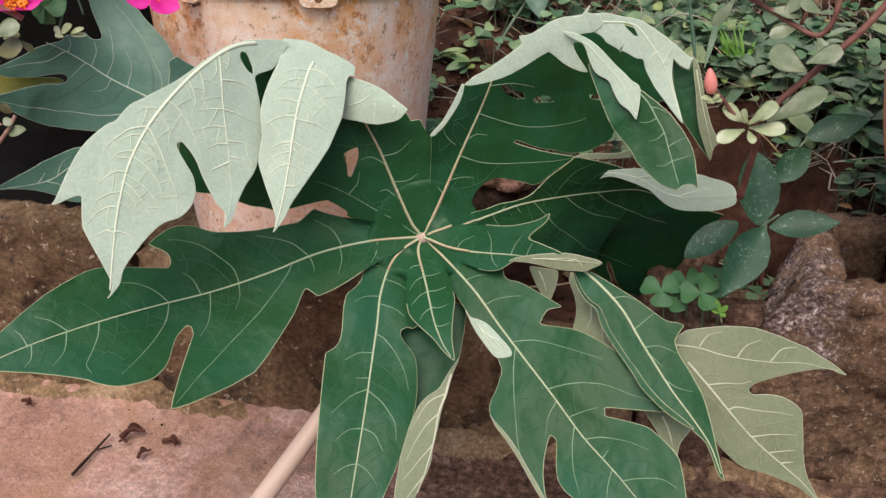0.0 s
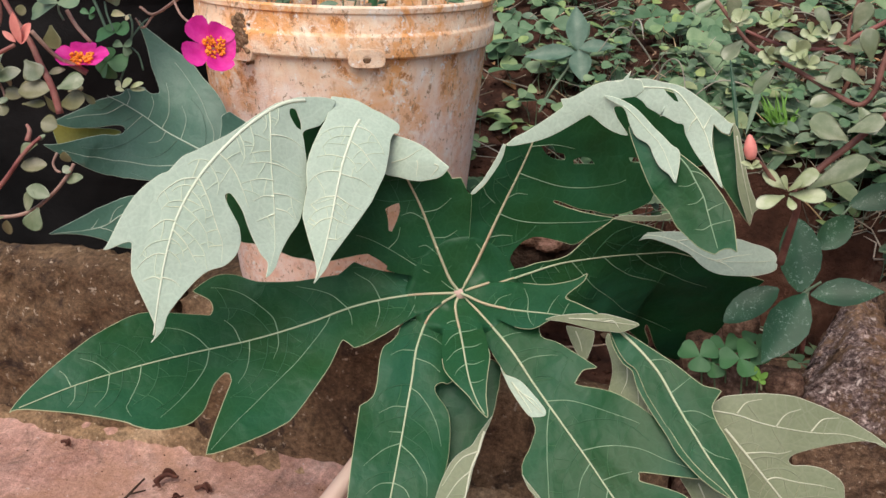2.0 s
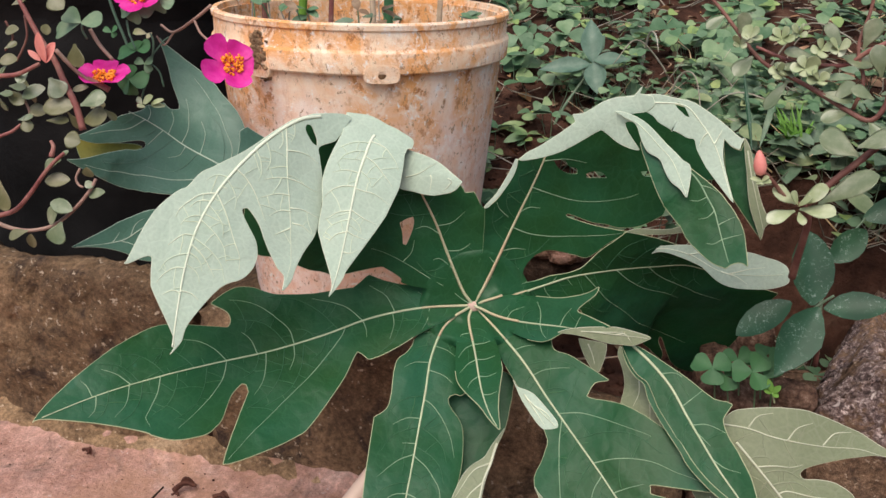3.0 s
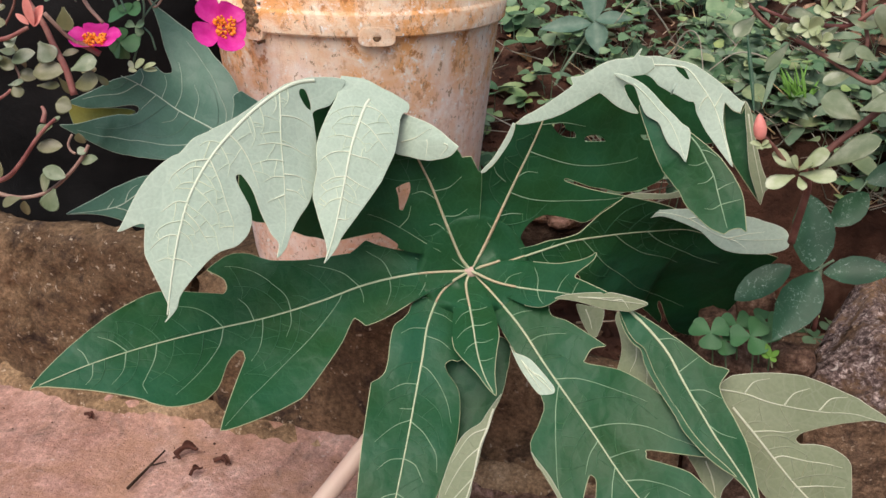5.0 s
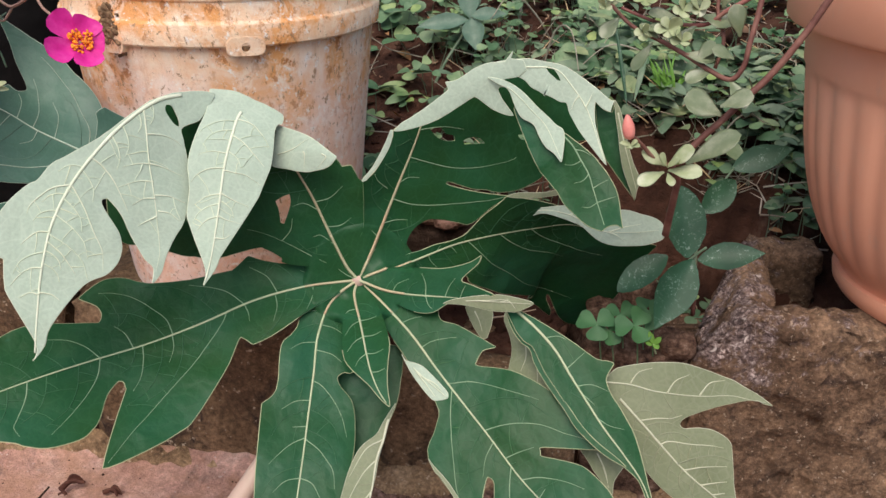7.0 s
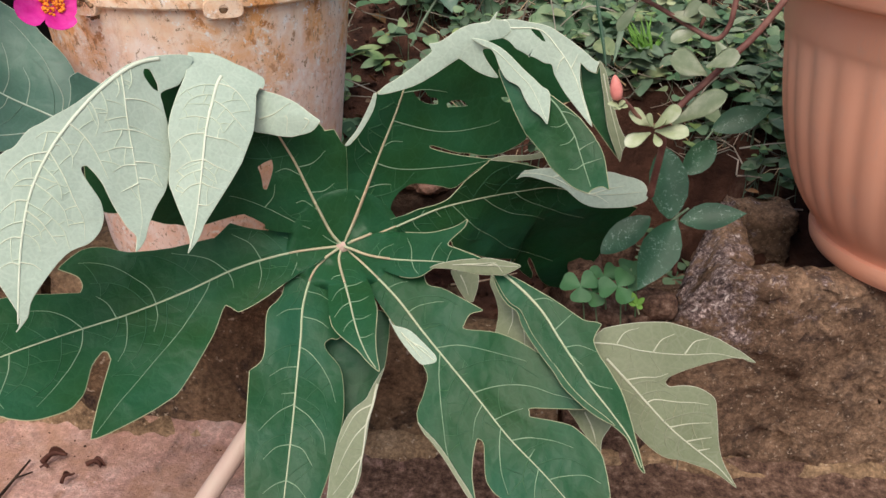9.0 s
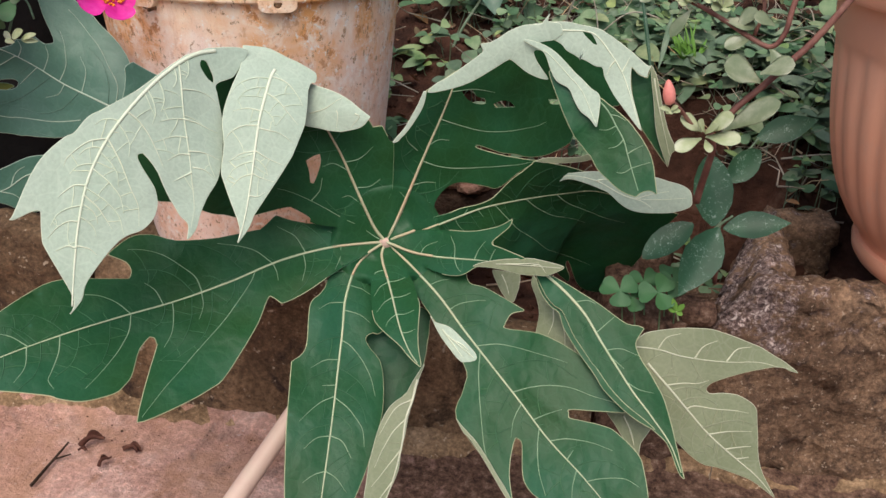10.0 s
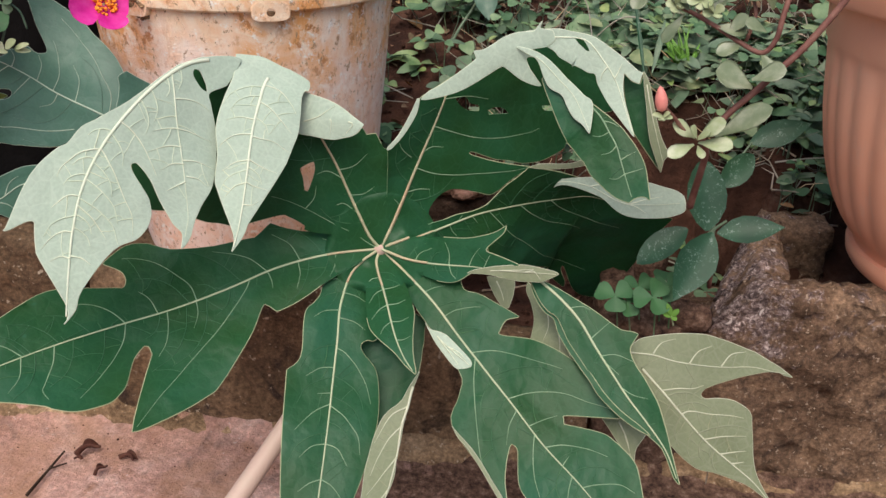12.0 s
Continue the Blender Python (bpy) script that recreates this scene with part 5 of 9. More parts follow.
lobe(main_leaf, "under", [(0.0636, 0.5594, 0.3348), (0.0824, 0.5626, 0.3447), (0.1021, 0.565, 0.3568), (0.1215, 0.5668, 0.3685), (0.1446, 0.5692, 0.38)], (-0.59, 0.13, 0.8), (-0.32, 0.17, 0.93), -1.5,
     [(-1, -0.5), (6.5, 2), (16, 2.5), (44, 5.5), (48.5, 7.5), (49, 12), (55.5, 9.5), (63, 9.5), (72, 10.5), (82, 9.5), (91.5, 6), (95, 7), (100.5, 10), (97, 6), (104.5, 1), (104, -5.5), (97, -7.5), (89, -5.5), (85, -5.5), (88, -12), (82.5, -9), (80, -10), (80, -17.5), (83, -31.5), (77, -28), (69.5, -20), (62, -7), (31, -8), (6, -3.5)],
     [], (2.2, 0.9), 0, 0)
lobe(main_leaf, "under", [(0.1332, 0.5647, 0.3733), (0.1477, 0.5598, 0.3665), (0.1624, 0.5524, 0.3544), (0.173, 0.5454, 0.3449), (0.184, 0.5316, 0.3259)], (0.56, 0.15, 0.82), (0.79, 0.09, 0.61), -1.5,
     [(-3.5, -1), (3.5, 2), (21, 4), (44, 4.5), (54, 6), (62, 9), (80, -0.5), (72.5, -2.5), (65, -6.5), (54.5, -7.5), (43.5, -6), (34.5, -8.5), (24.5, -6), (13.5, -1), (6, -1)],
     [], (0.7, 0.4), 1, 0)
lobe(main_leaf, "under", [(0.1407, 0.5709, 0.3798), (0.1605, 0.5698, 0.3816), (0.1781, 0.5661, 0.381), (0.1909, 0.56, 0.3693), (0.1995, 0.5536, 0.3583), (0.2054, 0.5464, 0.3466), (0.214, 0.5316, 0.3254)], (0.27, 0.15, 0.95), (0.84, 0.02, 0.54), -1.5,
     [(-5, 4.5), (8, 5.5), (19.5, 5.5), (31, 3.5), (41, 5), (71.5, 15), (76, 19), (78.5, 16), (81, 14), (77.5, 10), (71.5, 7.5), (78, 3.5), (89.5, 1), (116, 0.5), (94.5, -7.5), (82.5, -11), (69.5, -12), (61, -10), (55.5, -14), (37.5, -20), (22, -15), (15.5, -9.5), (8.5, -6), (2, -6.5), (-4, -5)],
     [[(62.5, -0.5), (64, -5), (68, -10)], [(72, 0), (69, 4.5), (66, 9)]], (1.1, 0.6), 1, 0,
     [[(30, -0.5), (32.5, 1), (39.5, -2), (45.5, -4), (42, -5.5), (34, -4)]])
lobe(main_leaf, "top", [(0.1833, 0.5456, 0.341), (0.1914, 0.5395, 0.3344), (0.1978, 0.5335, 0.3257), (0.2034, 0.5279, 0.3177), (0.2067, 0.5225, 0.3095), (0.2111, 0.5142, 0.2985), (0.2152, 0.5048, 0.2888)], (0.76, 0.09, 0.64), (0.86, 0.04, 0.5), -2,
     [(-4, -0.5), (2.5, 2), (11, 3.5), (25, 8.5), (33.5, 10), (41, 12.5), (51.5, 14.5), (62.5, 14), (80, 11), (77, 8.5), (75.5, 5), (75.5, 1), (77, -3), (70.5, -10.5), (59, -17.5), (48, -23), (28, -26.5), (8.5, -28.5), (-23.5, -18), (-37.5, -12), (-35.5, -4), (-22, -2), (-11, -1)],
     [[(24.5, 0), (24, -6.5), (21, -11.5)], [(35.5, 0), (38.5, -6), (37.5, -12)], [(46, 0), (44, 6.5), (43, 11.5)], [(56.5, 0), (58, -6), (56, -11)], [(56.5, 0), (56.5, 7), (56.5, 13)], [(15.5, 0), (19.5, 4.5), (24.5, 7.5)]], (1.2, 0.6), 1, 1)
lobe(main_leaf, "top", [(0.2134, 0.5615, 0.359), (0.2201, 0.5539, 0.3391), (0.235, 0.539, 0.3009)], (0.96, -0.07, 0.28), (0.92, -0.04, 0.39), 0,
     [(-3, -6), (3.5, -2), (7, 3.5), (0.5, 7.5), (12, 7), (31.5, 3.5), (47.5, 2), (69, 1), (43.5, -7.5), (35, -9.5), (19.5, -9.5)],
     [], (2.2, 0.9), 0, 0)
lobe(main_leaf, "olive", [(0.2201, 0.551, 0.3622), (0.2267, 0.5441, 0.3385), (0.2383, 0.5342, 0.3051)], (0.94, -0.07, 0.33), (0.94, -0.07, 0.32), 0,
     [(-3, -1), (8, 2), (42.5, 2.5), (57.5, 5.5), (60.5, 1), (68.5, -3), (48.5, -5), (36.5, -4.5), (21, -2.5), (9.5, -2)],
     [[(6, 0.5), (25.5, 0), (58, 0)]], (0.7, 0.4), 1, 0)
lobe(main_leaf, "under", [(0.1583, 0.6249, 0.2403), (0.1771, 0.622, 0.2505), (0.2, 0.615, 0.2505), (0.2252, 0.6034, 0.2432), (0.248, 0.5921, 0.2473), (0.2692, 0.5824, 0.2547)], (0.11, 0.33, 0.94), (0.16, 0.33, 0.93), -1,
     [(-5, -1), (5, 3), (16, 5.5), (19, 5), (23, 2), (35, 4.5), (59.5, 12.5), (77.5, 16), (94.5, 18), (109.5, 14), (119, 10.5), (125.5, 5.5), (127, -1.5), (125, -7), (113, -10), (100.5, -10.5), (87, -10.5), (77, -9), (61.5, -4), (50.5, -4.5), (37, -4), (21.5, -2.5), (2.5, -3)],
     [[(46, 0), (57, 8), (65.5, 11.5)], [(74.5, 0), (86.5, -1.5), (95.5, -7)], [(81.5, 1), (95.5, 4.5), (109.5, 6.5)]], (0.9, 0.5), 1, 0)
lobe(main_leaf, "olive", [(0.1486, 0.5942, 0.273), (0.1685, 0.5937, 0.2751), (0.1904, 0.5932, 0.2787)], (-0.03, 0.32, 0.95), (-0.13, 0.32, 0.94), 0,
     [(-0.5, -0.5), (9, 2), (31, 1), (40, 2.5), (43.5, -1), (33, -2.5), (9, -2)],
     [], (2.2, 0.9), 0, 0)
leaf_funnel(main_leaf)
lobe(back_leaf, "dusty", [(-0.1663, 0.5746, 0.2922), (-0.1942, 0.5758, 0.3042), (-0.2249, 0.5815, 0.3149), (-0.2464, 0.5844, 0.3263), (-0.2634, 0.5834, 0.3356), (-0.2762, 0.5797, 0.3423)], (-0.43, -0.47, -0.77), (0, -0.24, -0.97), -0.8,
     [(123, -67.5), (113, -64), (101.5, -61), (86.5, -59.5), (69.5, -56.5), (45, -50), (30, -41.5), (19, -31), (7.5, -18), (-6.5, 2), (12.5, 17.5), (65.5, 47.5), (74, 53.5), (88.5, 59.5), (105.5, 62.5), (137, 61), (150, 59.5), (137.5, 52.5), (116, 34.5), (101, 27.5), (95.5, 22.5), (95.5, 18.5), (101, 17.5), (122.5, 30), (136.5, 37), (150.5, 38.5), (133, 17), (125, 6), (112, -5), (109.5, -11.5), (104.5, -14.5), (99.5, -20), (95.5, -19), (91, -19), (87, -22), (88, -26.5), (102.5, -39.5), (115, -59)],
     [[(19.5, -0.5), (24.5, -16.5), (38, -28.5), (53.5, -40), (77, -47), (89, -51.5)], [(41, 20), (67.5, 34.5), (90, 46), (118, 54), (135.5, 57.5)], [(68, 1), (69, -13.5), (78.5, -25.5), (86.5, -33.5)], [(103.5, 0.5), (104.5, -7.5), (109, -12)], [(88, 0), (92.5, 13), (94, 18.5)], [(105.5, 0.5), (115, 13), (130.5, 23), (141.5, 31.5)], [(63.5, 0), (64.5, 9), (71.5, 16.5)], [(48, 0), (51.5, -16.5), (61.5, -25.5)], [(82.5, -1), (85, -12), (90, -18)]], (1.6, 0.8), 1, 1)
lobe(back_leaf, "dusty", [(-0.2101, 0.5188, 0.267), (-0.2248, 0.5101, 0.2676), (-0.2374, 0.5007, 0.2596), (-0.2496, 0.4923, 0.2572), (-0.2679, 0.478, 0.2578)], (0.17, -0.28, -0.94), (0.24, -0.23, -0.94), -1,
     [(-0.5, -12.5), (11.5, -12.5), (20, -11.5), (35, -14), (53, -9.5), (75, 0), (62.5, 1), (50.5, 3.5), (40, 9.5), (34, 19.5), (30, 25), (4, 22.5), (-1.5, 9)],
     [[(31.5, 0.5), (23.5, -5), (17, -6.5)], [(39.5, 0), (33.5, 5.5), (32, 14)], [(46, 0), (38, -6.5)]], (1, 0.5), 1, 1)
lobe(back_leaf, "dusty", [(-0.158, 0.574, 0.293), (-0.162, 0.58, 0.32), (-0.169, 0.58, 0.336)], (-0.89, -0.44, -0.03), (-0.8, -0.48, -0.35), 0,
     [(10.5, 17.5), (43.5, 5.5), (44.5, -2.5), (32, -11), (17, -38), (-11.5, -36)],
     [], (2.2, 0.9), 0, 0)
lobe(back_leaf, "old", [(-0.2694, 0.5834, 0.3093), (-0.2978, 0.5762, 0.3073), (-0.3219, 0.57, 0.3089)], (-0.18, -0.4, -0.9), (-0.06, -0.32, -0.94), 0,
     [(57, -10.5), (39, -6.5), (7, -4), (-1, -0.5), (17.5, 5), (38.5, 7.5), (50, 10), (55, 0)],
     [], (2.2, 0.9), 0, 0)
bm = bmesh.new()
stalk = spline([(0.034, 0.560, 0.206), (0.022, 0.552, 0.17), (-0.02, 0.50, 0.10), (-0.075, 0.40, 0.035), (-0.12, 0.28, -0.005), (-0.16, 0.17, -0.024)], 8)
tube(bm, stalk, np.linspace(0.0062, 0.0095, len(stalk)), 14)
part("petiole", bm, PETIOLE, main_leaf, "pale beige leaf stalk")
bm = bmesh.new()
bmesh.ops.create_icosphere(bm, subdivisions=3, radius=0.0058, matrix=Matrix.Translation((0.033, 0.556, 0.2095)) @ Matrix.Diagonal((1.15, 0.8, 1.0, 1)))
part("hub", bm, HUB_PINK, main_leaf)
bm = bmesh.new()
tube(bm, spline([(-0.1, 0.585, 0.27), (-0.14, 0.64, 0.24), (-0.18, 0.70, 0.18), (-0.2, 0.75, 0.10)], 6), 0.005, 10)
part("petiole", bm, PETIOLE, back_leaf)


# ---- the bucket ----
def build_bucket():
    b = thing("bucket", (-0.112, 0.722, 0.144), "stained cream plastic bucket with orange blotches, filled with soil", "bucket")

    R, H = 0.965, 1.125  # proportions of radius and height

    def dent(an, r, z):
        return r * R * (1 + 0.006 * math.sin(2 * an + 0.5) + 0.003 * math.sin(5 * an) + 0.002 * noise.noise((math.cos(an) * 3, math.sin(an) * 3, z * 14)))
    bm = bmesh.new()
    prof = [(0, 0.0), (0.108, 0.0), (0.113, 0.003), (0.1145, 0.01)]
    prof += [(0.1145 + 0.0205 * k / 12, 0.01 + 0.20 * k / 12) for k in range(1, 13)]
    prof += [(0.135, 0.213), (0.1345, 0.243), (0.1325, 0.243), (0.131, 0.20), (0.112, 0.006), (0, 0.005)]
    lathe(bm, [(r, z * H) for r, z in prof], 96, dent)
    part("body", bm, BUCKET, b, local=True, crease=40)
    bm = bmesh.new()
    lathe(bm, [(r, z * H) for r, z in [(0.1345, 0.2110), (0.1395, 0.2116), (0.1408, 0.2130), (0.1419, 0.2262), (0.1412, 0.2276), (0.1400, 0.2286), (0.1394, 0.2296), (0.1392, 0.2415), (0.1408, 0.2428), (0.1411, 0.2462), (0.1398, 0.2476), (0.1348, 0.2474), (0.1335, 0.242)]], 120, dent)
    part("rim", bm, BUCKET, b, "double plastic rim with a skirt", local=True, crease=30)
    # lug with its bolt hole
    an = radians(-65.5)

    def curved(ang, sx, sz, depth):
        turn = ang + sx / (0.1413 * R)
        r = dent(turn, 0.1412, 0.238) + depth
        return Vector((r * math.cos(turn), r * math.sin(turn), 0.2118 * H + sz))
    for ang, wid, holed in ((an, 0.0150, True), (radians(-110.0), 0.010, False)):
        out = Vector((math.cos(ang), math.sin(ang), 0))
        bm = bmesh.new()
        c = out * 0.1409 * R + Vector((0, 0, 0.2118 * H))
        rings = []
        for depth, grow in ((-0.010, 1.0), (-0.0002, 1.0), (0.0003, 0.95)):
            ring = []
            for k in range(24):
                t = 2 * math.pi * k / 24
                sx = math.copysign(abs(math.cos(t)) ** 0.45, math.cos(t)) * wid * grow
                sz = math.copysign(abs(math.sin(t)) ** 0.7, math.sin(t)) * (0.0085 if math.sin(t) > 0 else 0.0068) * grow
                ring.append(bm.verts.new(curved(ang, sx, sz, depth)))
            rings.append(ring)
        hole, bore = [], 0.0034 if holed else 0.0004
        for depth in (0.0003, -0.009):
            hole.append([bm.verts.new(curved(ang, bore * math.cos(2 * math.pi * k / 24), bore * math.sin(2 * math.pi * k / 24), depth)) for k in range(24)])
        rings += hole
        for ra, rb in zip(rings, rings[1:]):
            for k in range(24):
                bm.faces.new((ra[k], ra[(k + 1) % 24], rb[(k + 1) % 24], rb[k]))
        bm.faces.new(hole[1])
        lug = part("lug", bm, BUCKET, b, "handle lug with a round hole" if holed else "", local=True, crease=30)
        if holed:
            # added brown plug that makes the dirt-filled hole look dark
            bm = bmesh.new()
            lathe(bm, [(0, 0.0), (0.0022, 0.0), (0.0031, -0.0006), (0.0034, -0.002), (0.0034, -0.006)], 20)
            bmesh.ops.transform(bm, matrix=Matrix.Translation(c - out * 0.0012) @ out.to_track_quat("Z", "Y").to_matrix().to_4x4(), verts=bm.verts[:])
            attach(part("hole_plug", bm, MORTAR, None, "brown plug added to show the dirt-filled hole dark"), lug, local=True)
    # mud caked on the lug
    bm = bmesh.new()
    rnd = random.Random(4)
    for k in range(170):
        ang = radians(-111 + rnd.gauss(0, 1.6))
        z = 0.2385 - abs(rnd.gauss(0, 0.012)) - 0.012 * rnd.random()
        r = (0.1400 if z > 0.2285 else 0.1418 if z > 0.2118 else 0.1352) * R
        bmesh.ops.create_icosphere(bm, subdivisions=2, radius=rnd.uniform(0.0008, 0.0030) * rnd.uniform(0.5, 1.0), matrix=Matrix.Translation((r * math.cos(ang), r * math.sin(ang), z * H)) @ Matrix.Diagonal((1, 0.6, rnd.uniform(0.6, 1.5), 1)))
    for v in bm.verts:
        v.co += v.co.normalized() * 0.0016 * noise.noise(v.co * 420)
    part("mud", bm, MORTAR, b, "dried brown mud on the rim", local=True)
    bm = bmesh.new()
    lathe(bm, [(0, 0.249), (0.04, 0.249), (0.08, 0.248), (0.11, 0.247), (0.1265, 0.246)], 60)
    for v in bm.verts:
        v.co.z += 0.006 * noise.noise(v.co * 45)
    part("soil", bm, DARK_SOIL, b, local=True)


build_bucket()


# ---- the terracotta-coloured pot ----
def build_pot():
    b = thing("flower_pot", (0.551, 0.653, 0.171), "orange terracotta-coloured plastic pot with fluted sides", "flower pot")

    def flute(an, r, z):
        if not 0.024 < z < 0.193:
            return r
        fade = min(1.0, (z - 0.024) / 0.03) * math.sqrt(min(1.0, (0.193 - z) / 0.012))
        return r * (1 - 0.013 * fade * (0.5 + 0.5 * math.cos(an * 36)) ** 1.6)
    bm = bmesh.new()
    prof = [(0, 0.0), (0.094, 0.0), (0.102, 0.002), (0.1065, 0.008), (0.1085, 0.017), (0.1075, 0.0205), (0.1040, 0.022), (0.1055, 0.027)]
    for z, r in ((0.036, 0.1145), (0.046, 0.1225), (0.056, 0.1290), (0.068, 0.1350), (0.082, 0.1408), (0.098, 0.1462), (0.115, 0.1508), (0.132, 0.1548), (0.150, 0.1582), (0.168, 0.1610), (0.185, 0.1635), (0.194, 0.1648)):
        prof.append((r, z))
    prof += [(0.1668, 0.197), (0.1705, 0.2275), (0.1735, 0.2300), (0.1850, 0.2315), (0.1875, 0.2345), (0.1915, 0.2800), (0.1905, 0.2850), (0.185, 0.2860), (0.178, 0.276), (0.160, 0.220), (0.098, 0.012), (0, 0.012)]
    lathe(bm, prof, 288, flute)
    part("body", bm, POT, b, local=True, crease=35)
    bm = bmesh.new()
    lathe(bm, [(0, 0.262), (0.09, 0.260), (0.172, 0.256)], 40)
    for v in bm.verts:
        v.co.z += 0.005 * noise.noise(v.co * 50)
    part("soil", bm, DARK_SOIL, b, local=True)


build_pot()


# ---- small plants ----
LANCE = [(0.0, 0.06), (0.1, 0.45), (0.25, 0.82), (0.42, 1.0), (0.6, 0.88), (0.78, 0.55), (0.92, 0.2), (1.0, 0.0)]
PADDLE = [(0.0, 0.14), (0.15, 0.28), (0.35, 0.62), (0.55, 0.92), (0.72, 1.0), (0.86, 0.84), (0.95, 0.5), (1.0, 0.0)]
HEART = [(0.0, 0.06), (0.2, 0.45), (0.45, 0.8), (0.68, 1.0), (0.84, 0.95), (0.95, 0.62), (0.98, 0.3), (0.93, 0.0)]
TREFOIL = [(0.0, 0.06), (0.15, 0.36), (0.38, 0.74), (0.62, 1.0), (0.82, 0.98), (0.96, 0.74), (1.0, 0.45), (0.94, 0.18), (0.84, 0.0)]
OVAL = [(0.0, 0.1), (0.12, 0.55), (0.3, 0.9), (0.48, 1.0), (0.66, 0.92), (0.83, 0.65), (0.94, 0.33), (1.0, 0.0)]


def small_leaf(bm, base, way, normal, length, width, shape, droop=0.2, fold=0.2, thick=0.0):
    """A small leaf with a folded blade that droops to its tip. thick: fleshy leaves have two bowed skins."""
    w = Vector(way).normalized()
    n = (Vector(normal) - w * Vector(normal).dot(w)).normalized()
    s = w.cross(n)
    rows = []
    for f, half in shape:
        c = Vector(base) + w * length * f - n * droop * length * f * f
        hw = half * width / 2
        row = [c - s * hw + n * fold * hw, c - s * hw * 0.5 + n * fold * hw * 0.32, c, c + s * hw * 0.5 + n * fold * hw * 0.32, c + s * hw + n * fold * hw]
        rows.append(([bm.verts.new(q) for q in row], c, half))
    for (ra, _, _), (rb, _, _) in zip(rows, rows[1:]):
        for k in range(4):
            bm.faces.new((ra[k], ra[k + 1], rb[k + 1], rb[k]))
    if thick:
        back = []
        for row, c, half in rows:
            back.append([row[0]] + [bm.verts.new(row[k].co - n * thick * half * (0.75 if k != 2 else 1.0)) for k in (1, 2, 3)] + [row[4]])
        for ra, rb in zip(back, back[1:]):
            for k in range(4):
                bm.faces.new((rb[k], rb[k + 1], ra[k + 1], ra[k]))


def leaf_object(name, parent, material, base, way, normal, length, width, shape, droop=0.2, fold=0.2, thick=0.0, label=""):
    bm = bmesh.new()
    small_leaf(bm, base, way, normal, length, width, shape, droop, fold, thick)
    bmesh.ops.subdivide_edges(bm, edges=bm.edges[:], cuts=1, use_grid_fill=True, smooth=0.3)
    return part(name, bm, material, parent, label)


def stem(name, parent, material, points, r0, r1, sides=8):
    bm = bmesh.new()
    q = spline(points, 6)
    tube(bm, q, np.linspace(r0, r1, len(q)), sides)
    return part(name, bm, material, parent)

# ---- plants along the wall ----
glossy_plant = thing("broadleaf_seedling", (0.303, 0.604, 0.203), "young plant with dark glossy leaves specked with dried splashes", "plant")
stem("stem", glossy_plant, RED_STEM, [(0.312, 0.612, 0.165), (0.306, 0.600, 0.202), (0.297, 0.592, 0.226)], 0.002, 0.0016)
stem("stem", glossy_plant, LANCE_LEAF, [(0.297, 0.592, 0.2255), (0.302, 0.591, 0.232), (0.308, 0.590, 0.2385)], 0.0013, 0.001)
leaf_object("leaf", glossy_plant, GLOSSY, (0.295, 0.592, 0.2275), (-0.12, 0.40, 0.91), (0.1, -0.9, 0.35), 0.0585, 0.0330, OVAL, 0.05, 0.25, 0)
leaf_object("leaf", glossy_plant, GLOSSY, (0.279, 0.592, 0.2285), (-0.81, -0.35, -0.47), (-0.2, -0.65, 0.75), 0.0490, 0.0235, OVAL, 0.15, 0.15, 0)
leaf_object("leaf", glossy_plant, GLOSSY, (0.299, 0.590, 0.2275), (-0.44, -0.48, -0.76), (0.05, -0.85, 0.5), 0.0640, 0.0330, LANCE, 0.06, 0.25, 0)
leaf_object("leaf", glossy_plant, GLOSSY, (0.303, 0.591, 0.2265), (0.95, -0.13, 0.27), (0.1, -0.7, 0.7), 0.0520, 0.0235, LANCE, 0.12, 0.2, 0)
leaf_object("leaf", glossy_plant, GLOSSY, (0.348, 0.700, 0.2670), (0.91, 0.0, 0.42), (0.1, -0.75, 0.65), 0.0560, 0.0250, LANCE, 0.1, 0.2, 0)
leaf_object("leaf", glossy_plant, GLOSSY, (0.318, 0.660, 0.2400), (0.70, 0.35, 0.62), (0.2, -0.8, 0.5), 0.0420, 0.0240, OVAL, 0.1, 0.2, 0)
stem("stem", glossy_plant, LANCE_LEAF, [(0.308, 0.606, 0.196), (0.313, 0.640, 0.222), (0.330, 0.680, 0.245), (0.350, 0.700, 0.268)], 0.0015, 0.001)
clover_plant = thing("clover", (0.254, 0.596, 0.161), "bright green clover with three-part leaves at the foot of the block", "clover")
stem("stem", clover_plant, WEED_LEAF, [(0.236, 0.591, 0.125), (0.231, 0.587, 0.157), (0.228, 0.583, 0.166)], 0.0007, 0.0006)
leaf_object("leaf", clover_plant, CLOVER_LEAF, (0.228, 0.583, 0.166), (0.81, 0.33, 0.49), (-0.052, -0.6, 0.8), 0.0157, 0.0181, TREFOIL, 0.12, 0.22, 0)
leaf_object("leaf", clover_plant, CLOVER_LEAF, (0.228, 0.583, 0.166), (-0.91, 0.38, 0.15), (-0.052, -0.6, 0.8), 0.0169, 0.0181, TREFOIL, 0.12, 0.22, 0)
leaf_object("leaf", clover_plant, CLOVER_LEAF, (0.228, 0.583, 0.166), (0.0, -0.75, -0.66), (-0.052, -0.6, 0.8), 0.0136, 0.0180, TREFOIL, 0.12, 0.22, 0)
stem("stem", clover_plant, WEED_LEAF, [(0.266, 0.583, 0.125), (0.261, 0.578, 0.162), (0.257, 0.575, 0.172)], 0.0007, 0.0006)
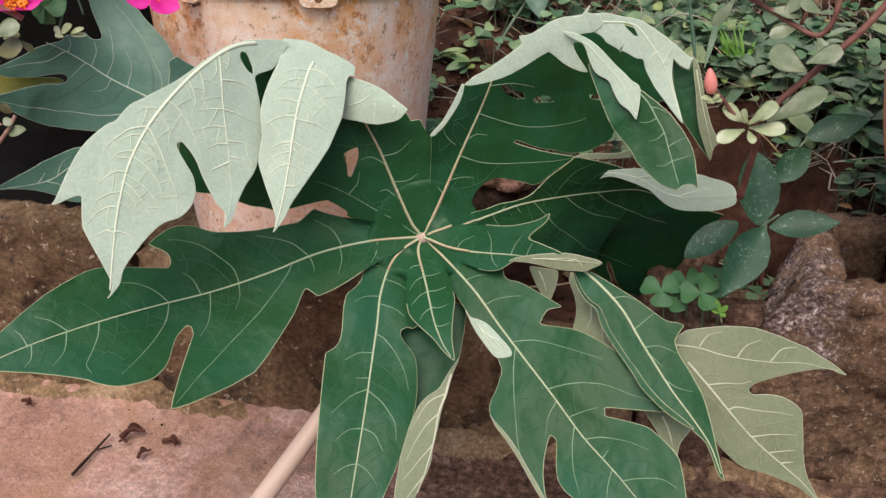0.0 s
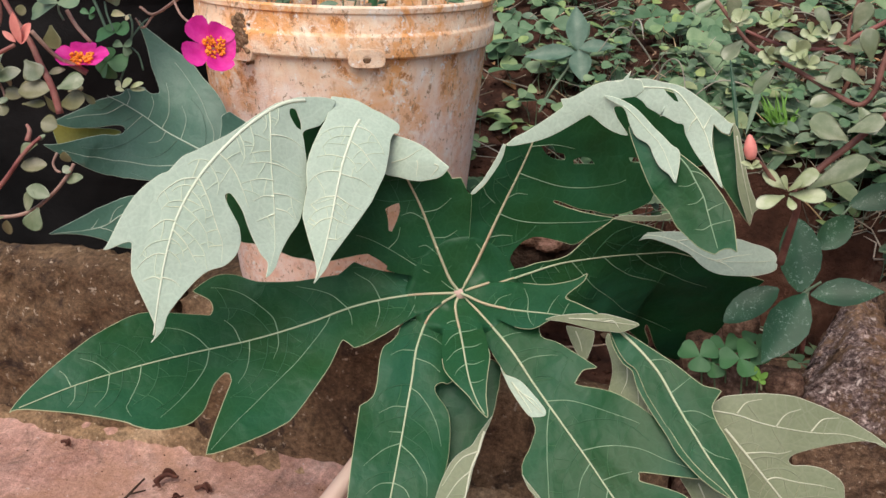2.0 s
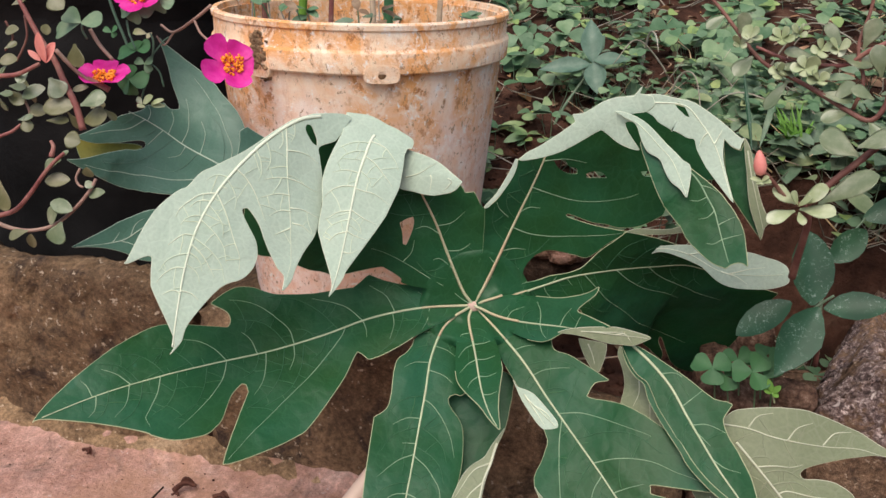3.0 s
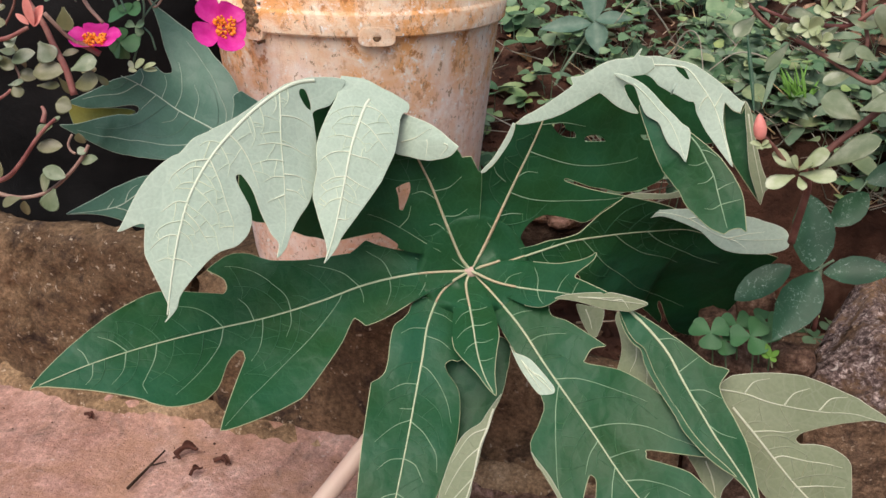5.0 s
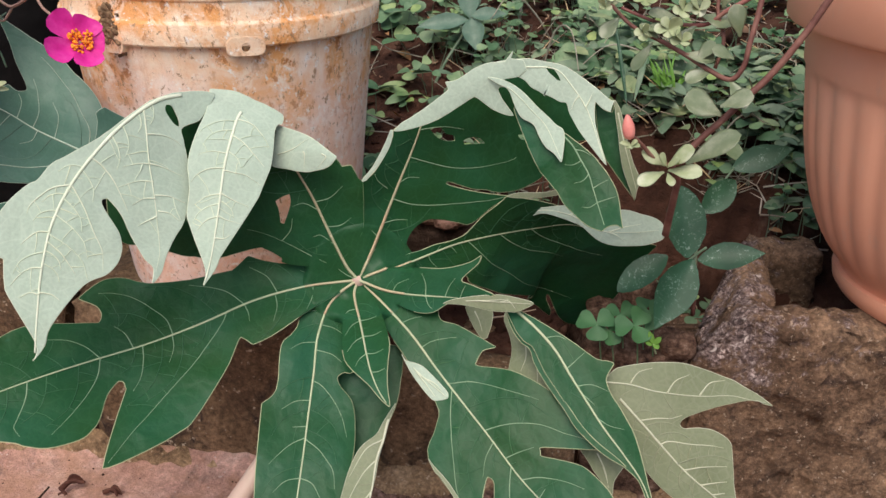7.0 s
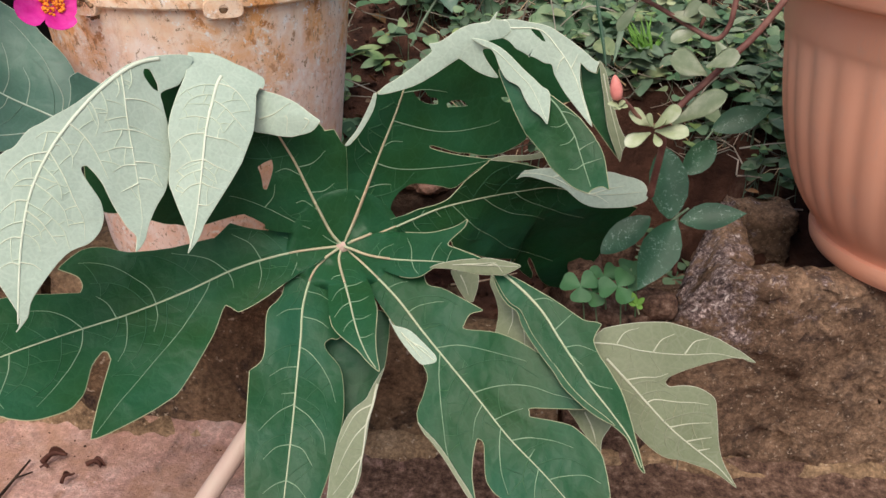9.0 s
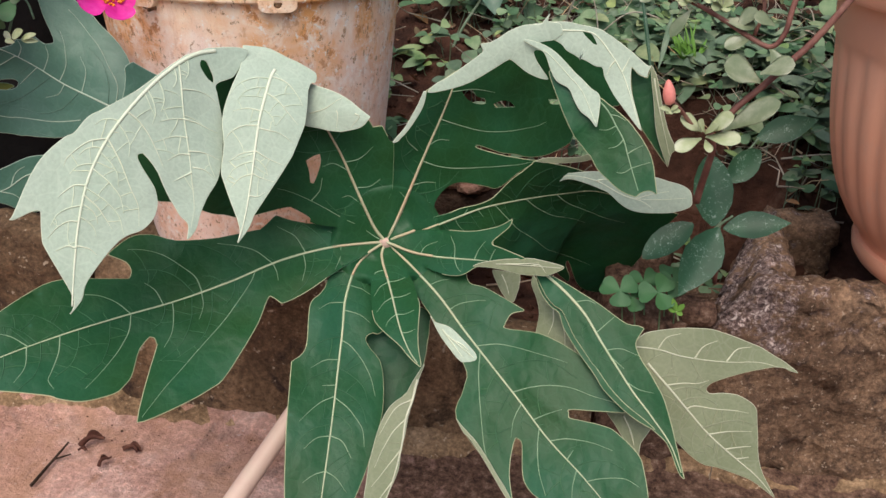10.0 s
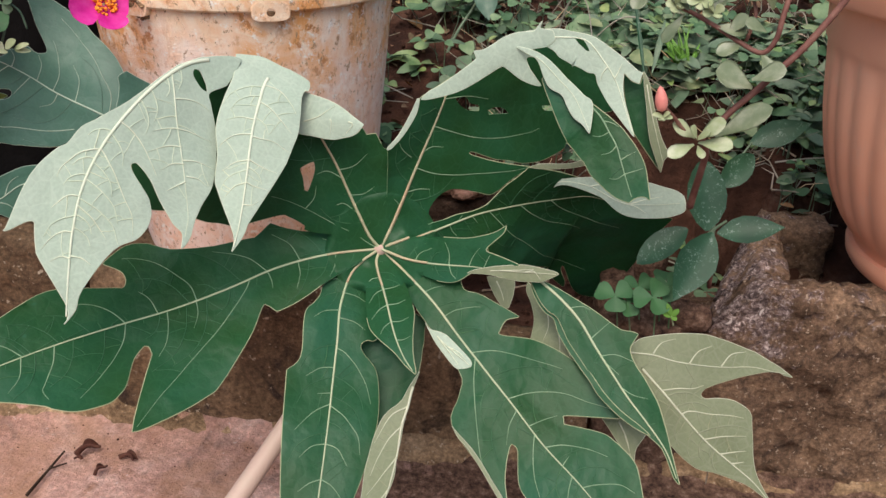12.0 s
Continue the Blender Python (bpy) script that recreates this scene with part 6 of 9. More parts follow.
leaf_object("leaf", clover_plant, CLOVER_LEAF, (0.257, 0.575, 0.172), (0.49, 0.57, 0.66), (0.332, -0.6, 0.8), 0.0156, 0.0193, TREFOIL, 0.12, 0.22, 0)
leaf_object("leaf", clover_plant, CLOVER_LEAF, (0.257, 0.575, 0.172), (-0.98, 0.08, -0.16), (0.332, -0.6, 0.8), 0.0156, 0.0192, TREFOIL, 0.12, 0.22, 0)
leaf_object("leaf", clover_plant, CLOVER_LEAF, (0.257, 0.575, 0.172), (0.48, -0.73, -0.48), (0.332, -0.6, 0.8), 0.0159, 0.0192, TREFOIL, 0.12, 0.22, 0)
stem("stem", clover_plant, WEED_LEAF, [(0.256, 0.601, 0.125), (0.251, 0.597, 0.161), (0.248, 0.593, 0.171)], 0.0007, 0.0006)
leaf_object("leaf", clover_plant, CLOVER_LEAF, (0.248, 0.593, 0.171), (0.78, 0.39, 0.49), (0.384, -0.6, 0.8), 0.0131, 0.0156, TREFOIL, 0.12, 0.22, 0)
leaf_object("leaf", clover_plant, CLOVER_LEAF, (0.248, 0.593, 0.171), (-0.89, 0.45, 0.09), (0.384, -0.6, 0.8), 0.0143, 0.0156, TREFOIL, 0.12, 0.22, 0)
leaf_object("leaf", clover_plant, CLOVER_LEAF, (0.248, 0.593, 0.171), (0.0, -0.76, -0.65), (0.384, -0.6, 0.8), 0.0118, 0.0156, TREFOIL, 0.12, 0.22, 0)
stem("stem", clover_plant, WEED_LEAF, [(0.281, 0.598, 0.125), (0.276, 0.594, 0.165), (0.272, 0.590, 0.175)], 0.0007, 0.0006)
leaf_object("leaf", clover_plant, CLOVER_LEAF, (0.272, 0.590, 0.175), (0.67, 0.48, 0.57), (-0.38, -0.6, 0.8), 0.0134, 0.0163, TREFOIL, 0.12, 0.22, 0)
leaf_object("leaf", clover_plant, CLOVER_LEAF, (0.272, 0.590, 0.175), (-0.95, 0.29, -0.1), (-0.38, -0.6, 0.8), 0.0134, 0.0163, TREFOIL, 0.12, 0.22, 0)
leaf_object("leaf", clover_plant, CLOVER_LEAF, (0.272, 0.590, 0.175), (0.29, -0.77, -0.58), (-0.38, -0.6, 0.8), 0.0133, 0.0162, TREFOIL, 0.12, 0.22, 0)
stem("stem", clover_plant, WEED_LEAF, [(0.247, 0.591, 0.125), (0.242, 0.587, 0.150), (0.239, 0.584, 0.160)], 0.0007, 0.0006)
leaf_object("leaf", clover_plant, CLOVER_LEAF, (0.239, 0.584, 0.160), (0.57, 0.57, 0.57), (0.056, -0.6, 0.8), 0.0111, 0.0148, TREFOIL, 0.12, 0.22, 0)
leaf_object("leaf", clover_plant, CLOVER_LEAF, (0.239, 0.584, 0.160), (-0.98, 0.1, -0.2), (0.056, -0.6, 0.8), 0.0131, 0.0148, TREFOIL, 0.12, 0.22, 0)
leaf_object("leaf", clover_plant, CLOVER_LEAF, (0.239, 0.584, 0.160), (0.3, -0.81, -0.51), (0.056, -0.6, 0.8), 0.0127, 0.0147, TREFOIL, 0.12, 0.22, 0)
stem("stem", clover_plant, WEED_LEAF, [(0.274, 0.605, 0.125), (0.268, 0.601, 0.165), (0.265, 0.597, 0.174)], 0.0007, 0.0006)
leaf_object("leaf", clover_plant, CLOVER_LEAF, (0.265, 0.597, 0.174), (0.31, 0.72, 0.62), (-0.160, -0.6, 0.8), 0.0124, 0.0137, TREFOIL, 0.12, 0.22, 0)
leaf_object("leaf", clover_plant, CLOVER_LEAF, (0.265, 0.597, 0.174), (-0.98, 0.0, -0.22), (-0.160, -0.6, 0.8), 0.0118, 0.0136, TREFOIL, 0.12, 0.22, 0)
leaf_object("leaf", clover_plant, CLOVER_LEAF, (0.265, 0.597, 0.174), (0.6, -0.71, -0.36), (-0.160, -0.6, 0.8), 0.0108, 0.0136, TREFOIL, 0.12, 0.22, 0)
seedling = thing("seedling", (0.274, 0.564, 0.154), "tiny yellow-green seedling in the soil", "seedling")
stem("stem", seedling, SUCCULENT_NEW, [(0.276, 0.567, 0.151), (0.273, 0.567, 0.16)], 0.0007, 0.0006)
leaf_object("leaf", seedling, GRASS, (0.273, 0.567, 0.16), (-0.96, 0.0, 0.27), (0, -0.55, 0.8), 0.0073, 0.0052, OVAL, 0.1, 0.1, 0.0006)
leaf_object("leaf", seedling, GRASS, (0.273, 0.567, 0.16), (0.58, 0.0, 0.81), (0, -0.55, 0.8), 0.0086, 0.0052, OVAL, 0.1, 0.1, 0.0006)
leaf_object("leaf", seedling, GRASS, (0.273, 0.567, 0.16), (-0.36, 0.27, 0.89), (0, -0.55, 0.8), 0.0112, 0.0052, OVAL, 0.1, 0.1, 0.0006)
leaf_object("leaf", seedling, GRASS, (0.273, 0.567, 0.16), (0.7, -0.7, -0.18), (0, -0.55, 0.8), 0.0057, 0.0052, OVAL, 0.1, 0.1, 0.0006)
succulent_right = thing("succulent_plant", (0.358, 0.618, 0.269), "trailing succulent with red stems, pale fleshy leaves and a pink bud", "plant", "succulents")
stem("stem", succulent_right, RED_STEM, [(0.263, 0.536, 0.272), (0.262, 0.527, 0.29), (0.261, 0.517, 0.308), (0.26, 0.511, 0.323), (0.254, 0.505, 0.335)], 0.0028, 0.0022)
stem("stem", succulent_right, RED_STEM, [(0.254, 0.505, 0.335), (0.244, 0.5, 0.338), (0.232, 0.493, 0.351), (0.225, 0.489, 0.358)], 0.0018, 0.0011)
stem("stem", succulent_right, RED_STEM, [(0.35, 0.526, 0.458), (0.34, 0.523, 0.444), (0.328, 0.522, 0.42), (0.312, 0.52, 0.395), (0.298, 0.518, 0.379), (0.286, 0.517, 0.365), (0.273, 0.516, 0.351), (0.258, 0.513, 0.333)], 0.0023, 0.0022)
stem("stem", succulent_right, RED_STEM, [(0.187, 0.585, 0.453), (0.197, 0.579, 0.443), (0.218, 0.569, 0.42), (0.231, 0.561, 0.411), (0.245, 0.553, 0.406), (0.259, 0.544, 0.4), (0.273, 0.534, 0.393), (0.287, 0.525, 0.388), (0.294, 0.524, 0.397), (0.296, 0.526, 0.412), (0.3, 0.532, 0.432), (0.304, 0.543, 0.462), (0.305, 0.544, 0.481)], 0.0012, 0.002)
stem("stem", succulent_right, PINK_STEM, [(0.219, 0.571, 0.424), (0.234, 0.566, 0.419), (0.245, 0.564, 0.416), (0.259, 0.559, 0.416), (0.274, 0.553, 0.418), (0.284, 0.547, 0.428), (0.298, 0.544, 0.438), (0.313, 0.541, 0.456), (0.317, 0.54, 0.475)], 0.001, 0.0018)
stem("stem", succulent_right, RED_STEM, [(0.281, 0.543, 0.391), (0.284, 0.544, 0.409), (0.279, 0.553, 0.429), (0.283, 0.559, 0.45), (0.284, 0.56, 0.47)], 0.0013, 0.0011)
leaf_object("leaf", succulent_right, SUCCULENT, (0.282, 0.512, 0.368), (-0.89, -0.07, 0.45), (0, -0.55, 0.8), 0.0269, 0.0237, PADDLE, 0.12, 0.2, 0.0016)
leaf_object("leaf", succulent_right, SUCCULENT, (0.28, 0.51, 0.374), (0.75, -0.42, 0.51), (0, -0.55, 0.8), 0.0214, 0.0165, PADDLE, 0.12, 0.2, 0.0016)
leaf_object("leaf", succulent_right, SUCCULENT, (0.263, 0.505, 0.336), (0.6, -0.4, 0.7), (0, -0.55, 0.8), 0.0402, 0.018, PADDLE, 0.12, 0.2, 0.0016)
leaf_object("leaf", succulent_right, SUCCULENT, (0.218, 0.569, 0.418), (-0.63, -0.52, -0.58), (0, -0.55, 0.8), 0.0191, 0.0126, PADDLE, 0.12, 0.2, 0.0016)
leaf_object("leaf", succulent_right, SUCCULENT, (0.207, 0.572, 0.432), (0.13, -0.33, 0.93), (0, -0.55, 0.8), 0.015, 0.0109, PADDLE, 0.12, 0.2, 0.0016)
leaf_object("leaf", succulent_right, SUCCULENT, (0.232, 0.561, 0.412), (0.8, -0.55, 0.25), (0, -0.55, 0.8), 0.0163, 0.01, PADDLE, 0.12, 0.2, 0.0016)
leaf_object("leaf", succulent_right, SUCCULENT, (0.259, 0.544, 0.4), (0.83, -0.56, 0.0), (0, -0.55, 0.8), 0.0216, 0.0131, PADDLE, 0.12, 0.2, 0.0016)
leaf_object("leaf", succulent_right, SUCCULENT, (0.24, 0.553, 0.405), (-0.57, -0.22, -0.79), (0, -0.55, 0.8), 0.0228, 0.0091, PADDLE, 0.12, 0.2, 0.0016)
leaf_object("leaf", succulent_right, SUCCULENT, (0.27, 0.555, 0.423), (0.81, -0.57, -0.1), (0, -0.55, 0.8), 0.0209, 0.0167, PADDLE, 0.12, 0.2, 0.0016)
leaf_object("leaf", succulent_right, SUCCULENT, (0.291, 0.533, 0.414), (-0.29, -0.05, 0.96), (0, -0.55, 0.8), 0.0209, 0.0146, PADDLE, 0.12, 0.2, 0.0016)
leaf_object("leaf", succulent_right, SUCCULENT, (0.27, 0.555, 0.428), (-0.63, -0.05, 0.78), (0, -0.55, 0.8), 0.0192, 0.0125, PADDLE, 0.12, 0.2, 0.0016)
leaf_object("leaf", succulent_right, SUCCULENT, (0.282, 0.552, 0.429), (0.2, -0.2, 0.96), (0, -0.55, 0.8), 0.0198, 0.0125, PADDLE, 0.12, 0.2, 0.0016)
leaf_object("leaf", succulent_right, SUCCULENT, (0.256, 0.56, 0.42), (-0.97, -0.05, 0.24), (0, -0.55, 0.8), 0.0206, 0.0109, PADDLE, 0.12, 0.2, 0.0016)
leaf_object("leaf", succulent_right, SUCCULENT, (0.278, 0.533, 0.392), (-0.94, -0.1, -0.31), (0, -0.55, 0.8), 0.0191, 0.0122, PADDLE, 0.12, 0.2, 0.0016)
leaf_object("leaf", succulent_right, SUCCULENT, (0.287, 0.525, 0.388), (0.4, -0.71, -0.58), (0, -0.55, 0.8), 0.0225, 0.0137, PADDLE, 0.12, 0.2, 0.0016)
leaf_object("leaf", succulent_right, SUCCULENT, (0.267, 0.538, 0.396), (0.54, -0.12, 0.83), (0, -0.55, 0.8), 0.0168, 0.0106, PADDLE, 0.12, 0.2, 0.0016)
leaf_object("leaf", succulent_right, SUCCULENT, (0.288, 0.527, 0.401), (-0.89, -0.06, 0.45), (0, -0.55, 0.8), 0.0157, 0.0121, PADDLE, 0.12, 0.2, 0.0016)
leaf_object("leaf", succulent_right, SUCCULENT, (0.245, 0.553, 0.406), (-0.77, 0.17, 0.61), (0, -0.55, 0.8), 0.0181, 0.0083, PADDLE, 0.12, 0.2, 0.0016)
leaf_object("leaf", succulent_right, SUCCULENT, (0.197, 0.579, 0.443), (-0.78, -0.33, -0.52), (0, -0.55, 0.8), 0.0153, 0.0102, PADDLE, 0.12, 0.2, 0.0016)
leaf_object("leaf", succulent_right, SUCCULENT, (0.268, 0.555, 0.417), (-0.74, -0.23, -0.63), (0, -0.55, 0.8), 0.0175, 0.01, PADDLE, 0.12, 0.2, 0.0016)
leaf_object("leaf", succulent_right, SUCCULENT_NEW, (0.248, 0.498, 0.337), (-0.79, -0.21, 0.58), (0, -0.55, 0.8), 0.019, 0.0131, PADDLE, 0.12, 0.2, 0.0016)
leaf_object("leaf", succulent_right, SUCCULENT_NEW, (0.25, 0.498, 0.337), (0.49, -0.49, 0.72), (0, -0.55, 0.8), 0.0223, 0.0139, PADDLE, 0.12, 0.2, 0.0016)
leaf_object("leaf", succulent_right, SUCCULENT_NEW, (0.25, 0.495, 0.335), (0.73, -0.65, 0.22), (0, -0.55, 0.8), 0.0232, 0.0138, PADDLE, 0.12, 0.2, 0.0016)
leaf_object("leaf", succulent_right, SUCCULENT_NEW, (0.248, 0.497, 0.333), (-0.88, -0.41, -0.26), (0, -0.55, 0.8), 0.0194, 0.0108, PADDLE, 0.12, 0.2, 0.0016)
leaf_object("leaf", succulent_right, SUCCULENT_NEW, (0.249, 0.496, 0.337), (-0.41, -0.41, 0.82), (0, -0.55, 0.8), 0.0122, 0.0077, PADDLE, 0.12, 0.2, 0.0016)
leaf_object("leaf", succulent_right, SUCCULENT_NEW, (0.25, 0.495, 0.333), (0.18, -0.91, -0.36), (0, -0.55, 0.8), 0.011, 0.0062, PADDLE, 0.12, 0.2, 0.0016)
leaf_object("leaf", succulent_right, SUCCULENT_NEW, (0.249, 0.494, 0.337), (0.33, -0.58, 0.74), (0, -0.55, 0.8), 0.0121, 0.0069, PADDLE, 0.12, 0.2, 0.0016)
leaf_object("leaf", succulent_right, SUCCULENT_NEW, (0.213, 0.561, 0.431), (0.65, -0.75, 0.11), (0.010827605197663015, -0.7, 0.8357681726085928), 0.0093, 0.007, PADDLE, 0.12, 0.2, 0.0016)
leaf_object("leaf", succulent_right, SUCCULENT_NEW, (0.213, 0.561, 0.431), (-0.27, -0.54, -0.81), (-0.4485327966991701, -0.7, 0.564485906190382), 0.0037, 0.0069, PADDLE, 0.12, 0.2, 0.0016)
leaf_object("leaf", succulent_right, SUCCULENT_NEW, (0.213, 0.561, 0.431), (-0.8, -0.53, 0.27), (-0.2215127173520247, -0.7, 0.7057529411880787), 0.0075, 0.0079, PADDLE, 0.12, 0.2, 0.0016)
leaf_object("leaf", succulent_right, SUCCULENT_NEW, (0.213, 0.561, 0.431), (-0.45, 0.0, 0.9), (-0.2407475530925346, -0.7, 0.5490607182060419), 0.0089, 0.0077, PADDLE, 0.12, 0.2, 0.0016)
leaf_object("leaf", succulent_right, SUCCULENT_NEW, (0.213, 0.561, 0.431), (0.31, -0.62, 0.72), (-0.34313226152503673, -0.7, 0.6267894108191069), 0.0097, 0.0074, PADDLE, 0.12, 0.2, 0.0016)
leaf_object("leaf", succulent_right, SUCCULENT_NEW, (0.248, 0.545, 0.415), (-0.53, -0.11, 0.84), (-0.11202874244435124, -0.7, 0.8618301899162584), 0.0095, 0.0077, PADDLE, 0.12, 0.2, 0.0016)
leaf_object("leaf", succulent_right, SUCCULENT_NEW, (0.248, 0.545, 0.415), (0.45, -0.54, 0.71), (0.3457508712931793, -0.7, 0.5267964247973336), 0.0112, 0.0094, PADDLE, 0.12, 0.2, 0.0016)
leaf_object("leaf", succulent_right, SUCCULENT_NEW, (0.248, 0.545, 0.415), (0.58, -0.81, 0.0), (-0.13843523693742188, -0.7, 0.43503270290389917), 0.0086, 0.0086, PADDLE, 0.12, 0.2, 0.0016)
leaf_object("leaf", succulent_right, SUCCULENT_NEW, (0.248, 0.545, 0.415), (-0.15, -0.77, -0.62), (-0.2082072257745674, -0.7, 0.5746118395937868), 0.0065, 0.0078, PADDLE, 0.12, 0.2, 0.0016)
leaf_object("leaf", succulent_right, SUCCULENT_NEW, (0.248, 0.545, 0.415), (-0.95, -0.29, 0.1), (-0.22202249337639868, -0.7, 0.5727732453131681), 0.0105, 0.0079, PADDLE, 0.12, 0.2, 0.0016)
leaf_object("leaf", succulent_right, SUCCULENT_NEW, (0.257, 0.553, 0.426), (0.7, -0.42, 0.56), (-0.4127706312191953, -0.7, 0.590151319410952), 0.0071, 0.0076, PADDLE, 0.12, 0.2, 0.0016)
leaf_object("leaf", succulent_right, SUCCULENT_NEW, (0.257, 0.553, 0.426), (0.0, -0.92, -0.39), (0.19109292185576432, -0.7, 0.7135082482529485), 0.0076, 0.0081, PADDLE, 0.12, 0.2, 0.0016)
leaf_object("leaf", succulent_right, SUCCULENT_NEW, (0.257, 0.553, 0.426), (-0.86, -0.49, 0.12), (0.07279386986887504, -0.7, 0.4954842948389247), 0.0081, 0.0071, PADDLE, 0.12, 0.2, 0.0016)
leaf_object("leaf", succulent_right, SUCCULENT_NEW, (0.257, 0.553, 0.426), (-0.24, -0.12, 0.96), (0.47160260617356764, -0.7, 0.4383505226130444), 0.0083, 0.0069, PADDLE, 0.12, 0.2, 0.0016)
leaf_object("leaf", succulent_right, SUCCULENT_NEW, (0.267, 0.551, 0.427), (0.4, -0.6, 0.7), (-0.024911389365568692, -0.7, 0.6579982647611178), 0.01, 0.008, PADDLE, 0.12, 0.2, 0.0016)
leaf_object("leaf", succulent_right, SUCCULENT_NEW, (0.267, 0.551, 0.427), (0.64, -0.64, -0.43), (-0.34813900299145895, -0.7, 0.3600626067488668), 0.0047, 0.0068, PADDLE, 0.12, 0.2, 0.0016)
leaf_object("leaf", succulent_right, SUCCULENT_NEW, (0.267, 0.551, 0.427), (-0.78, -0.63, 0.0), (0.45210124303120824, -0.7, 0.708967067284456), 0.0064, 0.0068, PADDLE, 0.12, 0.2, 0.0016)
leaf_object("leaf", succulent_right, SUCCULENT_NEW, (0.267, 0.551, 0.427), (-0.56, -0.37, 0.74), (0.4267256842537278, -0.7, 0.8035158346799824), 0.0108, 0.007, PADDLE, 0.12, 0.2, 0.0016)
leaf_object("leaf", succulent_right, SUCCULENT_NEW, (0.257, 0.542, 0.408), (0.36, -0.91, -0.18), (0.24475232342435926, -0.7, 0.6961955438397676), 0.0055, 0.0074, PADDLE, 0.12, 0.2, 0.0016)
leaf_object("leaf", succulent_right, SUCCULENT_NEW, (0.257, 0.542, 0.408), (-0.93, -0.35, 0.12), (0.05284457315044555, -0.7, 0.4178283460200821), 0.0086, 0.0065, PADDLE, 0.12, 0.2, 0.0016)
leaf_object("leaf", succulent_right, SUCCULENT_NEW, (0.257, 0.542, 0.408), (-0.49, -0.39, 0.78), (0.4720983636837658, -0.7, 0.8105828502249011), 0.0102, 0.0073, PADDLE, 0.12, 0.2, 0.0016)
leaf_object("leaf", succulent_right, SUCCULENT_NEW, (0.257, 0.542, 0.408), (0.53, -0.27, 0.8), (0.4279363475621256, -0.7, 0.7725709197020858), 0.0075, 0.0067, PADDLE, 0.12, 0.2, 0.0016)
leaf_object("leaf", succulent_right, SUCCULENT_NEW, (0.207, 0.561, 0.426), (0.38, -0.51, 0.77), (-0.3227866191981764, -0.7, 0.34417420153161454), 0.0078, 0.0047, PADDLE, 0.12, 0.2, 0.0016)
leaf_object("leaf", succulent_right, SUCCULENT_NEW, (0.207, 0.561, 0.426), (0.45, -0.9, 0.0), (-0.0858730802837927, -0.7, 0.3294653546387242), 0.0067, 0.0046, PADDLE, 0.12, 0.2, 0.0016)
leaf_object("leaf", succulent_right, SUCCULENT_NEW, (0.207, 0.561, 0.426), (-0.55, -0.82, 0.14), (-0.021021702623022276, -0.7, 0.4648683032973836), 0.0073, 0.0054, PADDLE, 0.12, 0.2, 0.0016)
leaf_object("leaf", succulent_right, SUCCULENT_NEW, (0.207, 0.561, 0.426), (-0.48, -0.67, 0.57), (-0.4298674949123298, -0.7, 0.33463889269378055), 0.0105, 0.005, PADDLE, 0.12, 0.2, 0.0016)
leaf_object("leaf", succulent_right, SUCCULENT_NEW, (0.234, 0.555, 0.409), (0.34, -0.91, 0.23), (0.3374624326697224, -0.7, 0.4020201265422808), 0.0088, 0.0062, PADDLE, 0.12, 0.2, 0.0016)
leaf_object("leaf", succulent_right, SUCCULENT_NEW, (0.234, 0.555, 0.409), (-0.3, -0.91, -0.3), (-0.15931151553984046, -0.7, 0.33880391879416993), 0.0066, 0.0069, PADDLE, 0.12, 0.2, 0.0016)
leaf_object("leaf", succulent_right, SUCCULENT_NEW, (0.234, 0.555, 0.409), (-0.91, -0.13, 0.39), (-0.341966345298506, -0.7, 0.7169780610845256), 0.0077, 0.0066, PADDLE, 0.12, 0.2, 0.0016)
leaf_object("leaf", succulent_right, SUCCULENT_NEW, (0.234, 0.555, 0.409), (0.0, -0.53, 0.85), (0.22668975149019788, -0.7, 0.38368027450947617), 0.0094, 0.0059, PADDLE, 0.12, 0.2, 0.0016)
leaf_object("leaf", succulent_right, SUCCULENT_NEW, (0.233, 0.563, 0.431), (0.22, -0.43, 0.87), (-0.346259791428857, -0.7, 0.8280748741495894), 0.0092, 0.0077, PADDLE, 0.12, 0.2, 0.0016)
leaf_object("leaf", succulent_right, SUCCULENT_NEW, (0.233, 0.563, 0.431), (0.55, -0.82, 0.18), (-0.2950602310922209, -0.7, 0.44434219220075943), 0.011, 0.0066, PADDLE, 0.12, 0.2, 0.0016)
leaf_object("leaf", succulent_right, SUCCULENT_NEW, (0.233, 0.563, 0.431), (0.0, -0.98, -0.24), (-0.017502958226170096, -0.7, 0.47222985880867974), 0.0082, 0.0073, PADDLE, 0.12, 0.2, 0.0016)
leaf_object("leaf", succulent_right, SUCCULENT_NEW, (0.233, 0.563, 0.431), (-0.8, -0.6, 0.1), (-0.2840505289802233, -0.7, 0.79905665427472), 0.01, 0.006, PADDLE, 0.12, 0.2, 0.0016)
leaf_object("leaf", succulent_right, SUCCULENT_NEW, (0.233, 0.563, 0.431), (-0.64, -0.21, 0.74), (-0.06918497798154, -0.7, 0.6236679001588001), 0.0094, 0.0064, PADDLE, 0.12, 0.2, 0.0016)
leaf_object("leaf", succulent_right, SUCCULENT_NEW, (0.243, 0.561, 0.435), (-0.54, -0.54, 0.65), (0.2749678150409236, -0.7, 0.43850175934579616), 0.0093, 0.0063, PADDLE, 0.12, 0.2, 0.0016)
leaf_object("leaf", succulent_right, SUCCULENT_NEW, (0.243, 0.561, 0.435), (0.21, -0.64, 0.74), (0.44852764695995473, -0.7, 0.7203070673797638), 0.0094, 0.0059, PADDLE, 0.12, 0.2, 0.0016)
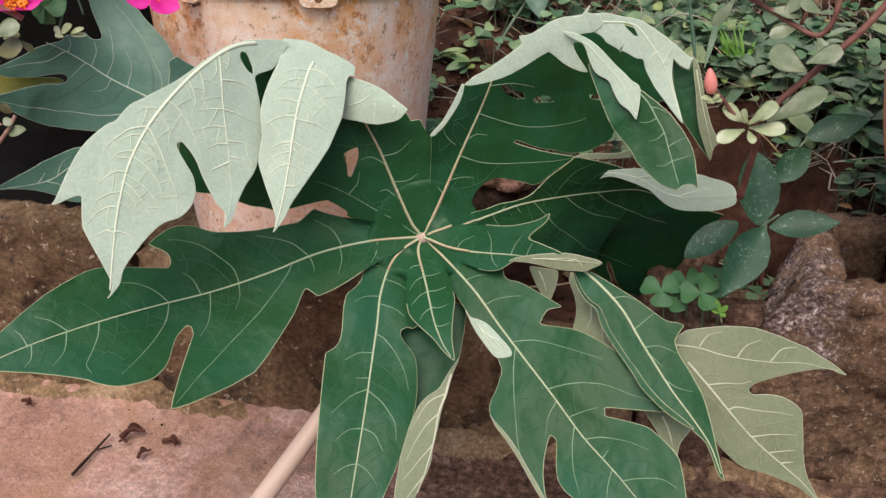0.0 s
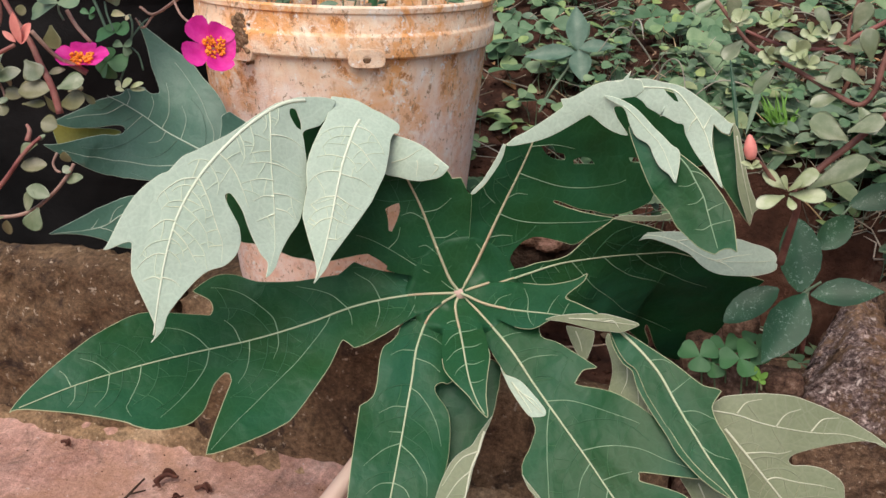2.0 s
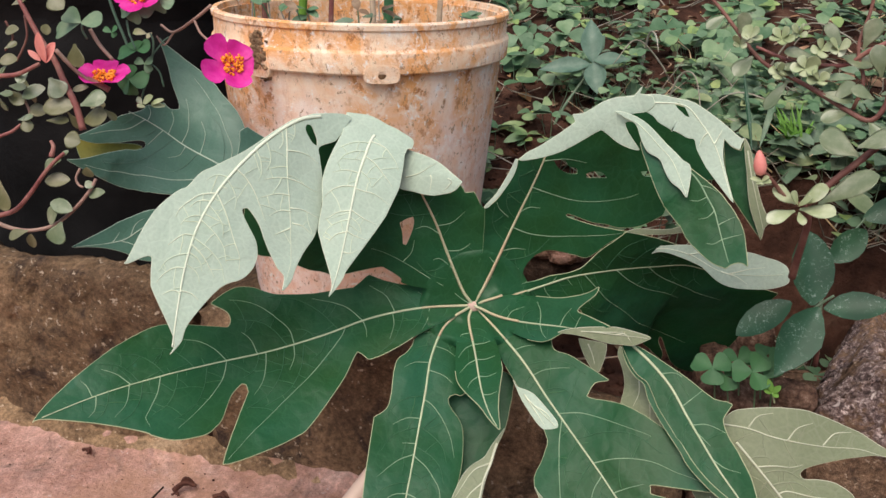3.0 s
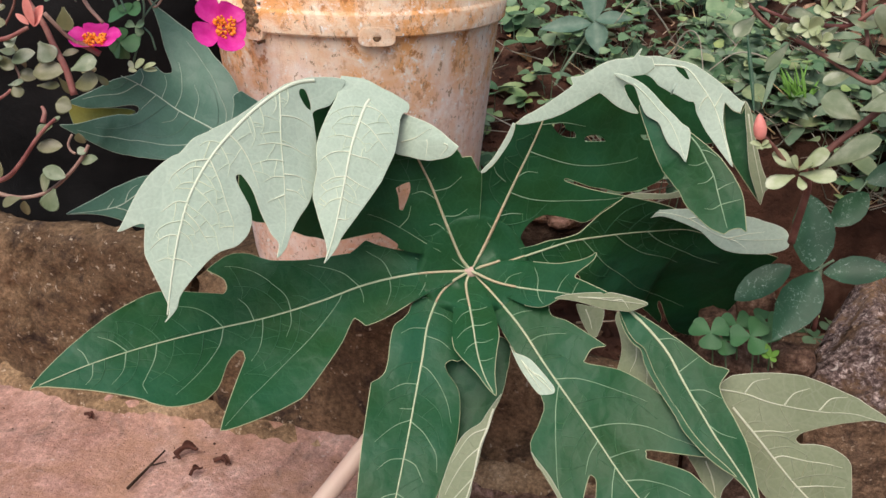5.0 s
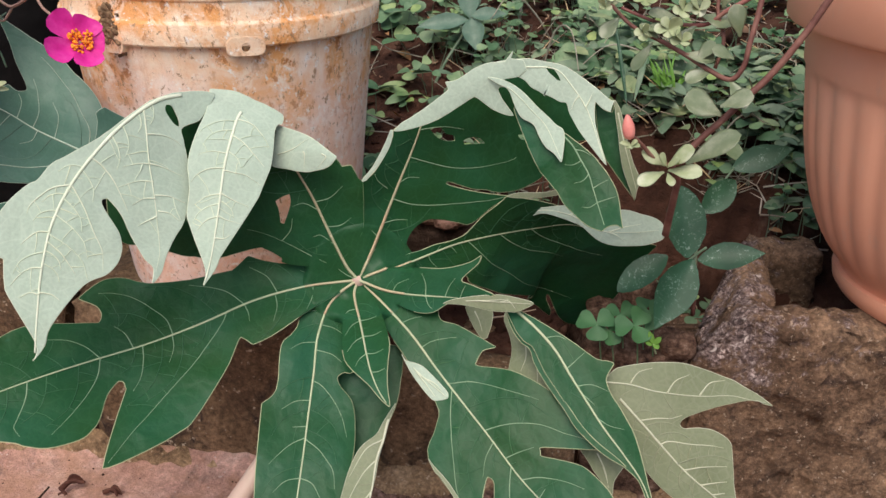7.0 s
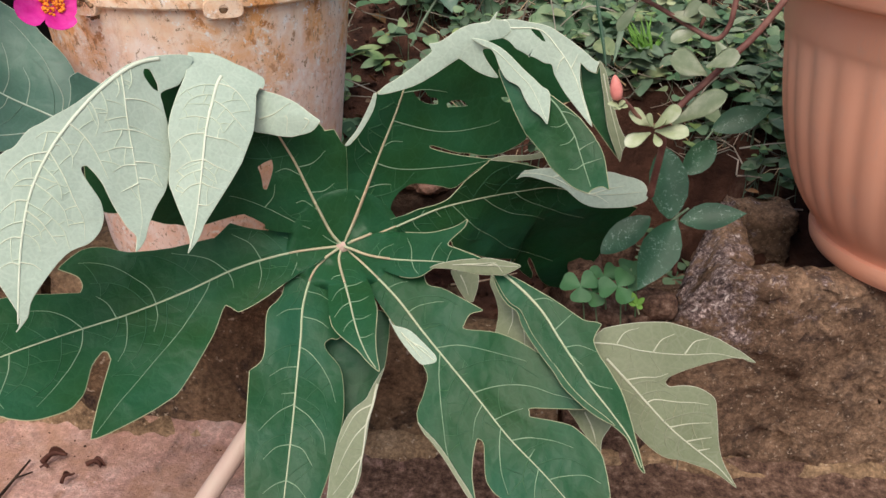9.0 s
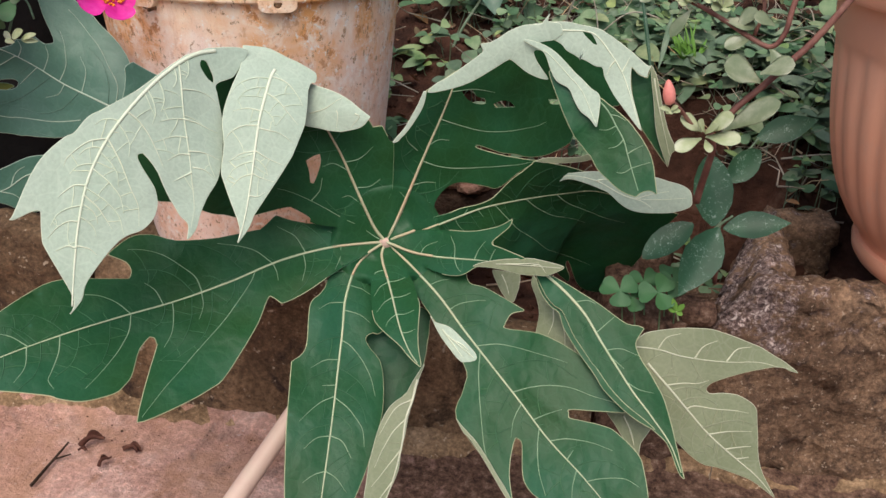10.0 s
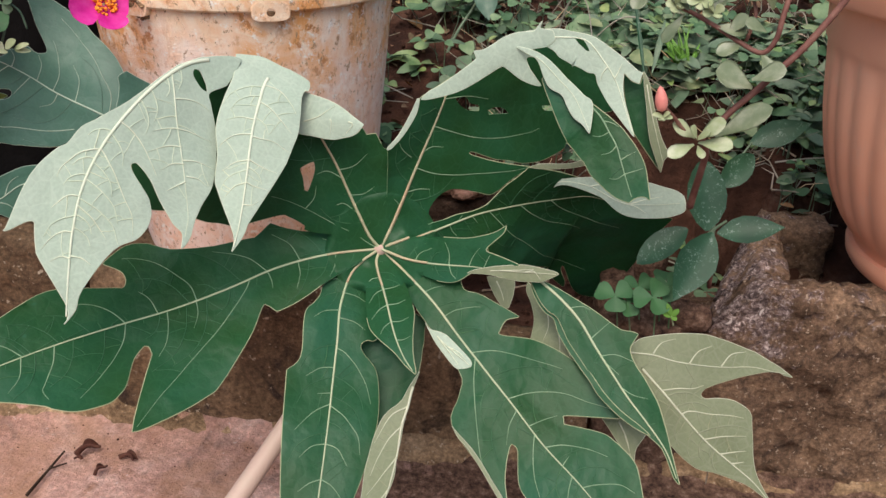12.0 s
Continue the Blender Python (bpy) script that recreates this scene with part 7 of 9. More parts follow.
leaf_object("leaf", succulent_right, SUCCULENT_NEW, (0.243, 0.561, 0.435), (0.93, -0.37, 0.0), (0.24273727354962882, -0.7, 0.48281185976903523), 0.0054, 0.0054, PADDLE, 0.12, 0.2, 0.0016)
leaf_object("leaf", succulent_right, SUCCULENT_NEW, (0.243, 0.561, 0.435), (-0.95, -0.24, -0.24), (0.002751047674419471, -0.7, 0.7974006470848353), 0.0042, 0.0071, PADDLE, 0.12, 0.2, 0.0016)
bud_at, bud_tip = Vector((0.222, 0.486, 0.357)), Vector((0.219, 0.49, 0.373))
bm = bmesh.new()
lathe(bm, [(0, 0), (0.0027, 0.001), (0.0036, 0.0035), (0.0040, 0.0065), (0.0036, 0.0098), (0.0025, 0.0128), (0.0013, 0.0152), (0, 0.0162)], 20)
bmesh.ops.transform(bm, matrix=Matrix.Translation(bud_at) @ (bud_tip - bud_at).to_track_quat("Z", "Y").to_matrix().to_4x4(), verts=bm.verts[:])
part("flower_bud", bm, BUD, succulent_right, "closed pink flower bud")
leaf_object("leaf", succulent_right, SUCCULENT_NEW, (0.223, 0.486, 0.354), (-0.93, -0.27, 0.27), (0, -0.55, 0.8), 0.0075, 0.0045, OVAL, 0.12, 0.2, 0.0016)
leaf_object("leaf", succulent_right, SUCCULENT_NEW, (0.223, 0.486, 0.354), (0.77, -0.62, 0.15), (0, -0.55, 0.8), 0.0065, 0.0045, OVAL, 0.12, 0.2, 0.0016)
leaf_object("leaf", succulent_right, SUCCULENT_NEW, (0.223, 0.486, 0.354), (0.0, -0.98, -0.24), (0, -0.55, 0.8), 0.0041, 0.0045, OVAL, 0.12, 0.2, 0.0016)
leaf_object("leaf", succulent_right, SUCCULENT_NEW, (0.223, 0.486, 0.354), (-0.68, -0.68, -0.23), (0, -0.55, 0.8), 0.0044, 0.0045, OVAL, 0.12, 0.2, 0.0016)
leaf_object("leaf", succulent_right, SUCCULENT_NEW, (0.223, 0.486, 0.354), (0.52, -0.52, 0.69), (0, -0.55, 0.8), 0.0058, 0.0045, OVAL, 0.12, 0.2, 0.0016)
succulent_left = thing("flowering_succulent", (-0.365, 0.534, 0.224), "trailing moss rose with pink stems and olive fleshy leaves", "plant", "succulents")
stem("stem", succulent_left, PINK_STEM, [(-0.3350, 0.4700, 0.2780), (-0.3250, 0.4720, 0.2800), (-0.3120, 0.4750, 0.2850), (-0.2980, 0.4770, 0.2990), (-0.2850, 0.4790, 0.3150), (-0.2760, 0.4820, 0.3250), (-0.2690, 0.4840, 0.3310)], 0.0021, 0.0012)
stem("stem", succulent_left, STEM_TAN, [(-0.3280, 0.4620, 0.2810), (-0.3200, 0.4650, 0.2760), (-0.3110, 0.4680, 0.2720), (-0.2970, 0.4710, 0.2710), (-0.2800, 0.4750, 0.2760), (-0.2620, 0.4780, 0.2900), (-0.2490, 0.4810, 0.3050), (-0.2450, 0.4840, 0.3130)], 0.0017, 0.0012)
stem("stem", succulent_left, STEM_TAN, [(-0.2620, 0.4900, 0.3180), (-0.2650, 0.4880, 0.3110), (-0.2630, 0.4870, 0.3060), (-0.2580, 0.4850, 0.3050)], 0.0009, 0.0009)
stem("stem", succulent_left, PINK_STEM, [(-0.3200, 0.5250, 0.4380), (-0.3160, 0.5230, 0.4320), (-0.3050, 0.5220, 0.4100), (-0.2930, 0.5200, 0.3930), (-0.2860, 0.5180, 0.3780), (-0.2780, 0.5170, 0.3600), (-0.2730, 0.5150, 0.3410)], 0.0016, 0.0027)
stem("stem", succulent_left, PINK_STEM, [(-0.3430, 0.5050, 0.3780), (-0.3300, 0.5030, 0.3810), (-0.3120, 0.5020, 0.3840), (-0.2910, 0.5000, 0.3930)], 0.0020, 0.0014)
stem("stem", succulent_left, STEM_TAN, [(-0.2890, 0.5180, 0.4010), (-0.2810, 0.5240, 0.3870), (-0.2740, 0.5290, 0.3780), (-0.2630, 0.5350, 0.3710)], 0.0016, 0.0015)
stem("stem", succulent_left, PINK_STEM, [(-0.2740, 0.5300, 0.3780), (-0.2670, 0.5330, 0.3740), (-0.2600, 0.5360, 0.3690)], 0.0022, 0.0026)
stem("stem", succulent_left, RED_STEM, [(-0.3250, 0.5350, 0.4230), (-0.3240, 0.5330, 0.4080), (-0.3300, 0.5320, 0.3960), (-0.3350, 0.5300, 0.3880)], 0.0009, 0.0009)
stem("stem", succulent_left, RED_STEM, [(-0.3470, 0.5400, 0.4170), (-0.3430, 0.5400, 0.4040), (-0.3520, 0.5400, 0.3940)], 0.0008, 0.0008)
stem("stem", succulent_left, STEM_TAN, [(-0.2800, 0.5500, 0.4130), (-0.2730, 0.5500, 0.4010), (-0.2630, 0.5500, 0.3900)], 0.0016, 0.0014)
stem("stem", succulent_left, PINK_STEM, [(-0.3440, 0.4950, 0.3310), (-0.3350, 0.4980, 0.3350), (-0.3260, 0.5020, 0.3390), (-0.3200, 0.5050, 0.3440)], 0.0014, 0.0011)
stem("stem", succulent_left, STEM_TAN, [(-0.3190, 0.5120, 0.3630), (-0.3160, 0.5120, 0.3530), (-0.3190, 0.5120, 0.3460)], 0.0009, 0.0009)
stem("stem", succulent_left, STEM_TAN, [(-0.2010, 0.6000, 0.4300), (-0.2200, 0.6030, 0.4170), (-0.2410, 0.6070, 0.4060), (-0.2540, 0.6100, 0.4110)], 0.0014, 0.0010)
stem("stem", succulent_left, STEM_TAN, [(-0.2170, 0.6000, 0.4170), (-0.2070, 0.5900, 0.4090), (-0.1950, 0.5800, 0.4050)], 0.0010, 0.0010)
stem("stem", succulent_left, STEM_TAN, [(-0.2430, 0.6100, 0.4050), (-0.2500, 0.6050, 0.3950), (-0.2530, 0.6000, 0.4030)], 0.0009, 0.0007)
stem("stem", succulent_left, PINK_STEM, [(-0.2830, 0.4870, 0.3260), (-0.2820, 0.4900, 0.3330), (-0.2850, 0.4920, 0.3370)], 0.0020, 0.0012)
leaf_object("leaf", succulent_left, SUCCULENT, (-0.2710, 0.4820, 0.3260), (-0.92, 0.09, -0.37), (0.15, -0.75, 0.6), 0.0216, 0.0108, PADDLE, 0.15, 0.2, 0.0018)
leaf_object("leaf", succulent_left, SUCCULENT_DARK, (-0.2880, 0.4820, 0.3080), (0.97, 0.20, 0.10), (0.14, -0.75, 0.6), 0.0195, 0.0120, OVAL, 0.05, 0.2, 0.0018)
leaf_object("leaf", succulent_left, SUCCULENT, (-0.2720, 0.4840, 0.3280), (0.42, 0.71, 0.57), (-0.19, -0.75, 0.6), 0.0071, 0.0051, OVAL, 0.09, 0.2, 0.0018)
leaf_object("leaf", succulent_left, SUCCULENT, (-0.2780, 0.4720, 0.2950), (0.98, -0.15, -0.15), (-0.20, -0.75, 0.6), 0.0204, 0.0120, OVAL, 0.05, 0.2, 0.0018)
leaf_object("leaf", succulent_left, SUCCULENT, (-0.2710, 0.4700, 0.2930), (-0.58, -0.12, -0.81), (-0.16, -0.75, 0.6), 0.0173, 0.0138, OVAL, 0.14, 0.2, 0.0018)
leaf_object("leaf", succulent_left, SUCCULENT, (-0.2680, 0.4680, 0.2820), (-0.23, -0.34, -0.91), (0.15, -0.75, 0.6), 0.0175, 0.0164, PADDLE, 0.04, 0.2, 0.0018)
leaf_object("leaf", succulent_left, SUCCULENT_DARK, (-0.2940, 0.4630, 0.2740), (-0.89, -0.38, -0.25), (-0.25, -0.75, 0.6), 0.0157, 0.0096, PADDLE, 0.14, 0.2, 0.0018)
leaf_object("leaf", succulent_left, SUCCULENT_DARK, (-0.2930, 0.4640, 0.2710), (-0.22, 0.22, -0.95), (0.23, -0.75, 0.6), 0.0137, 0.0082, OVAL, 0.04, 0.2, 0.0018)
leaf_object("leaf", succulent_left, SUCCULENT, (-0.2520, 0.4820, 0.3000), (0.91, -0.23, 0.34), (0.23, -0.75, 0.6), 0.0175, 0.0084, OVAL, 0.10, 0.2, 0.0018)
leaf_object("leaf", succulent_left, SUCCULENT, (-0.2470, 0.4830, 0.3100), (-0.60, -0.75, -0.30), (0.23, -0.75, 0.6), 0.0067, 0.0076, OVAL, 0.05, 0.2, 0.0018)
leaf_object("leaf", succulent_left, SUCCULENT_DARK, (-0.3140, 0.4660, 0.3110), (0.17, -0.17, -0.97), (-0.07, -0.75, 0.6), 0.0237, 0.0138, PADDLE, 0.04, 0.2, 0.0018)
leaf_object("leaf", succulent_left, SUCCULENT_DARK, (-0.2510, 0.4870, 0.3130), (-0.11, -0.44, 0.89), (-0.08, -0.75, 0.6), 0.0090, 0.0096, OVAL, 0.13, 0.2, 0.0018)
leaf_object("leaf", succulent_left, SUCCULENT_DARK, (-0.3350, 0.5120, 0.3910), (0.99, 0.00, 0.12), (0.10, -0.75, 0.6), 0.0161, 0.0108, OVAL, 0.03, 0.2, 0.0018)
leaf_object("leaf", succulent_left, SUCCULENT, (-0.3270, 0.5100, 0.3890), (-0.75, 0.16, -0.64), (-0.01, -0.75, 0.6), 0.0187, 0.0068, PADDLE, 0.06, 0.2, 0.0018)
leaf_object("leaf", succulent_left, SUCCULENT, (-0.3270, 0.5080, 0.3730), (1.00, -0.07, 0.00), (-0.16, -0.75, 0.6), 0.0150, 0.0072, PADDLE, 0.06, 0.2, 0.0018)
leaf_object("leaf", succulent_left, SUCCULENT, (-0.3170, 0.5080, 0.3650), (0.87, 0.26, 0.41), (-0.07, -0.75, 0.6), 0.0194, 0.0133, OVAL, 0.08, 0.2, 0.0018)
leaf_object("leaf", succulent_left, SUCCULENT_DARK, (-0.3330, 0.5100, 0.3690), (0.87, -0.15, -0.46), (0.04, -0.75, 0.6), 0.0195, 0.0108, PADDLE, 0.02, 0.2, 0.0018)
leaf_object("leaf", succulent_left, SUCCULENT_DARK, (-0.3170, 0.5130, 0.3550), (0.98, 0.15, -0.15), (0.06, -0.75, 0.6), 0.0133, 0.0116, OVAL, 0.15, 0.2, 0.0018)
leaf_object("leaf", succulent_left, SUCCULENT_DARK, (-0.3020, 0.5100, 0.3570), (0.97, 0.12, 0.20), (0.21, -0.75, 0.6), 0.0247, 0.0174, OVAL, 0.15, 0.2, 0.0018)
leaf_object("leaf", succulent_left, SUCCULENT_DARK, (-0.3020, 0.5120, 0.3470), (0.99, -0.05, 0.10), (0.20, -0.75, 0.6), 0.0201, 0.0072, PADDLE, 0.06, 0.2, 0.0018)
leaf_object("leaf", succulent_left, SUCCULENT_DARK, (-0.3170, 0.5080, 0.3500), (0.39, -0.47, -0.79), (0.12, -0.75, 0.6), 0.0127, 0.0107, PADDLE, 0.13, 0.2, 0.0018)
leaf_object("leaf", succulent_left, SUCCULENT, (-0.3260, 0.5100, 0.3460), (0.90, -0.33, 0.28), (0.22, -0.75, 0.6), 0.0211, 0.0060, PADDLE, 0.03, 0.2, 0.0018)
leaf_object("leaf", succulent_left, SUCCULENT, (-0.2950, 0.5140, 0.3800), (0.61, -0.06, -0.79), (-0.07, -0.75, 0.6), 0.0164, 0.0177, PADDLE, 0.04, 0.2, 0.0018)
leaf_object("leaf", succulent_left, SUCCULENT, (-0.2700, 0.5120, 0.3610), (0.90, 0.24, 0.38), (0.02, -0.75, 0.6), 0.0212, 0.0156, PADDLE, 0.06, 0.2, 0.0018)
leaf_object("leaf", succulent_left, SUCCULENT_DARK, (-0.2750, 0.5180, 0.3470), (0.93, -0.16, 0.32), (0.15, -0.75, 0.6), 0.0247, 0.0177, PADDLE, 0.11, 0.2, 0.0018)
leaf_object("leaf", succulent_left, SUCCULENT_DARK, (-0.2820, 0.5120, 0.3550), (0.37, 0.37, -0.86), (-0.17, -0.75, 0.6), 0.0164, 0.0080, PADDLE, 0.03, 0.2, 0.0018)
leaf_object("leaf", succulent_left, SUCCULENT, (-0.3080, 0.5080, 0.3850), (-0.43, -0.68, -0.60), (0.12, -0.75, 0.6), 0.0117, 0.0096, PADDLE, 0.07, 0.2, 0.0018)
leaf_object("leaf", succulent_left, SUCCULENT, (-0.3360, 0.5060, 0.3670), (0.99, -0.14, 0.07), (-0.04, -0.75, 0.6), 0.0142, 0.0060, PADDLE, 0.03, 0.2, 0.0018)
leaf_object("leaf", succulent_left, SUCCULENT_DARK, (-0.2830, 0.5050, 0.3360), (0.93, 0.25, -0.25), (-0.08, -0.75, 0.6), 0.0118, 0.0152, OVAL, 0.05, 0.2, 0.0018)
leaf_object("leaf", succulent_left, SUCCULENT_DARK, (-0.3030, 0.5280, 0.4100), (0.12, 0.12, 0.98), (0.14, -0.75, 0.6), 0.0081, 0.0090, OVAL, 0.03, 0.2, 0.0018)
leaf_object("leaf", succulent_left, SUCCULENT_DARK, (-0.2770, 0.5250, 0.4050), (0.12, -0.17, -0.98), (-0.22, -0.75, 0.6), 0.0174, 0.0186, PADDLE, 0.08, 0.2, 0.0018)
leaf_object("leaf", succulent_left, SUCCULENT_DARK, (-0.2970, 0.5300, 0.4370), (0.88, -0.15, -0.44), (0.25, -0.75, 0.6), 0.0136, 0.0156, OVAL, 0.14, 0.2, 0.0018)
leaf_object("leaf", succulent_left, SUCCULENT_DARK, (-0.3440, 0.5300, 0.3970), (0.75, 0.47, 0.47), (0.09, -0.75, 0.6), 0.0107, 0.0064, PADDLE, 0.06, 0.2, 0.0018)
leaf_object("leaf", succulent_left, SUCCULENT_DARK, (-0.3290, 0.5280, 0.4310), (0.90, -0.21, 0.37), (-0.05, -0.75, 0.6), 0.0188, 0.0084, PADDLE, 0.04, 0.2, 0.0018)
leaf_object("leaf", succulent_left, SUCCULENT_DARK, (-0.2570, 0.5220, 0.3570), (0.58, 0.33, -0.74), (0.02, -0.75, 0.6), 0.0121, 0.0056, PADDLE, 0.05, 0.2, 0.0018)
leaf_object("leaf", succulent_left, SUCCULENT_DARK, (-0.3150, 0.5160, 0.3710), (-0.90, 0.28, 0.35), (-0.16, -0.75, 0.6), 0.0145, 0.0063, PADDLE, 0.09, 0.2, 0.0018)
leaf_object("leaf", succulent_left, SUCCULENT_DARK, (-0.3140, 0.5180, 0.3580), (0.24, -0.56, 0.80), (0.15, -0.75, 0.6), 0.0126, 0.0090, PADDLE, 0.07, 0.2, 0.0018)
leaf_object("leaf", succulent_left, SUCCULENT_DARK, (-0.2850, 0.5250, 0.3690), (0.92, 0.23, 0.31), (-0.07, -0.75, 0.6), 0.0130, 0.0067, OVAL, 0.12, 0.2, 0.0018)
leaf_object("leaf", succulent_left, SUCCULENT_DARK, (-0.2710, 0.5250, 0.3560), (0.87, 0.35, 0.35), (-0.12, -0.75, 0.6), 0.0115, 0.0080, PADDLE, 0.16, 0.2, 0.0018)
leaf_object("leaf", succulent_left, SUCCULENT, (-0.3390, 0.5100, 0.3620), (0.00, 0.41, -0.91), (-0.08, -0.75, 0.6), 0.0121, 0.0060, PADDLE, 0.05, 0.2, 0.0018)
leaf_object("leaf", succulent_left, SUCCULENT_DARK, (-0.3450, 0.5350, 0.4090), (0.95, -0.07, 0.29), (0.14, -0.75, 0.6), 0.0136, 0.0090, OVAL, 0.07, 0.2, 0.0018)
leaf_object("leaf", succulent_left, BUD, (-0.2870, 0.5020, 0.3940), (-0.04, -0.18, 0.98), (-0.11, -0.75, 0.6), 0.0224, 0.0098, OVAL, 0.09, 0.2, 0.0018, "pink closing flower petal")
leaf_object("leaf", succulent_left, BUD, (-0.2870, 0.5020, 0.3940), (0.51, 0.06, 0.86), (-0.07, -0.75, 0.6), 0.0175, 0.0114, OVAL, 0.06, 0.2, 0.0018, "pink closing flower petal")
leaf_object("leaf", succulent_left, BUD, (-0.2910, 0.5020, 0.3950), (-0.63, -0.27, 0.72), (0.22, -0.75, 0.6), 0.0110, 0.0048, OVAL, 0.08, 0.2, 0.0018, "pink closing flower petal")
leaf_object("leaf", succulent_left, SUCCULENT_NEW, (-0.2450, 0.5550, 0.3550), (-0.75, 0.47, 0.47), (-0.16, -0.75, 0.6), 0.0107, 0.0049, OVAL, 0.14, 0.2, 0.0018)
leaf_object("leaf", succulent_left, SUCCULENT_NEW, (-0.2440, 0.5550, 0.3560), (0.81, -0.16, 0.57), (-0.07, -0.75, 0.6), 0.0124, 0.0078, OVAL, 0.07, 0.2, 0.0018)
leaf_object("leaf", succulent_left, SUCCULENT_NEW, (-0.2370, 0.5550, 0.3560), (0.87, -0.35, 0.35), (0.24, -0.75, 0.6), 0.0172, 0.0048, OVAL, 0.05, 0.2, 0.0018)
leaf_object("leaf", succulent_left, SUCCULENT_NEW, (-0.2370, 0.5550, 0.3550), (0.98, -0.21, 0.07), (0.18, -0.75, 0.6), 0.0144, 0.0044, OVAL, 0.06, 0.2, 0.0018)
leaf_object("leaf", succulent_left, SUCCULENT_NEW, (-0.2430, 0.5550, 0.3540), (-0.27, -0.95, 0.14), (0.09, -0.75, 0.6), 0.0073, 0.0063, OVAL, 0.08, 0.2, 0.0018)
clover_sprig = thing("clover", (-0.262, 0.575, 0.36), "tall clover sprig with broad blue-green leaves behind the moss rose", "clover")
stem("stem", clover_sprig, TEAL_LEAF, [(-0.2770, 0.5750, 0.4360), (-0.2720, 0.5740, 0.4200), (-0.2670, 0.5730, 0.4080), (-0.2630, 0.5720, 0.3980)], 0.0012, 0.0011)
stem("stem", clover_sprig, TEAL_LEAF, [(-0.2630, 0.5750, 0.4180), (-0.2610, 0.5730, 0.4080), (-0.2560, 0.5720, 0.3960)], 0.0008, 0.0008)
stem("stem", clover_sprig, TEAL_LEAF, [(-0.2600, 0.5780, 0.3540), (-0.2480, 0.5770, 0.3800), (-0.2420, 0.5760, 0.4000), (-0.2430, 0.5750, 0.4090)], 0.0009, 0.0008)
stem("stem", clover_sprig, TEAL_LEAF, [(-0.2470, 0.5780, 0.3890), (-0.2350, 0.5790, 0.4020), (-0.2300, 0.5800, 0.4060)], 0.0007, 0.0006)
stem("stem", clover_sprig, TEAL_LEAF, [(-0.2390, 0.5800, 0.3650), (-0.2410, 0.5790, 0.3770), (-0.2460, 0.5780, 0.3830)], 0.0007, 0.0007)
stem("stem", clover_sprig, TEAL_LEAF, [(-0.2800, 0.5450, 0.4060), (-0.2810, 0.5420, 0.4130), (-0.2790, 0.5400, 0.4180)], 0.0008, 0.0008)
leaf_object("leaf", clover_sprig, TEAL_LEAF, (-0.2800, 0.5400, 0.4190), (-0.96, 0.00, -0.29), (0.06, -0.75, 0.6), 0.0272, 0.0148, TREFOIL, 0.15, 0.2, 0)
leaf_object("leaf", clover_sprig, TEAL_LEAF, (-0.2800, 0.5400, 0.4190), (-0.85, 0.00, 0.52), (0.01, -0.75, 0.6), 0.0153, 0.0148, TREFOIL, 0.15, 0.2, 0)
leaf_object("leaf", clover_sprig, TEAL_LEAF, (-0.2800, 0.5400, 0.4190), (0.98, 0.00, 0.22), (-0.10, -0.75, 0.6), 0.0184, 0.0148, TREFOIL, 0.10, 0.2, 0)
leaf_object("leaf", clover_sprig, TEAL_LEAF, (-0.2500, 0.5720, 0.4310), (-0.92, 0.00, -0.40), (0.18, -0.75, 0.6), 0.0175, 0.0143, TREFOIL, 0.06, 0.2, 0)
leaf_object("leaf", clover_sprig, TEAL_LEAF, (-0.2500, 0.5720, 0.4310), (-0.39, 0.00, -0.92), (0.25, -0.75, 0.6), 0.0152, 0.0143, TREFOIL, 0.05, 0.2, 0)
leaf_object("leaf", clover_sprig, TEAL_LEAF, (-0.2500, 0.5720, 0.4310), (0.89, 0.00, -0.45), (0.04, -0.75, 0.6), 0.0134, 0.0143, TREFOIL, 0.11, 0.2, 0)
leaf_object("leaf", clover_sprig, TEAL_LEAF, (-0.2500, 0.5720, 0.4310), (0.61, 0.00, 0.79), (-0.16, -0.75, 0.6), 0.0114, 0.0143, TREFOIL, 0.13, 0.2, 0)
leaf_object("leaf", clover_sprig, TEAL_LEAF, (-0.2320, 0.5750, 0.4350), (1.00, 0.00, -0.08), (-0.16, -0.75, 0.6), 0.0120, 0.0158, TREFOIL, 0.12, 0.2, 0)
leaf_object("leaf", clover_sprig, TEAL_LEAF, (-0.2320, 0.5750, 0.4350), (-0.32, 0.00, -0.95), (0.24, -0.75, 0.6), 0.0095, 0.0158, TREFOIL, 0.16, 0.2, 0)
leaf_object("leaf", clover_sprig, TEAL_LEAF, (-0.2320, 0.5750, 0.4350), (-0.81, 0.00, 0.58), (-0.17, -0.75, 0.6), 0.0086, 0.0158, TREFOIL, 0.14, 0.2, 0)
leaf_object("leaf", clover_sprig, CLOVER_LEAF, (-0.2550, 0.5720, 0.3950), (-0.99, 0.00, -0.16), (-0.19, -0.75, 0.6), 0.0192, 0.0132, TREFOIL, 0.16, 0.2, 0)
leaf_object("leaf", clover_sprig, CLOVER_LEAF, (-0.2550, 0.5720, 0.3950), (-0.27, 0.00, 0.96), (-0.01, -0.75, 0.6), 0.0073, 0.0132, TREFOIL, 0.10, 0.2, 0)
leaf_object("leaf", clover_sprig, CLOVER_LEAF, (-0.2550, 0.5720, 0.3950), (0.92, 0.00, 0.38), (-0.04, -0.75, 0.6), 0.0130, 0.0132, TREFOIL, 0.07, 0.2, 0)
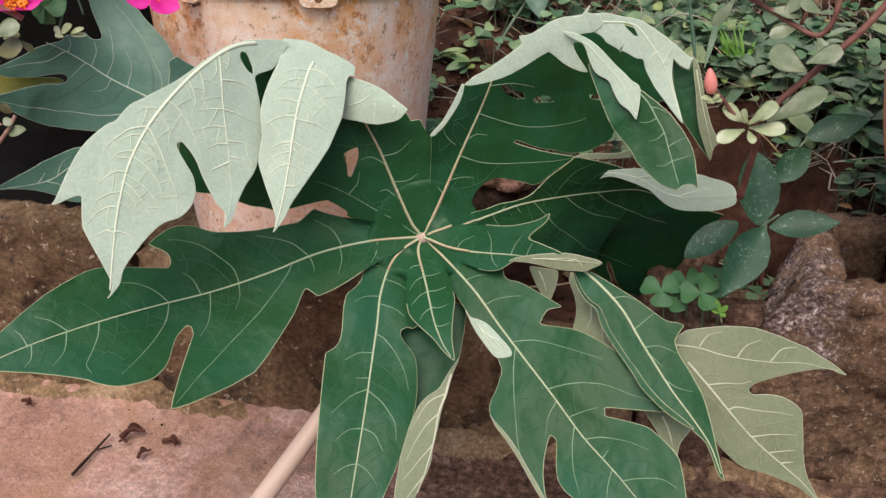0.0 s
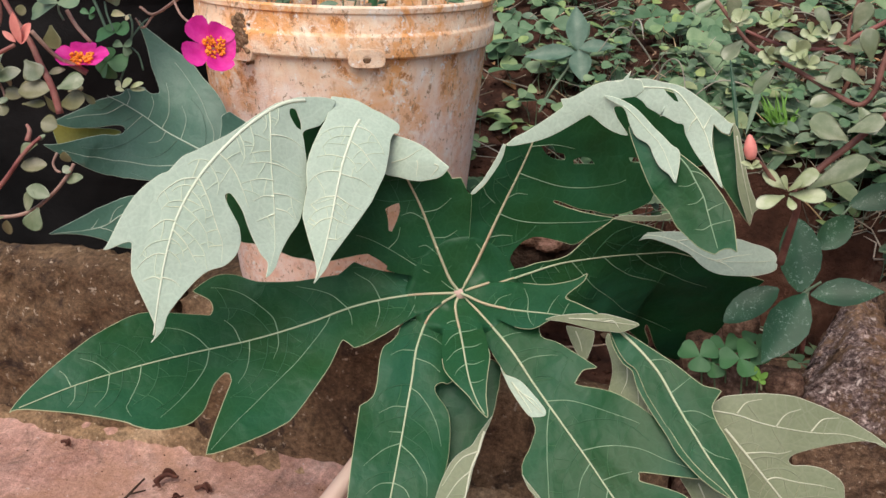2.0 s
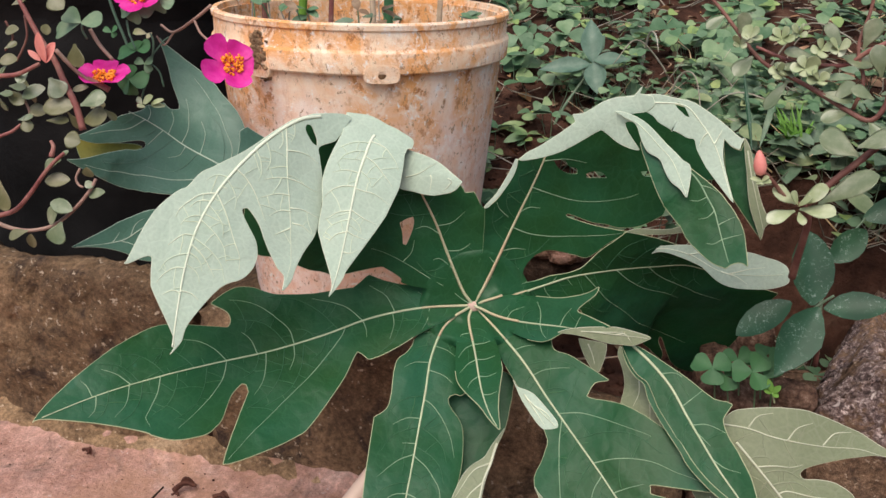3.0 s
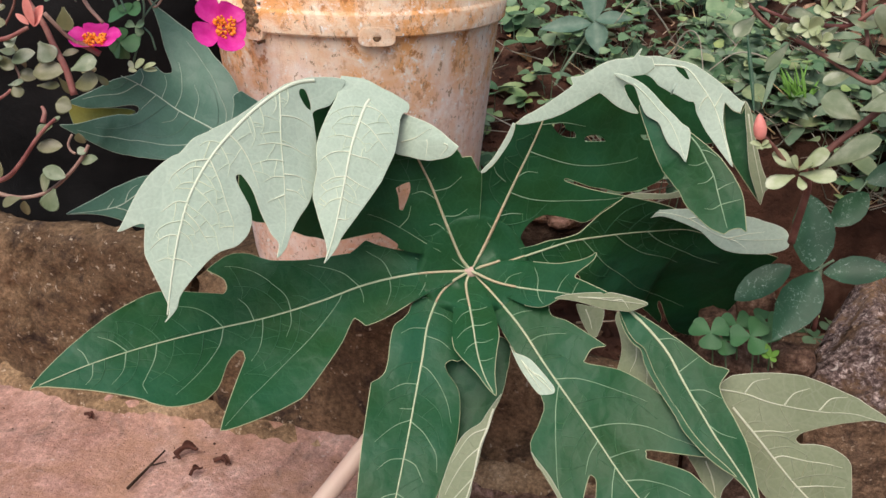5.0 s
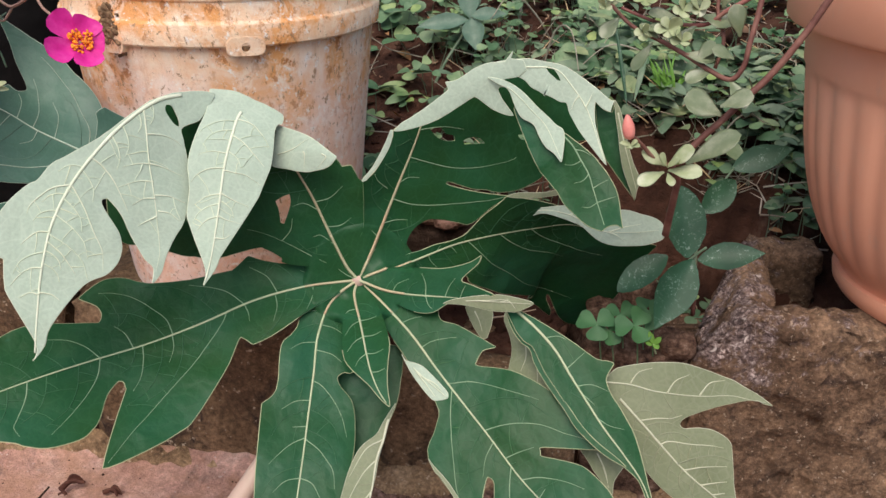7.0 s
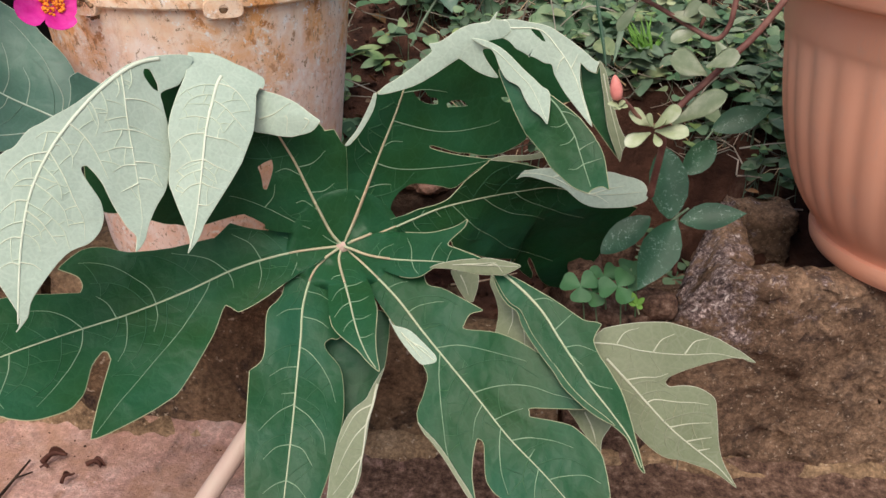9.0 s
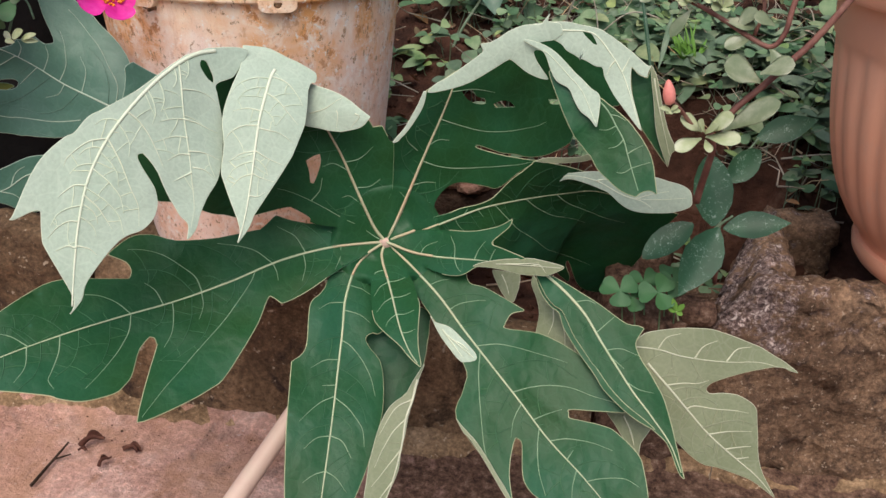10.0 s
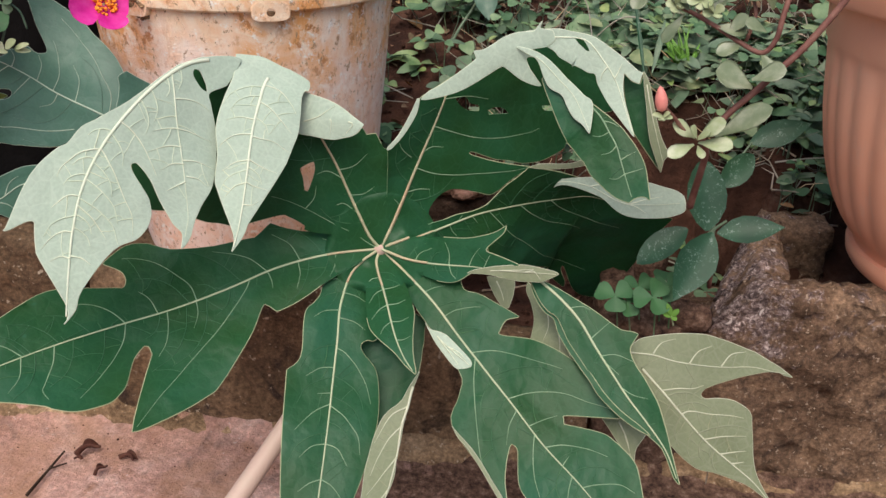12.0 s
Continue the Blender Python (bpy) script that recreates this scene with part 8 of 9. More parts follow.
leaf_object("leaf", clover_sprig, CLOVER_LEAF, (-0.2640, 0.5700, 0.3720), (-0.62, 0.00, -0.78), (0.08, -0.75, 0.6), 0.0128, 0.0162, TREFOIL, 0.03, 0.2, 0)
leaf_object("leaf", clover_sprig, CLOVER_LEAF, (-0.2640, 0.5700, 0.3720), (0.07, 0.00, -1.00), (-0.15, -0.75, 0.6), 0.0140, 0.0162, TREFOIL, 0.12, 0.2, 0)
leaf_object("leaf", clover_sprig, CLOVER_LEAF, (-0.2640, 0.5700, 0.3720), (1.00, 0.00, -0.06), (-0.06, -0.75, 0.6), 0.0170, 0.0162, TREFOIL, 0.07, 0.2, 0)
leaf_object("leaf", clover_sprig, CLOVER_LEAF, (-0.2640, 0.5700, 0.3720), (-0.09, 0.00, 1.00), (0.23, -0.75, 0.6), 0.0110, 0.0162, TREFOIL, 0.14, 0.2, 0)
leaf_object("leaf", clover_sprig, TEAL_LEAF, (-0.2510, 0.5740, 0.3840), (-0.94, 0.00, 0.35), (0.18, -0.75, 0.6), 0.0085, 0.0072, TREFOIL, 0.12, 0.2, 0)
leaf_object("leaf", clover_sprig, TEAL_LEAF, (-0.2510, 0.5740, 0.3840), (0.64, 0.00, -0.77), (0.02, -0.75, 0.6), 0.0078, 0.0072, TREFOIL, 0.16, 0.2, 0)
leaf_object("leaf", clover_sprig, TEAL_LEAF, (-0.2510, 0.5740, 0.3840), (0.89, 0.00, 0.45), (0.02, -0.75, 0.6), 0.0089, 0.0072, TREFOIL, 0.06, 0.2, 0)
leaf_object("leaf", clover_sprig, SUCCULENT_NEW, (-0.2470, 0.5760, 0.4080), (-0.99, 0.00, 0.16), (-0.10, -0.75, 0.6), 0.0122, 0.0063, TREFOIL, 0.09, 0.2, 0)
leaf_object("leaf", clover_sprig, SUCCULENT_NEW, (-0.2470, 0.5760, 0.4080), (0.83, 0.00, -0.55), (0.23, -0.75, 0.6), 0.0036, 0.0063, TREFOIL, 0.06, 0.2, 0)
leaf_object("leaf", clover_sprig, CLOVER_LEAF, (-0.2760, 0.5720, 0.4080), (-0.92, 0.00, 0.39), (-0.07, -0.75, 0.6), 0.0076, 0.0052, TREFOIL, 0.04, 0.2, 0)
leaf_object("leaf", clover_sprig, CLOVER_LEAF, (-0.2760, 0.5720, 0.4080), (0.71, 0.00, 0.71), (-0.05, -0.75, 0.6), 0.0071, 0.0052, TREFOIL, 0.10, 0.2, 0)
leaf_object("leaf", clover_sprig, CLOVER_LEAF, (-0.2760, 0.5720, 0.4080), (0.71, 0.00, -0.71), (0.02, -0.75, 0.6), 0.0042, 0.0052, TREFOIL, 0.09, 0.2, 0)


def moss_rose(middle, face, size, turn, lean=0.0):
    """Five broad notched petals round a cluster of stamens."""
    m, n = Vector(middle), Vector(face).normalized()
    f = thing("flower", middle, "magenta moss rose flower with a yellow centre", "flower", "flowers")
    u = n.cross(Vector((0, 0, 1))).normalized()
    v = n.cross(u)
    for k in range(5):
        an = radians(turn + 72 * k)
        way = u * math.cos(an) + v * math.sin(an) + n * 0.22
        leaf_object("petal", f, PETAL, m + way * 0.001 + n * 0.0006 * (k % 2), way, n, size * (1 + lean * math.cos(an)), size * 0.95, HEART, -0.10, 0.30, 0.0)
    bm = bmesh.new()
    rnd = random.Random(8)
    for k in range(90):
        an, r = rnd.uniform(0, 6.28), 0.0090 * math.sqrt(rnd.random())
        tip = m + (u * math.cos(an) + v * math.sin(an)) * r + n * (0.0028 + 0.0035 * rnd.random())
        bmesh.ops.create_icosphere(bm, subdivisions=1, radius=rnd.uniform(0.0009, 0.0015), matrix=Matrix.Translation(tip))
    part("flower_centre", bm, STAMEN, f, "yellow orange stamens")


moss_rose((-0.1710, 0.5690, 0.3880), (0.58, -0.62, 0.53), 0.0225, 20, 0.28)
moss_rose((-0.2670, 0.5420, 0.3750), (0.15, -0.25, 0.95), 0.0205, 48)
moss_rose((-0.2480, 0.5750, 0.4370), (0.10, -0.75, 0.65), 0.0200, 10)
weed_plant = thing("weed", (0.074, 1.031, 0.302), "upright weed with grey-green pointed leaves in the bed", "weed")
stem("stem", weed_plant, LANCE_LEAF, [(0.04, 0.992, 0.227), (0.059, 1.014, 0.275), (0.08, 1.032, 0.31), (0.091, 1.036, 0.331)], 0.002, 0.0016)
leaf_object("leaf", weed_plant, TEAL_LEAF, (0.092, 1.037, 0.335), (-0.14, 0.42, 0.9), (0, -0.7, 0.6), 0.0591, 0.029, LANCE, 0.1, 0.3, 0)
leaf_object("leaf", weed_plant, TEAL_LEAF, (0.093, 1.037, 0.335), (0.21, -0.6, -0.77), (0, -0.7, 0.6), 0.043, 0.029, LANCE, 0.1, 0.3, 0)
leaf_object("leaf", weed_plant, TEAL_LEAF, (0.089, 1.036, 0.333), (-0.97, -0.23, -0.08), (0, -0.7, 0.6), 0.065, 0.024, LANCE, 0.1, 0.3, 0)
leaf_object("leaf", weed_plant, TEAL_LEAF, (0.093, 1.037, 0.338), (0.97, -0.18, 0.15), (0, -0.7, 0.6), 0.0453, 0.0194, LANCE, 0.1, 0.3, 0)
leaf_object("leaf", weed_plant, TEAL_LEAF, (0.089, 1.047, 0.34), (0.43, 0.12, 0.9), (0, -0.7, 0.6), 0.0324, 0.0196, LANCE, 0.1, 0.3, 0)
grass_tuft = thing("grass_tuft", (0.331, 0.947, 0.276), "small tuft of fresh green grass", "grass")
leaf_object("blade", grass_tuft, GRASS, (0.32, 0.928, 0.276), (-0.29, 0.53, 0.8), (0, -0.55, 0.8), 0.0476, 0.0043, LANCE, 0.25, 0.4, 0)
leaf_object("blade", grass_tuft, GRASS, (0.323, 0.928, 0.276), (-0.11, -0.28, 0.95), (0, -0.55, 0.8), 0.0357, 0.0035, LANCE, 0.25, 0.4, 0)
leaf_object("blade", grass_tuft, GRASS, (0.331, 0.927, 0.277), (-0.45, 0.11, 0.88), (0, -0.55, 0.8), 0.0441, 0.0028, LANCE, 0.25, 0.4, 0)
leaf_object("blade", grass_tuft, GRASS, (0.332, 0.926, 0.277), (-0.26, 0.29, 0.92), (0, -0.55, 0.8), 0.0272, 0.0044, LANCE, 0.25, 0.4, 0)
leaf_object("blade", grass_tuft, GRASS, (0.33, 0.927, 0.277), (-0.22, 0.15, 0.96), (0, -0.55, 0.8), 0.0457, 0.0028, LANCE, 0.25, 0.4, 0)
leaf_object("blade", grass_tuft, GRASS, (0.321, 0.928, 0.276), (0.29, 0.46, 0.84), (0, -0.55, 0.8), 0.0346, 0.0043, LANCE, 0.25, 0.4, 0)
leaf_object("blade", grass_tuft, GRASS, (0.328, 0.927, 0.277), (0.41, 0.77, 0.49), (0, -0.55, 0.8), 0.0246, 0.0033, LANCE, 0.25, 0.4, 0)
leaf_object("blade", grass_tuft, GRASS, (0.334, 0.926, 0.278), (-0.19, 0.14, 0.97), (0, -0.55, 0.8), 0.0422, 0.004, LANCE, 0.25, 0.4, 0)
leaf_object("blade", grass_tuft, GRASS, (0.334, 0.926, 0.278), (0.38, 0.47, 0.79), (0, -0.55, 0.8), 0.034, 0.0039, LANCE, 0.25, 0.4, 0)
leaf_object("blade", grass_tuft, GRASS, (0.321, 0.928, 0.276), (-0.15, 0.6, 0.79), (0, -0.55, 0.8), 0.0267, 0.0042, LANCE, 0.25, 0.4, 0)
leaf_object("blade", grass_tuft, GRASS, (0.319, 0.929, 0.276), (0.16, -0.52, 0.84), (0, -0.55, 0.8), 0.0191, 0.0042, LANCE, 0.25, 0.4, 0)
leaf_object("blade", grass_tuft, GRASS, (0.323, 0.928, 0.276), (0.24, -0.43, 0.87), (0, -0.55, 0.8), 0.0207, 0.0045, LANCE, 0.25, 0.4, 0)
leaf_object("blade", grass_tuft, GRASS, (0.324, 0.928, 0.277), (0.18, 0.34, 0.92), (0, -0.55, 0.8), 0.0499, 0.0032, LANCE, 0.25, 0.4, 0)
leaf_object("blade", grass_tuft, GRASS, (0.325, 0.928, 0.277), (-0.64, -0.19, 0.75), (0, -0.55, 0.8), 0.0267, 0.0035, LANCE, 0.25, 0.4, 0)
leaf_object("blade", grass_tuft, GRASS, (0.325, 0.928, 0.277), (-0.27, 0.46, 0.85), (0, -0.55, 0.8), 0.0437, 0.004, LANCE, 0.25, 0.4, 0)
leaf_object("blade", grass_tuft, GRASS, (0.332, 0.926, 0.277), (-0.53, -0.19, 0.83), (0, -0.55, 0.8), 0.0375, 0.0029, LANCE, 0.25, 0.4, 0)
leaf_object("blade", grass_tuft, GRASS, (0.326, 0.927, 0.277), (0.04, 0.34, 0.94), (0, -0.55, 0.8), 0.0234, 0.0029, LANCE, 0.25, 0.4, 0)
leaf_object("blade", grass_tuft, GRASS, (0.325, 0.928, 0.277), (0.44, 0.75, 0.49), (0, -0.55, 0.8), 0.0226, 0.0038, LANCE, 0.25, 0.4, 0)
leaf_object("blade", grass_tuft, GRASS, (0.334, 0.926, 0.278), (-0.32, 0.58, 0.74), (0, -0.55, 0.8), 0.0309, 0.0028, LANCE, 0.25, 0.4, 0)
leaf_object("blade", grass_tuft, GRASS, (0.321, 0.928, 0.276), (-0.34, -0.04, 0.94), (0, -0.55, 0.8), 0.0446, 0.0039, LANCE, 0.25, 0.4, 0)
leaf_object("blade", grass_tuft, GRASS, (0.33, 0.927, 0.277), (-0.24, -0.08, 0.97), (0, -0.55, 0.8), 0.0248, 0.0035, LANCE, 0.25, 0.4, 0)
leaf_object("blade", grass_tuft, GRASS, (0.321, 0.928, 0.276), (-0.32, 0.59, 0.74), (0, -0.55, 0.8), 0.0376, 0.0038, LANCE, 0.25, 0.4, 0)
leaf_object("blade", grass_tuft, GRASS, (0.333, 0.926, 0.278), (0.56, 0.45, 0.7), (0, -0.55, 0.8), 0.0287, 0.0028, LANCE, 0.25, 0.4, 0)
leaf_object("blade", grass_tuft, GRASS, (0.33, 0.927, 0.277), (-0.7, 0.17, 0.7), (0, -0.55, 0.8), 0.0287, 0.0029, LANCE, 0.25, 0.4, 0)
leaf_object("blade", grass_tuft, GRASS, (0.334, 0.926, 0.278), (-0.5, 0.73, 0.46), (0, -0.55, 0.8), 0.0218, 0.0047, LANCE, 0.25, 0.4, 0)
leaf_object("blade", grass_tuft, GRASS, (0.329, 0.927, 0.277), (-0.32, 0.2, 0.92), (0, -0.55, 0.8), 0.0249, 0.0043, LANCE, 0.25, 0.4, 0)
reed = thing("reed_plant", (0.259, 0.801, 0.309), "single dark narrow grass blade", "grass")
leaf_object("leaf", reed, GLOSSY, (0.262, 0.787, 0.296), (-0.16, 0.49, 0.86), (0, -0.55, 0.8), 0.0957, 0.0042, LANCE, 0.05, 0.4, 0)
leaf_object("leaf", reed, LANCE_LEAF, (0.268, 0.787, 0.302), (0.22, 0.68, 0.7), (0, -0.55, 0.8), 0.0883, 0.0061, LANCE, 0.35, 0.4, 0)
clod = thing("soil_clod", (0.086, 0.712, 0.165), "dark crumbly lump of soil behind the leaf", "soil")
bm = bmesh.new()
bmesh.ops.create_icosphere(bm, subdivisions=4, radius=0.026, matrix=Matrix.Translation((0.092, 0.708, 0.176)) @ Matrix.Diagonal((1.9, 0.9, 1.15, 1)))
for v in bm.verts:
    v.co += (v.co - Vector((0.092, 0.708, 0.176))).normalized() * (0.008 * noise.noise(v.co * 60) + 0.005 * noise.noise(v.co * 160) + 0.003 * noise.noise(v.co * 380))
part("lump", bm, DARK_SOIL, clod, crease=35)
hole_rock = thing("rock", (0.086, 0.706, 0.196), "small brown crusted stone lying behind the leaf", "stone")
bm = bmesh.new()
bmesh.ops.create_icosphere(bm, subdivisions=4, radius=0.0145, matrix=Matrix.Translation((0.086, 0.700, 0.2065)) @ Matrix.Diagonal((1.9, 0.9, 0.62, 1)))
for v in bm.verts:
    v.co += (v.co - Vector((0.086, 0.700, 0.2065))).normalized() * (0.007 * noise.noise(v.co * 70) + 0.004 * noise.noise(v.co * 170) + 0.002 * noise.noise(v.co * 400))
part("stone", bm, LEDGE, hole_rock, crease=35)

# ---- litter on the ledge ----
twig = thing("twig", (-0.27, 0.528, -0.026), "thin dark dry twig lying on the cement ledge", "twig")
stem("branch", twig, DARK_SOIL, [(-0.273, 0.494, -0.026), (-0.27, 0.528, -0.026), (-0.268, 0.552, -0.026)], 0.0016, 0.0009)
stem("branch", twig, DARK_SOIL, [(-0.27, 0.528, -0.026), (-0.263, 0.533, -0.026), (-0.258, 0.537, -0.026)], 0.001, 0.0007)
dry_petal = thing("dead_leaf", (-0.247, 0.556, -0.026), "small curled dark brown dead leaf on the ledge", "dead leaf", "dead leaves")
stem("blade", dry_petal, DEAD, [(-0.2541, 0.548, -0.0245), (-0.2516, 0.5553, -0.0233), (-0.247, 0.5596, -0.0227), (-0.2404, 0.5593, -0.0237), (-0.2358, 0.5582, -0.0225)], 0.0031, 0.0014)
leaf_object("blade", dry_petal, DEAD, (-0.2516, 0.5553, -0.0233), (0.82, 0.57, 0.1), (0.3, -0.3, 1), 0.0144, 0.0108, OVAL, 0.5, 1.1, 0.0008)
dry_petal = thing("dead_leaf", (-0.223, 0.53, -0.026), "small curled dark brown dead leaf on the ledge", "dead leaf", "dead leaves")
stem("blade", dry_petal, DEAD, [(-0.2249, 0.5237, -0.0245), (-0.2254, 0.5284, -0.0233), (-0.2239, 0.532, -0.0227), (-0.2202, 0.5335, -0.0237), (-0.2174, 0.5341, -0.0225)], 0.0019, 0.0009)
leaf_object("blade", dry_petal, DEAD, (-0.2254, 0.5284, -0.0233), (0.5, 0.87, 0.1), (0.3, -0.3, 1), 0.0088, 0.0066, OVAL, 0.5, 1.1, 0.0008)
dry_petal = thing("dead_leaf", (-0.205, 0.549, -0.026), "small curled dark brown dead leaf on the ledge", "dead leaf", "dead leaves")
stem("blade", dry_petal, DEAD, [(-0.2133, 0.5485, -0.0245), (-0.2079, 0.5512, -0.0233), (-0.203, 0.551, -0.0227), (-0.1995, 0.5472, -0.0237), (-0.1976, 0.5441, -0.0225)], 0.0024, 0.0011)
leaf_object("blade", dry_petal, DEAD, (-0.2079, 0.5512, -0.0233), (0.98, -0.17, 0.1), (0.3, -0.3, 1), 0.0112, 0.0084, OVAL, 0.5, 1.1, 0.0008)
dry_petal = thing("dead_leaf", (-0.373, 0.582, -0.026), "small curled dark brown dead leaf on the ledge", "dead leaf", "dead leaves")
stem("blade", dry_petal, DEAD, [(-0.3793, 0.5839, -0.0245), (-0.3746, 0.5844, -0.0233), (-0.371, 0.5829, -0.0227), (-0.3695, 0.5792, -0.0237), (-0.3689, 0.5764, -0.0225)], 0.0019, 0.0009)
leaf_object("blade", dry_petal, DEAD, (-0.3746, 0.5844, -0.0233), (0.87, -0.5, 0.1), (0.3, -0.3, 1), 0.0088, 0.0066, OVAL, 0.5, 1.1, 0.0008)
dry_petal = thing("dead_leaf", (-0.249, 0.542, -0.026), "small curled dark brown dead leaf on the ledge", "dead leaf", "dead leaves")
stem("blade", dry_petal, DEAD, [(-0.2532, 0.5417, -0.0245), (-0.2505, 0.5431, -0.0233), (-0.248, 0.543, -0.0227), (-0.2463, 0.5411, -0.0237), (-0.2453, 0.5395, -0.0225)], 0.0012, 0.0006)
leaf_object("blade", dry_petal, DEAD, (-0.2505, 0.5431, -0.0233), (0.98, -0.17, 0.1), (0.3, -0.3, 1), 0.0056, 0.0042, OVAL, 0.5, 1.1, 0.0008)
thread = thing("thread", (0.332, 0.566, -0.015), "short pale root thread hanging below a leaf", "thread")
stem("strand", thread, STRAW, [(0.317, 0.533, 0.037), (0.323, 0.543, 0.019), (0.332, 0.566, -0.015)], 0.0007, 0.0005)


# ---- plants and litter of the bed ----
def bed_point(rnd, x0, x1, d0, d1):
    x, d = rnd.uniform(x0, x1), rnd.uniform(d0, d1)
    y = wall_line(x) + d
    return x, y, ground_height(x, y)


def clear(x, y):
    """True where no pot or bucket stands."""
    return (x + 0.112) ** 2 + (y - 0.722) ** 2 > 0.135**2 and (x - 0.551) ** 2 + (y - 0.653) ** 2 > 0.165**2 and (x + 0.49) ** 2 + (y - 0.95) ** 2 > 0.235**2


class Rows:
    """Collects leaves and stalks quickly into plain lists."""

    def __init__(self):
        self.v, self.f = [], []

    def leaf(self, base, way, normal, length, width, shape, droop, fold):
        w = Vector(way).normalized()
        n = (Vector(normal) - w * Vector(normal).dot(w)).normalized()
        s = w.cross(n)
        k0 = len(self.v)
        for f, half in shape:
            c = Vector(base) + w * length * f - n * droop * length * f * f
            hw = half * width / 2
            self.v += [c - s * hw + n * fold * hw, c, c + s * hw + n * fold * hw]
        for i in range(len(shape) - 1):
            a = k0 + 3 * i
            self.f += [(a, a + 1, a + 4, a + 3), (a + 1, a + 2, a + 5, a + 4)]

    def stalk(self, a, b, r0, r1, bow=0.0):
        a, b = Vector(a), Vector(b)
        w = (b - a).normalized()
        s = w.orthogonal().normalized()
        n = w.cross(s)
        mid = (a + b) / 2 + s * bow
        k0 = len(self.v)
        for p, r in ((a, r0), (mid, (r0 + r1) / 2), (b, r1)):
            self.v += [p + s * r, p - s * r * 0.5 + n * r * 0.87, p - s * r * 0.5 - n * r * 0.87]
        for i in (0, 3):
            for k in range(3):
                self.f.append((k0 + i + k, k0 + i + (k + 1) % 3, k0 + i + 3 + (k + 1) % 3, k0 + i + 3 + k))

    def build(self, name, material, label, category):
        me = bpy.data.meshes.new(name)
        me.from_pydata(self.v, [], self.f)
        me.materials.append(material)
        me.polygons.foreach_set("use_smooth", [True] * len(me.polygons))
        return tagged(new(name, me), label, category, kind="stuff")


def weeds():
    rnd = random.Random(11)
    clover, broad, lance, straw, dead, sorrel_stalk, clods = Rows(), Rows(), Rows(), Rows(), Rows(), Rows(), Rows()
    for _ in range(2300):
        x, y, z = bed_point(rnd, -0.75, 1.15, 0.19, 1.25)
        if not clear(x, y):
            continue
        if noise.noise((x * 6, y * 6, 7)) < 0.06 and rnd.random() < 0.9:
            continue
        if 0.0 < x < 0.24 and y < 1.1 and rnd.random() < 0.55:
            continue
        h = rnd.uniform(0.008, 0.045)
        top = Vector((x + rnd.gauss(0, 0.012), y + rnd.gauss(0, 0.012), z + h))
        sorrel_stalk.stalk((x, y, z - 0.004), top, 0.0007, 0.0005, rnd.gauss(0, 0.003))
        size = rnd.choice((0.011, 0.014, 0.017, 0.020, 0.025)) * rnd.uniform(0.85, 1.15)
        turn = rnd.uniform(0, 6.28)
        tilt = Vector((rnd.gauss(0, 0.35), rnd.gauss(-0.6, 0.4), 1)).normalized()
        across = tilt.orthogonal().normalized()
        along = tilt.cross(across)
        for k in range(3):
            an = turn + k * 2.094 + rnd.gauss(0, 0.15)
            clover.leaf(top, across * math.cos(an) + along * math.sin(an) + tilt * rnd.uniform(-0.1, 0.2), tilt, size, size * rnd.uniform(0.95, 1.2), TREFOIL, 0.15, 0.2)
    for _ in range(150):
        x, y, z = bed_point(rnd, 0.05, 0.6, 0.19, 0.5)
        if not clear(x, y):
            continue
        top = Vector((x, y, z + rnd.uniform(0.01, 0.05)))
        lance.stalk((x, y, z), top, 0.0009, 0.0006, rnd.gauss(0, 0.003)) if rnd.random() < 0.5 else None
        for k in range(rnd.choice((3, 4, 5))):
            an = rnd.uniform(0, 6.28)
            size = rnd.uniform(0.012, 0.03)
            (lance if rnd.random() < 0.6 else broad).leaf(top, (math.cos(an), math.sin(an), rnd.uniform(-0.1, 0.4)), (rnd.gauss(0, 0.3), rnd.gauss(-0.3, 0.3), 1), size, size * rnd.uniform(0.4, 0.6), OVAL, rnd.uniform(0.05, 0.3), 0.25)
    for _ in range(360):
        x, y, z = bed_point(rnd, 0.22, 0.62, 0.28, 0.46)
        if not clear(x, y):
            continue
        an, size = rnd.uniform(0, 6.28), rnd.uniform(0.024, 0.05)
        lance.leaf((x, y, z + rnd.uniform(0.01, 0.05)), (math.cos(an), math.sin(an), rnd.uniform(-0.2, 0.5)), (rnd.gauss(0, 0.3), rnd.gauss(-0.4, 0.3), 1), size, size * rnd.uniform(0.35, 0.5), OVAL, rnd.uniform(0.05, 0.35), 0.3)
    for _ in range(900):
        x, y, z = bed_point(rnd, -0.75, 1.15, 0.19, 1.2)
        if not clear(x, y):
            continue
        if 0.0 < x < 0.24 and y < 1.1 and rnd.random() < 0.6:
            continue
        h = rnd.uniform(0.006, 0.04)
        top = Vector((x, y, z + h))
        for k in range(rnd.choice((2, 3, 4, 5))):
            an = rnd.uniform(0, 6.28)
            size = rnd.uniform(0.014, 0.036)
            target = broad if rnd.random() < 0.6 else lance
            target.leaf(top, (math.cos(an), math.sin(an), rnd.uniform(-0.1, 0.5)), (rnd.gauss(0, 0.3), rnd.gauss(-0.2, 0.3), 1), size, size * rnd.uniform(0.32, 0.6), OVAL if target is broad else LANCE, rnd.uniform(0.05, 0.3), 0.25)
    for _ in range(800):
        x, y, z = bed_point(rnd, -0.6, 1.15, 0.10, 1.1)
        if not clear(x, y):
            continue
        if x > 0.2 and y < wall_line(x) + 0.27:
            continue
        an, el, ln = rnd.uniform(0, 6.28), rnd.uniform(-0.05, 0.5), rnd.uniform(0.02, 0.11)
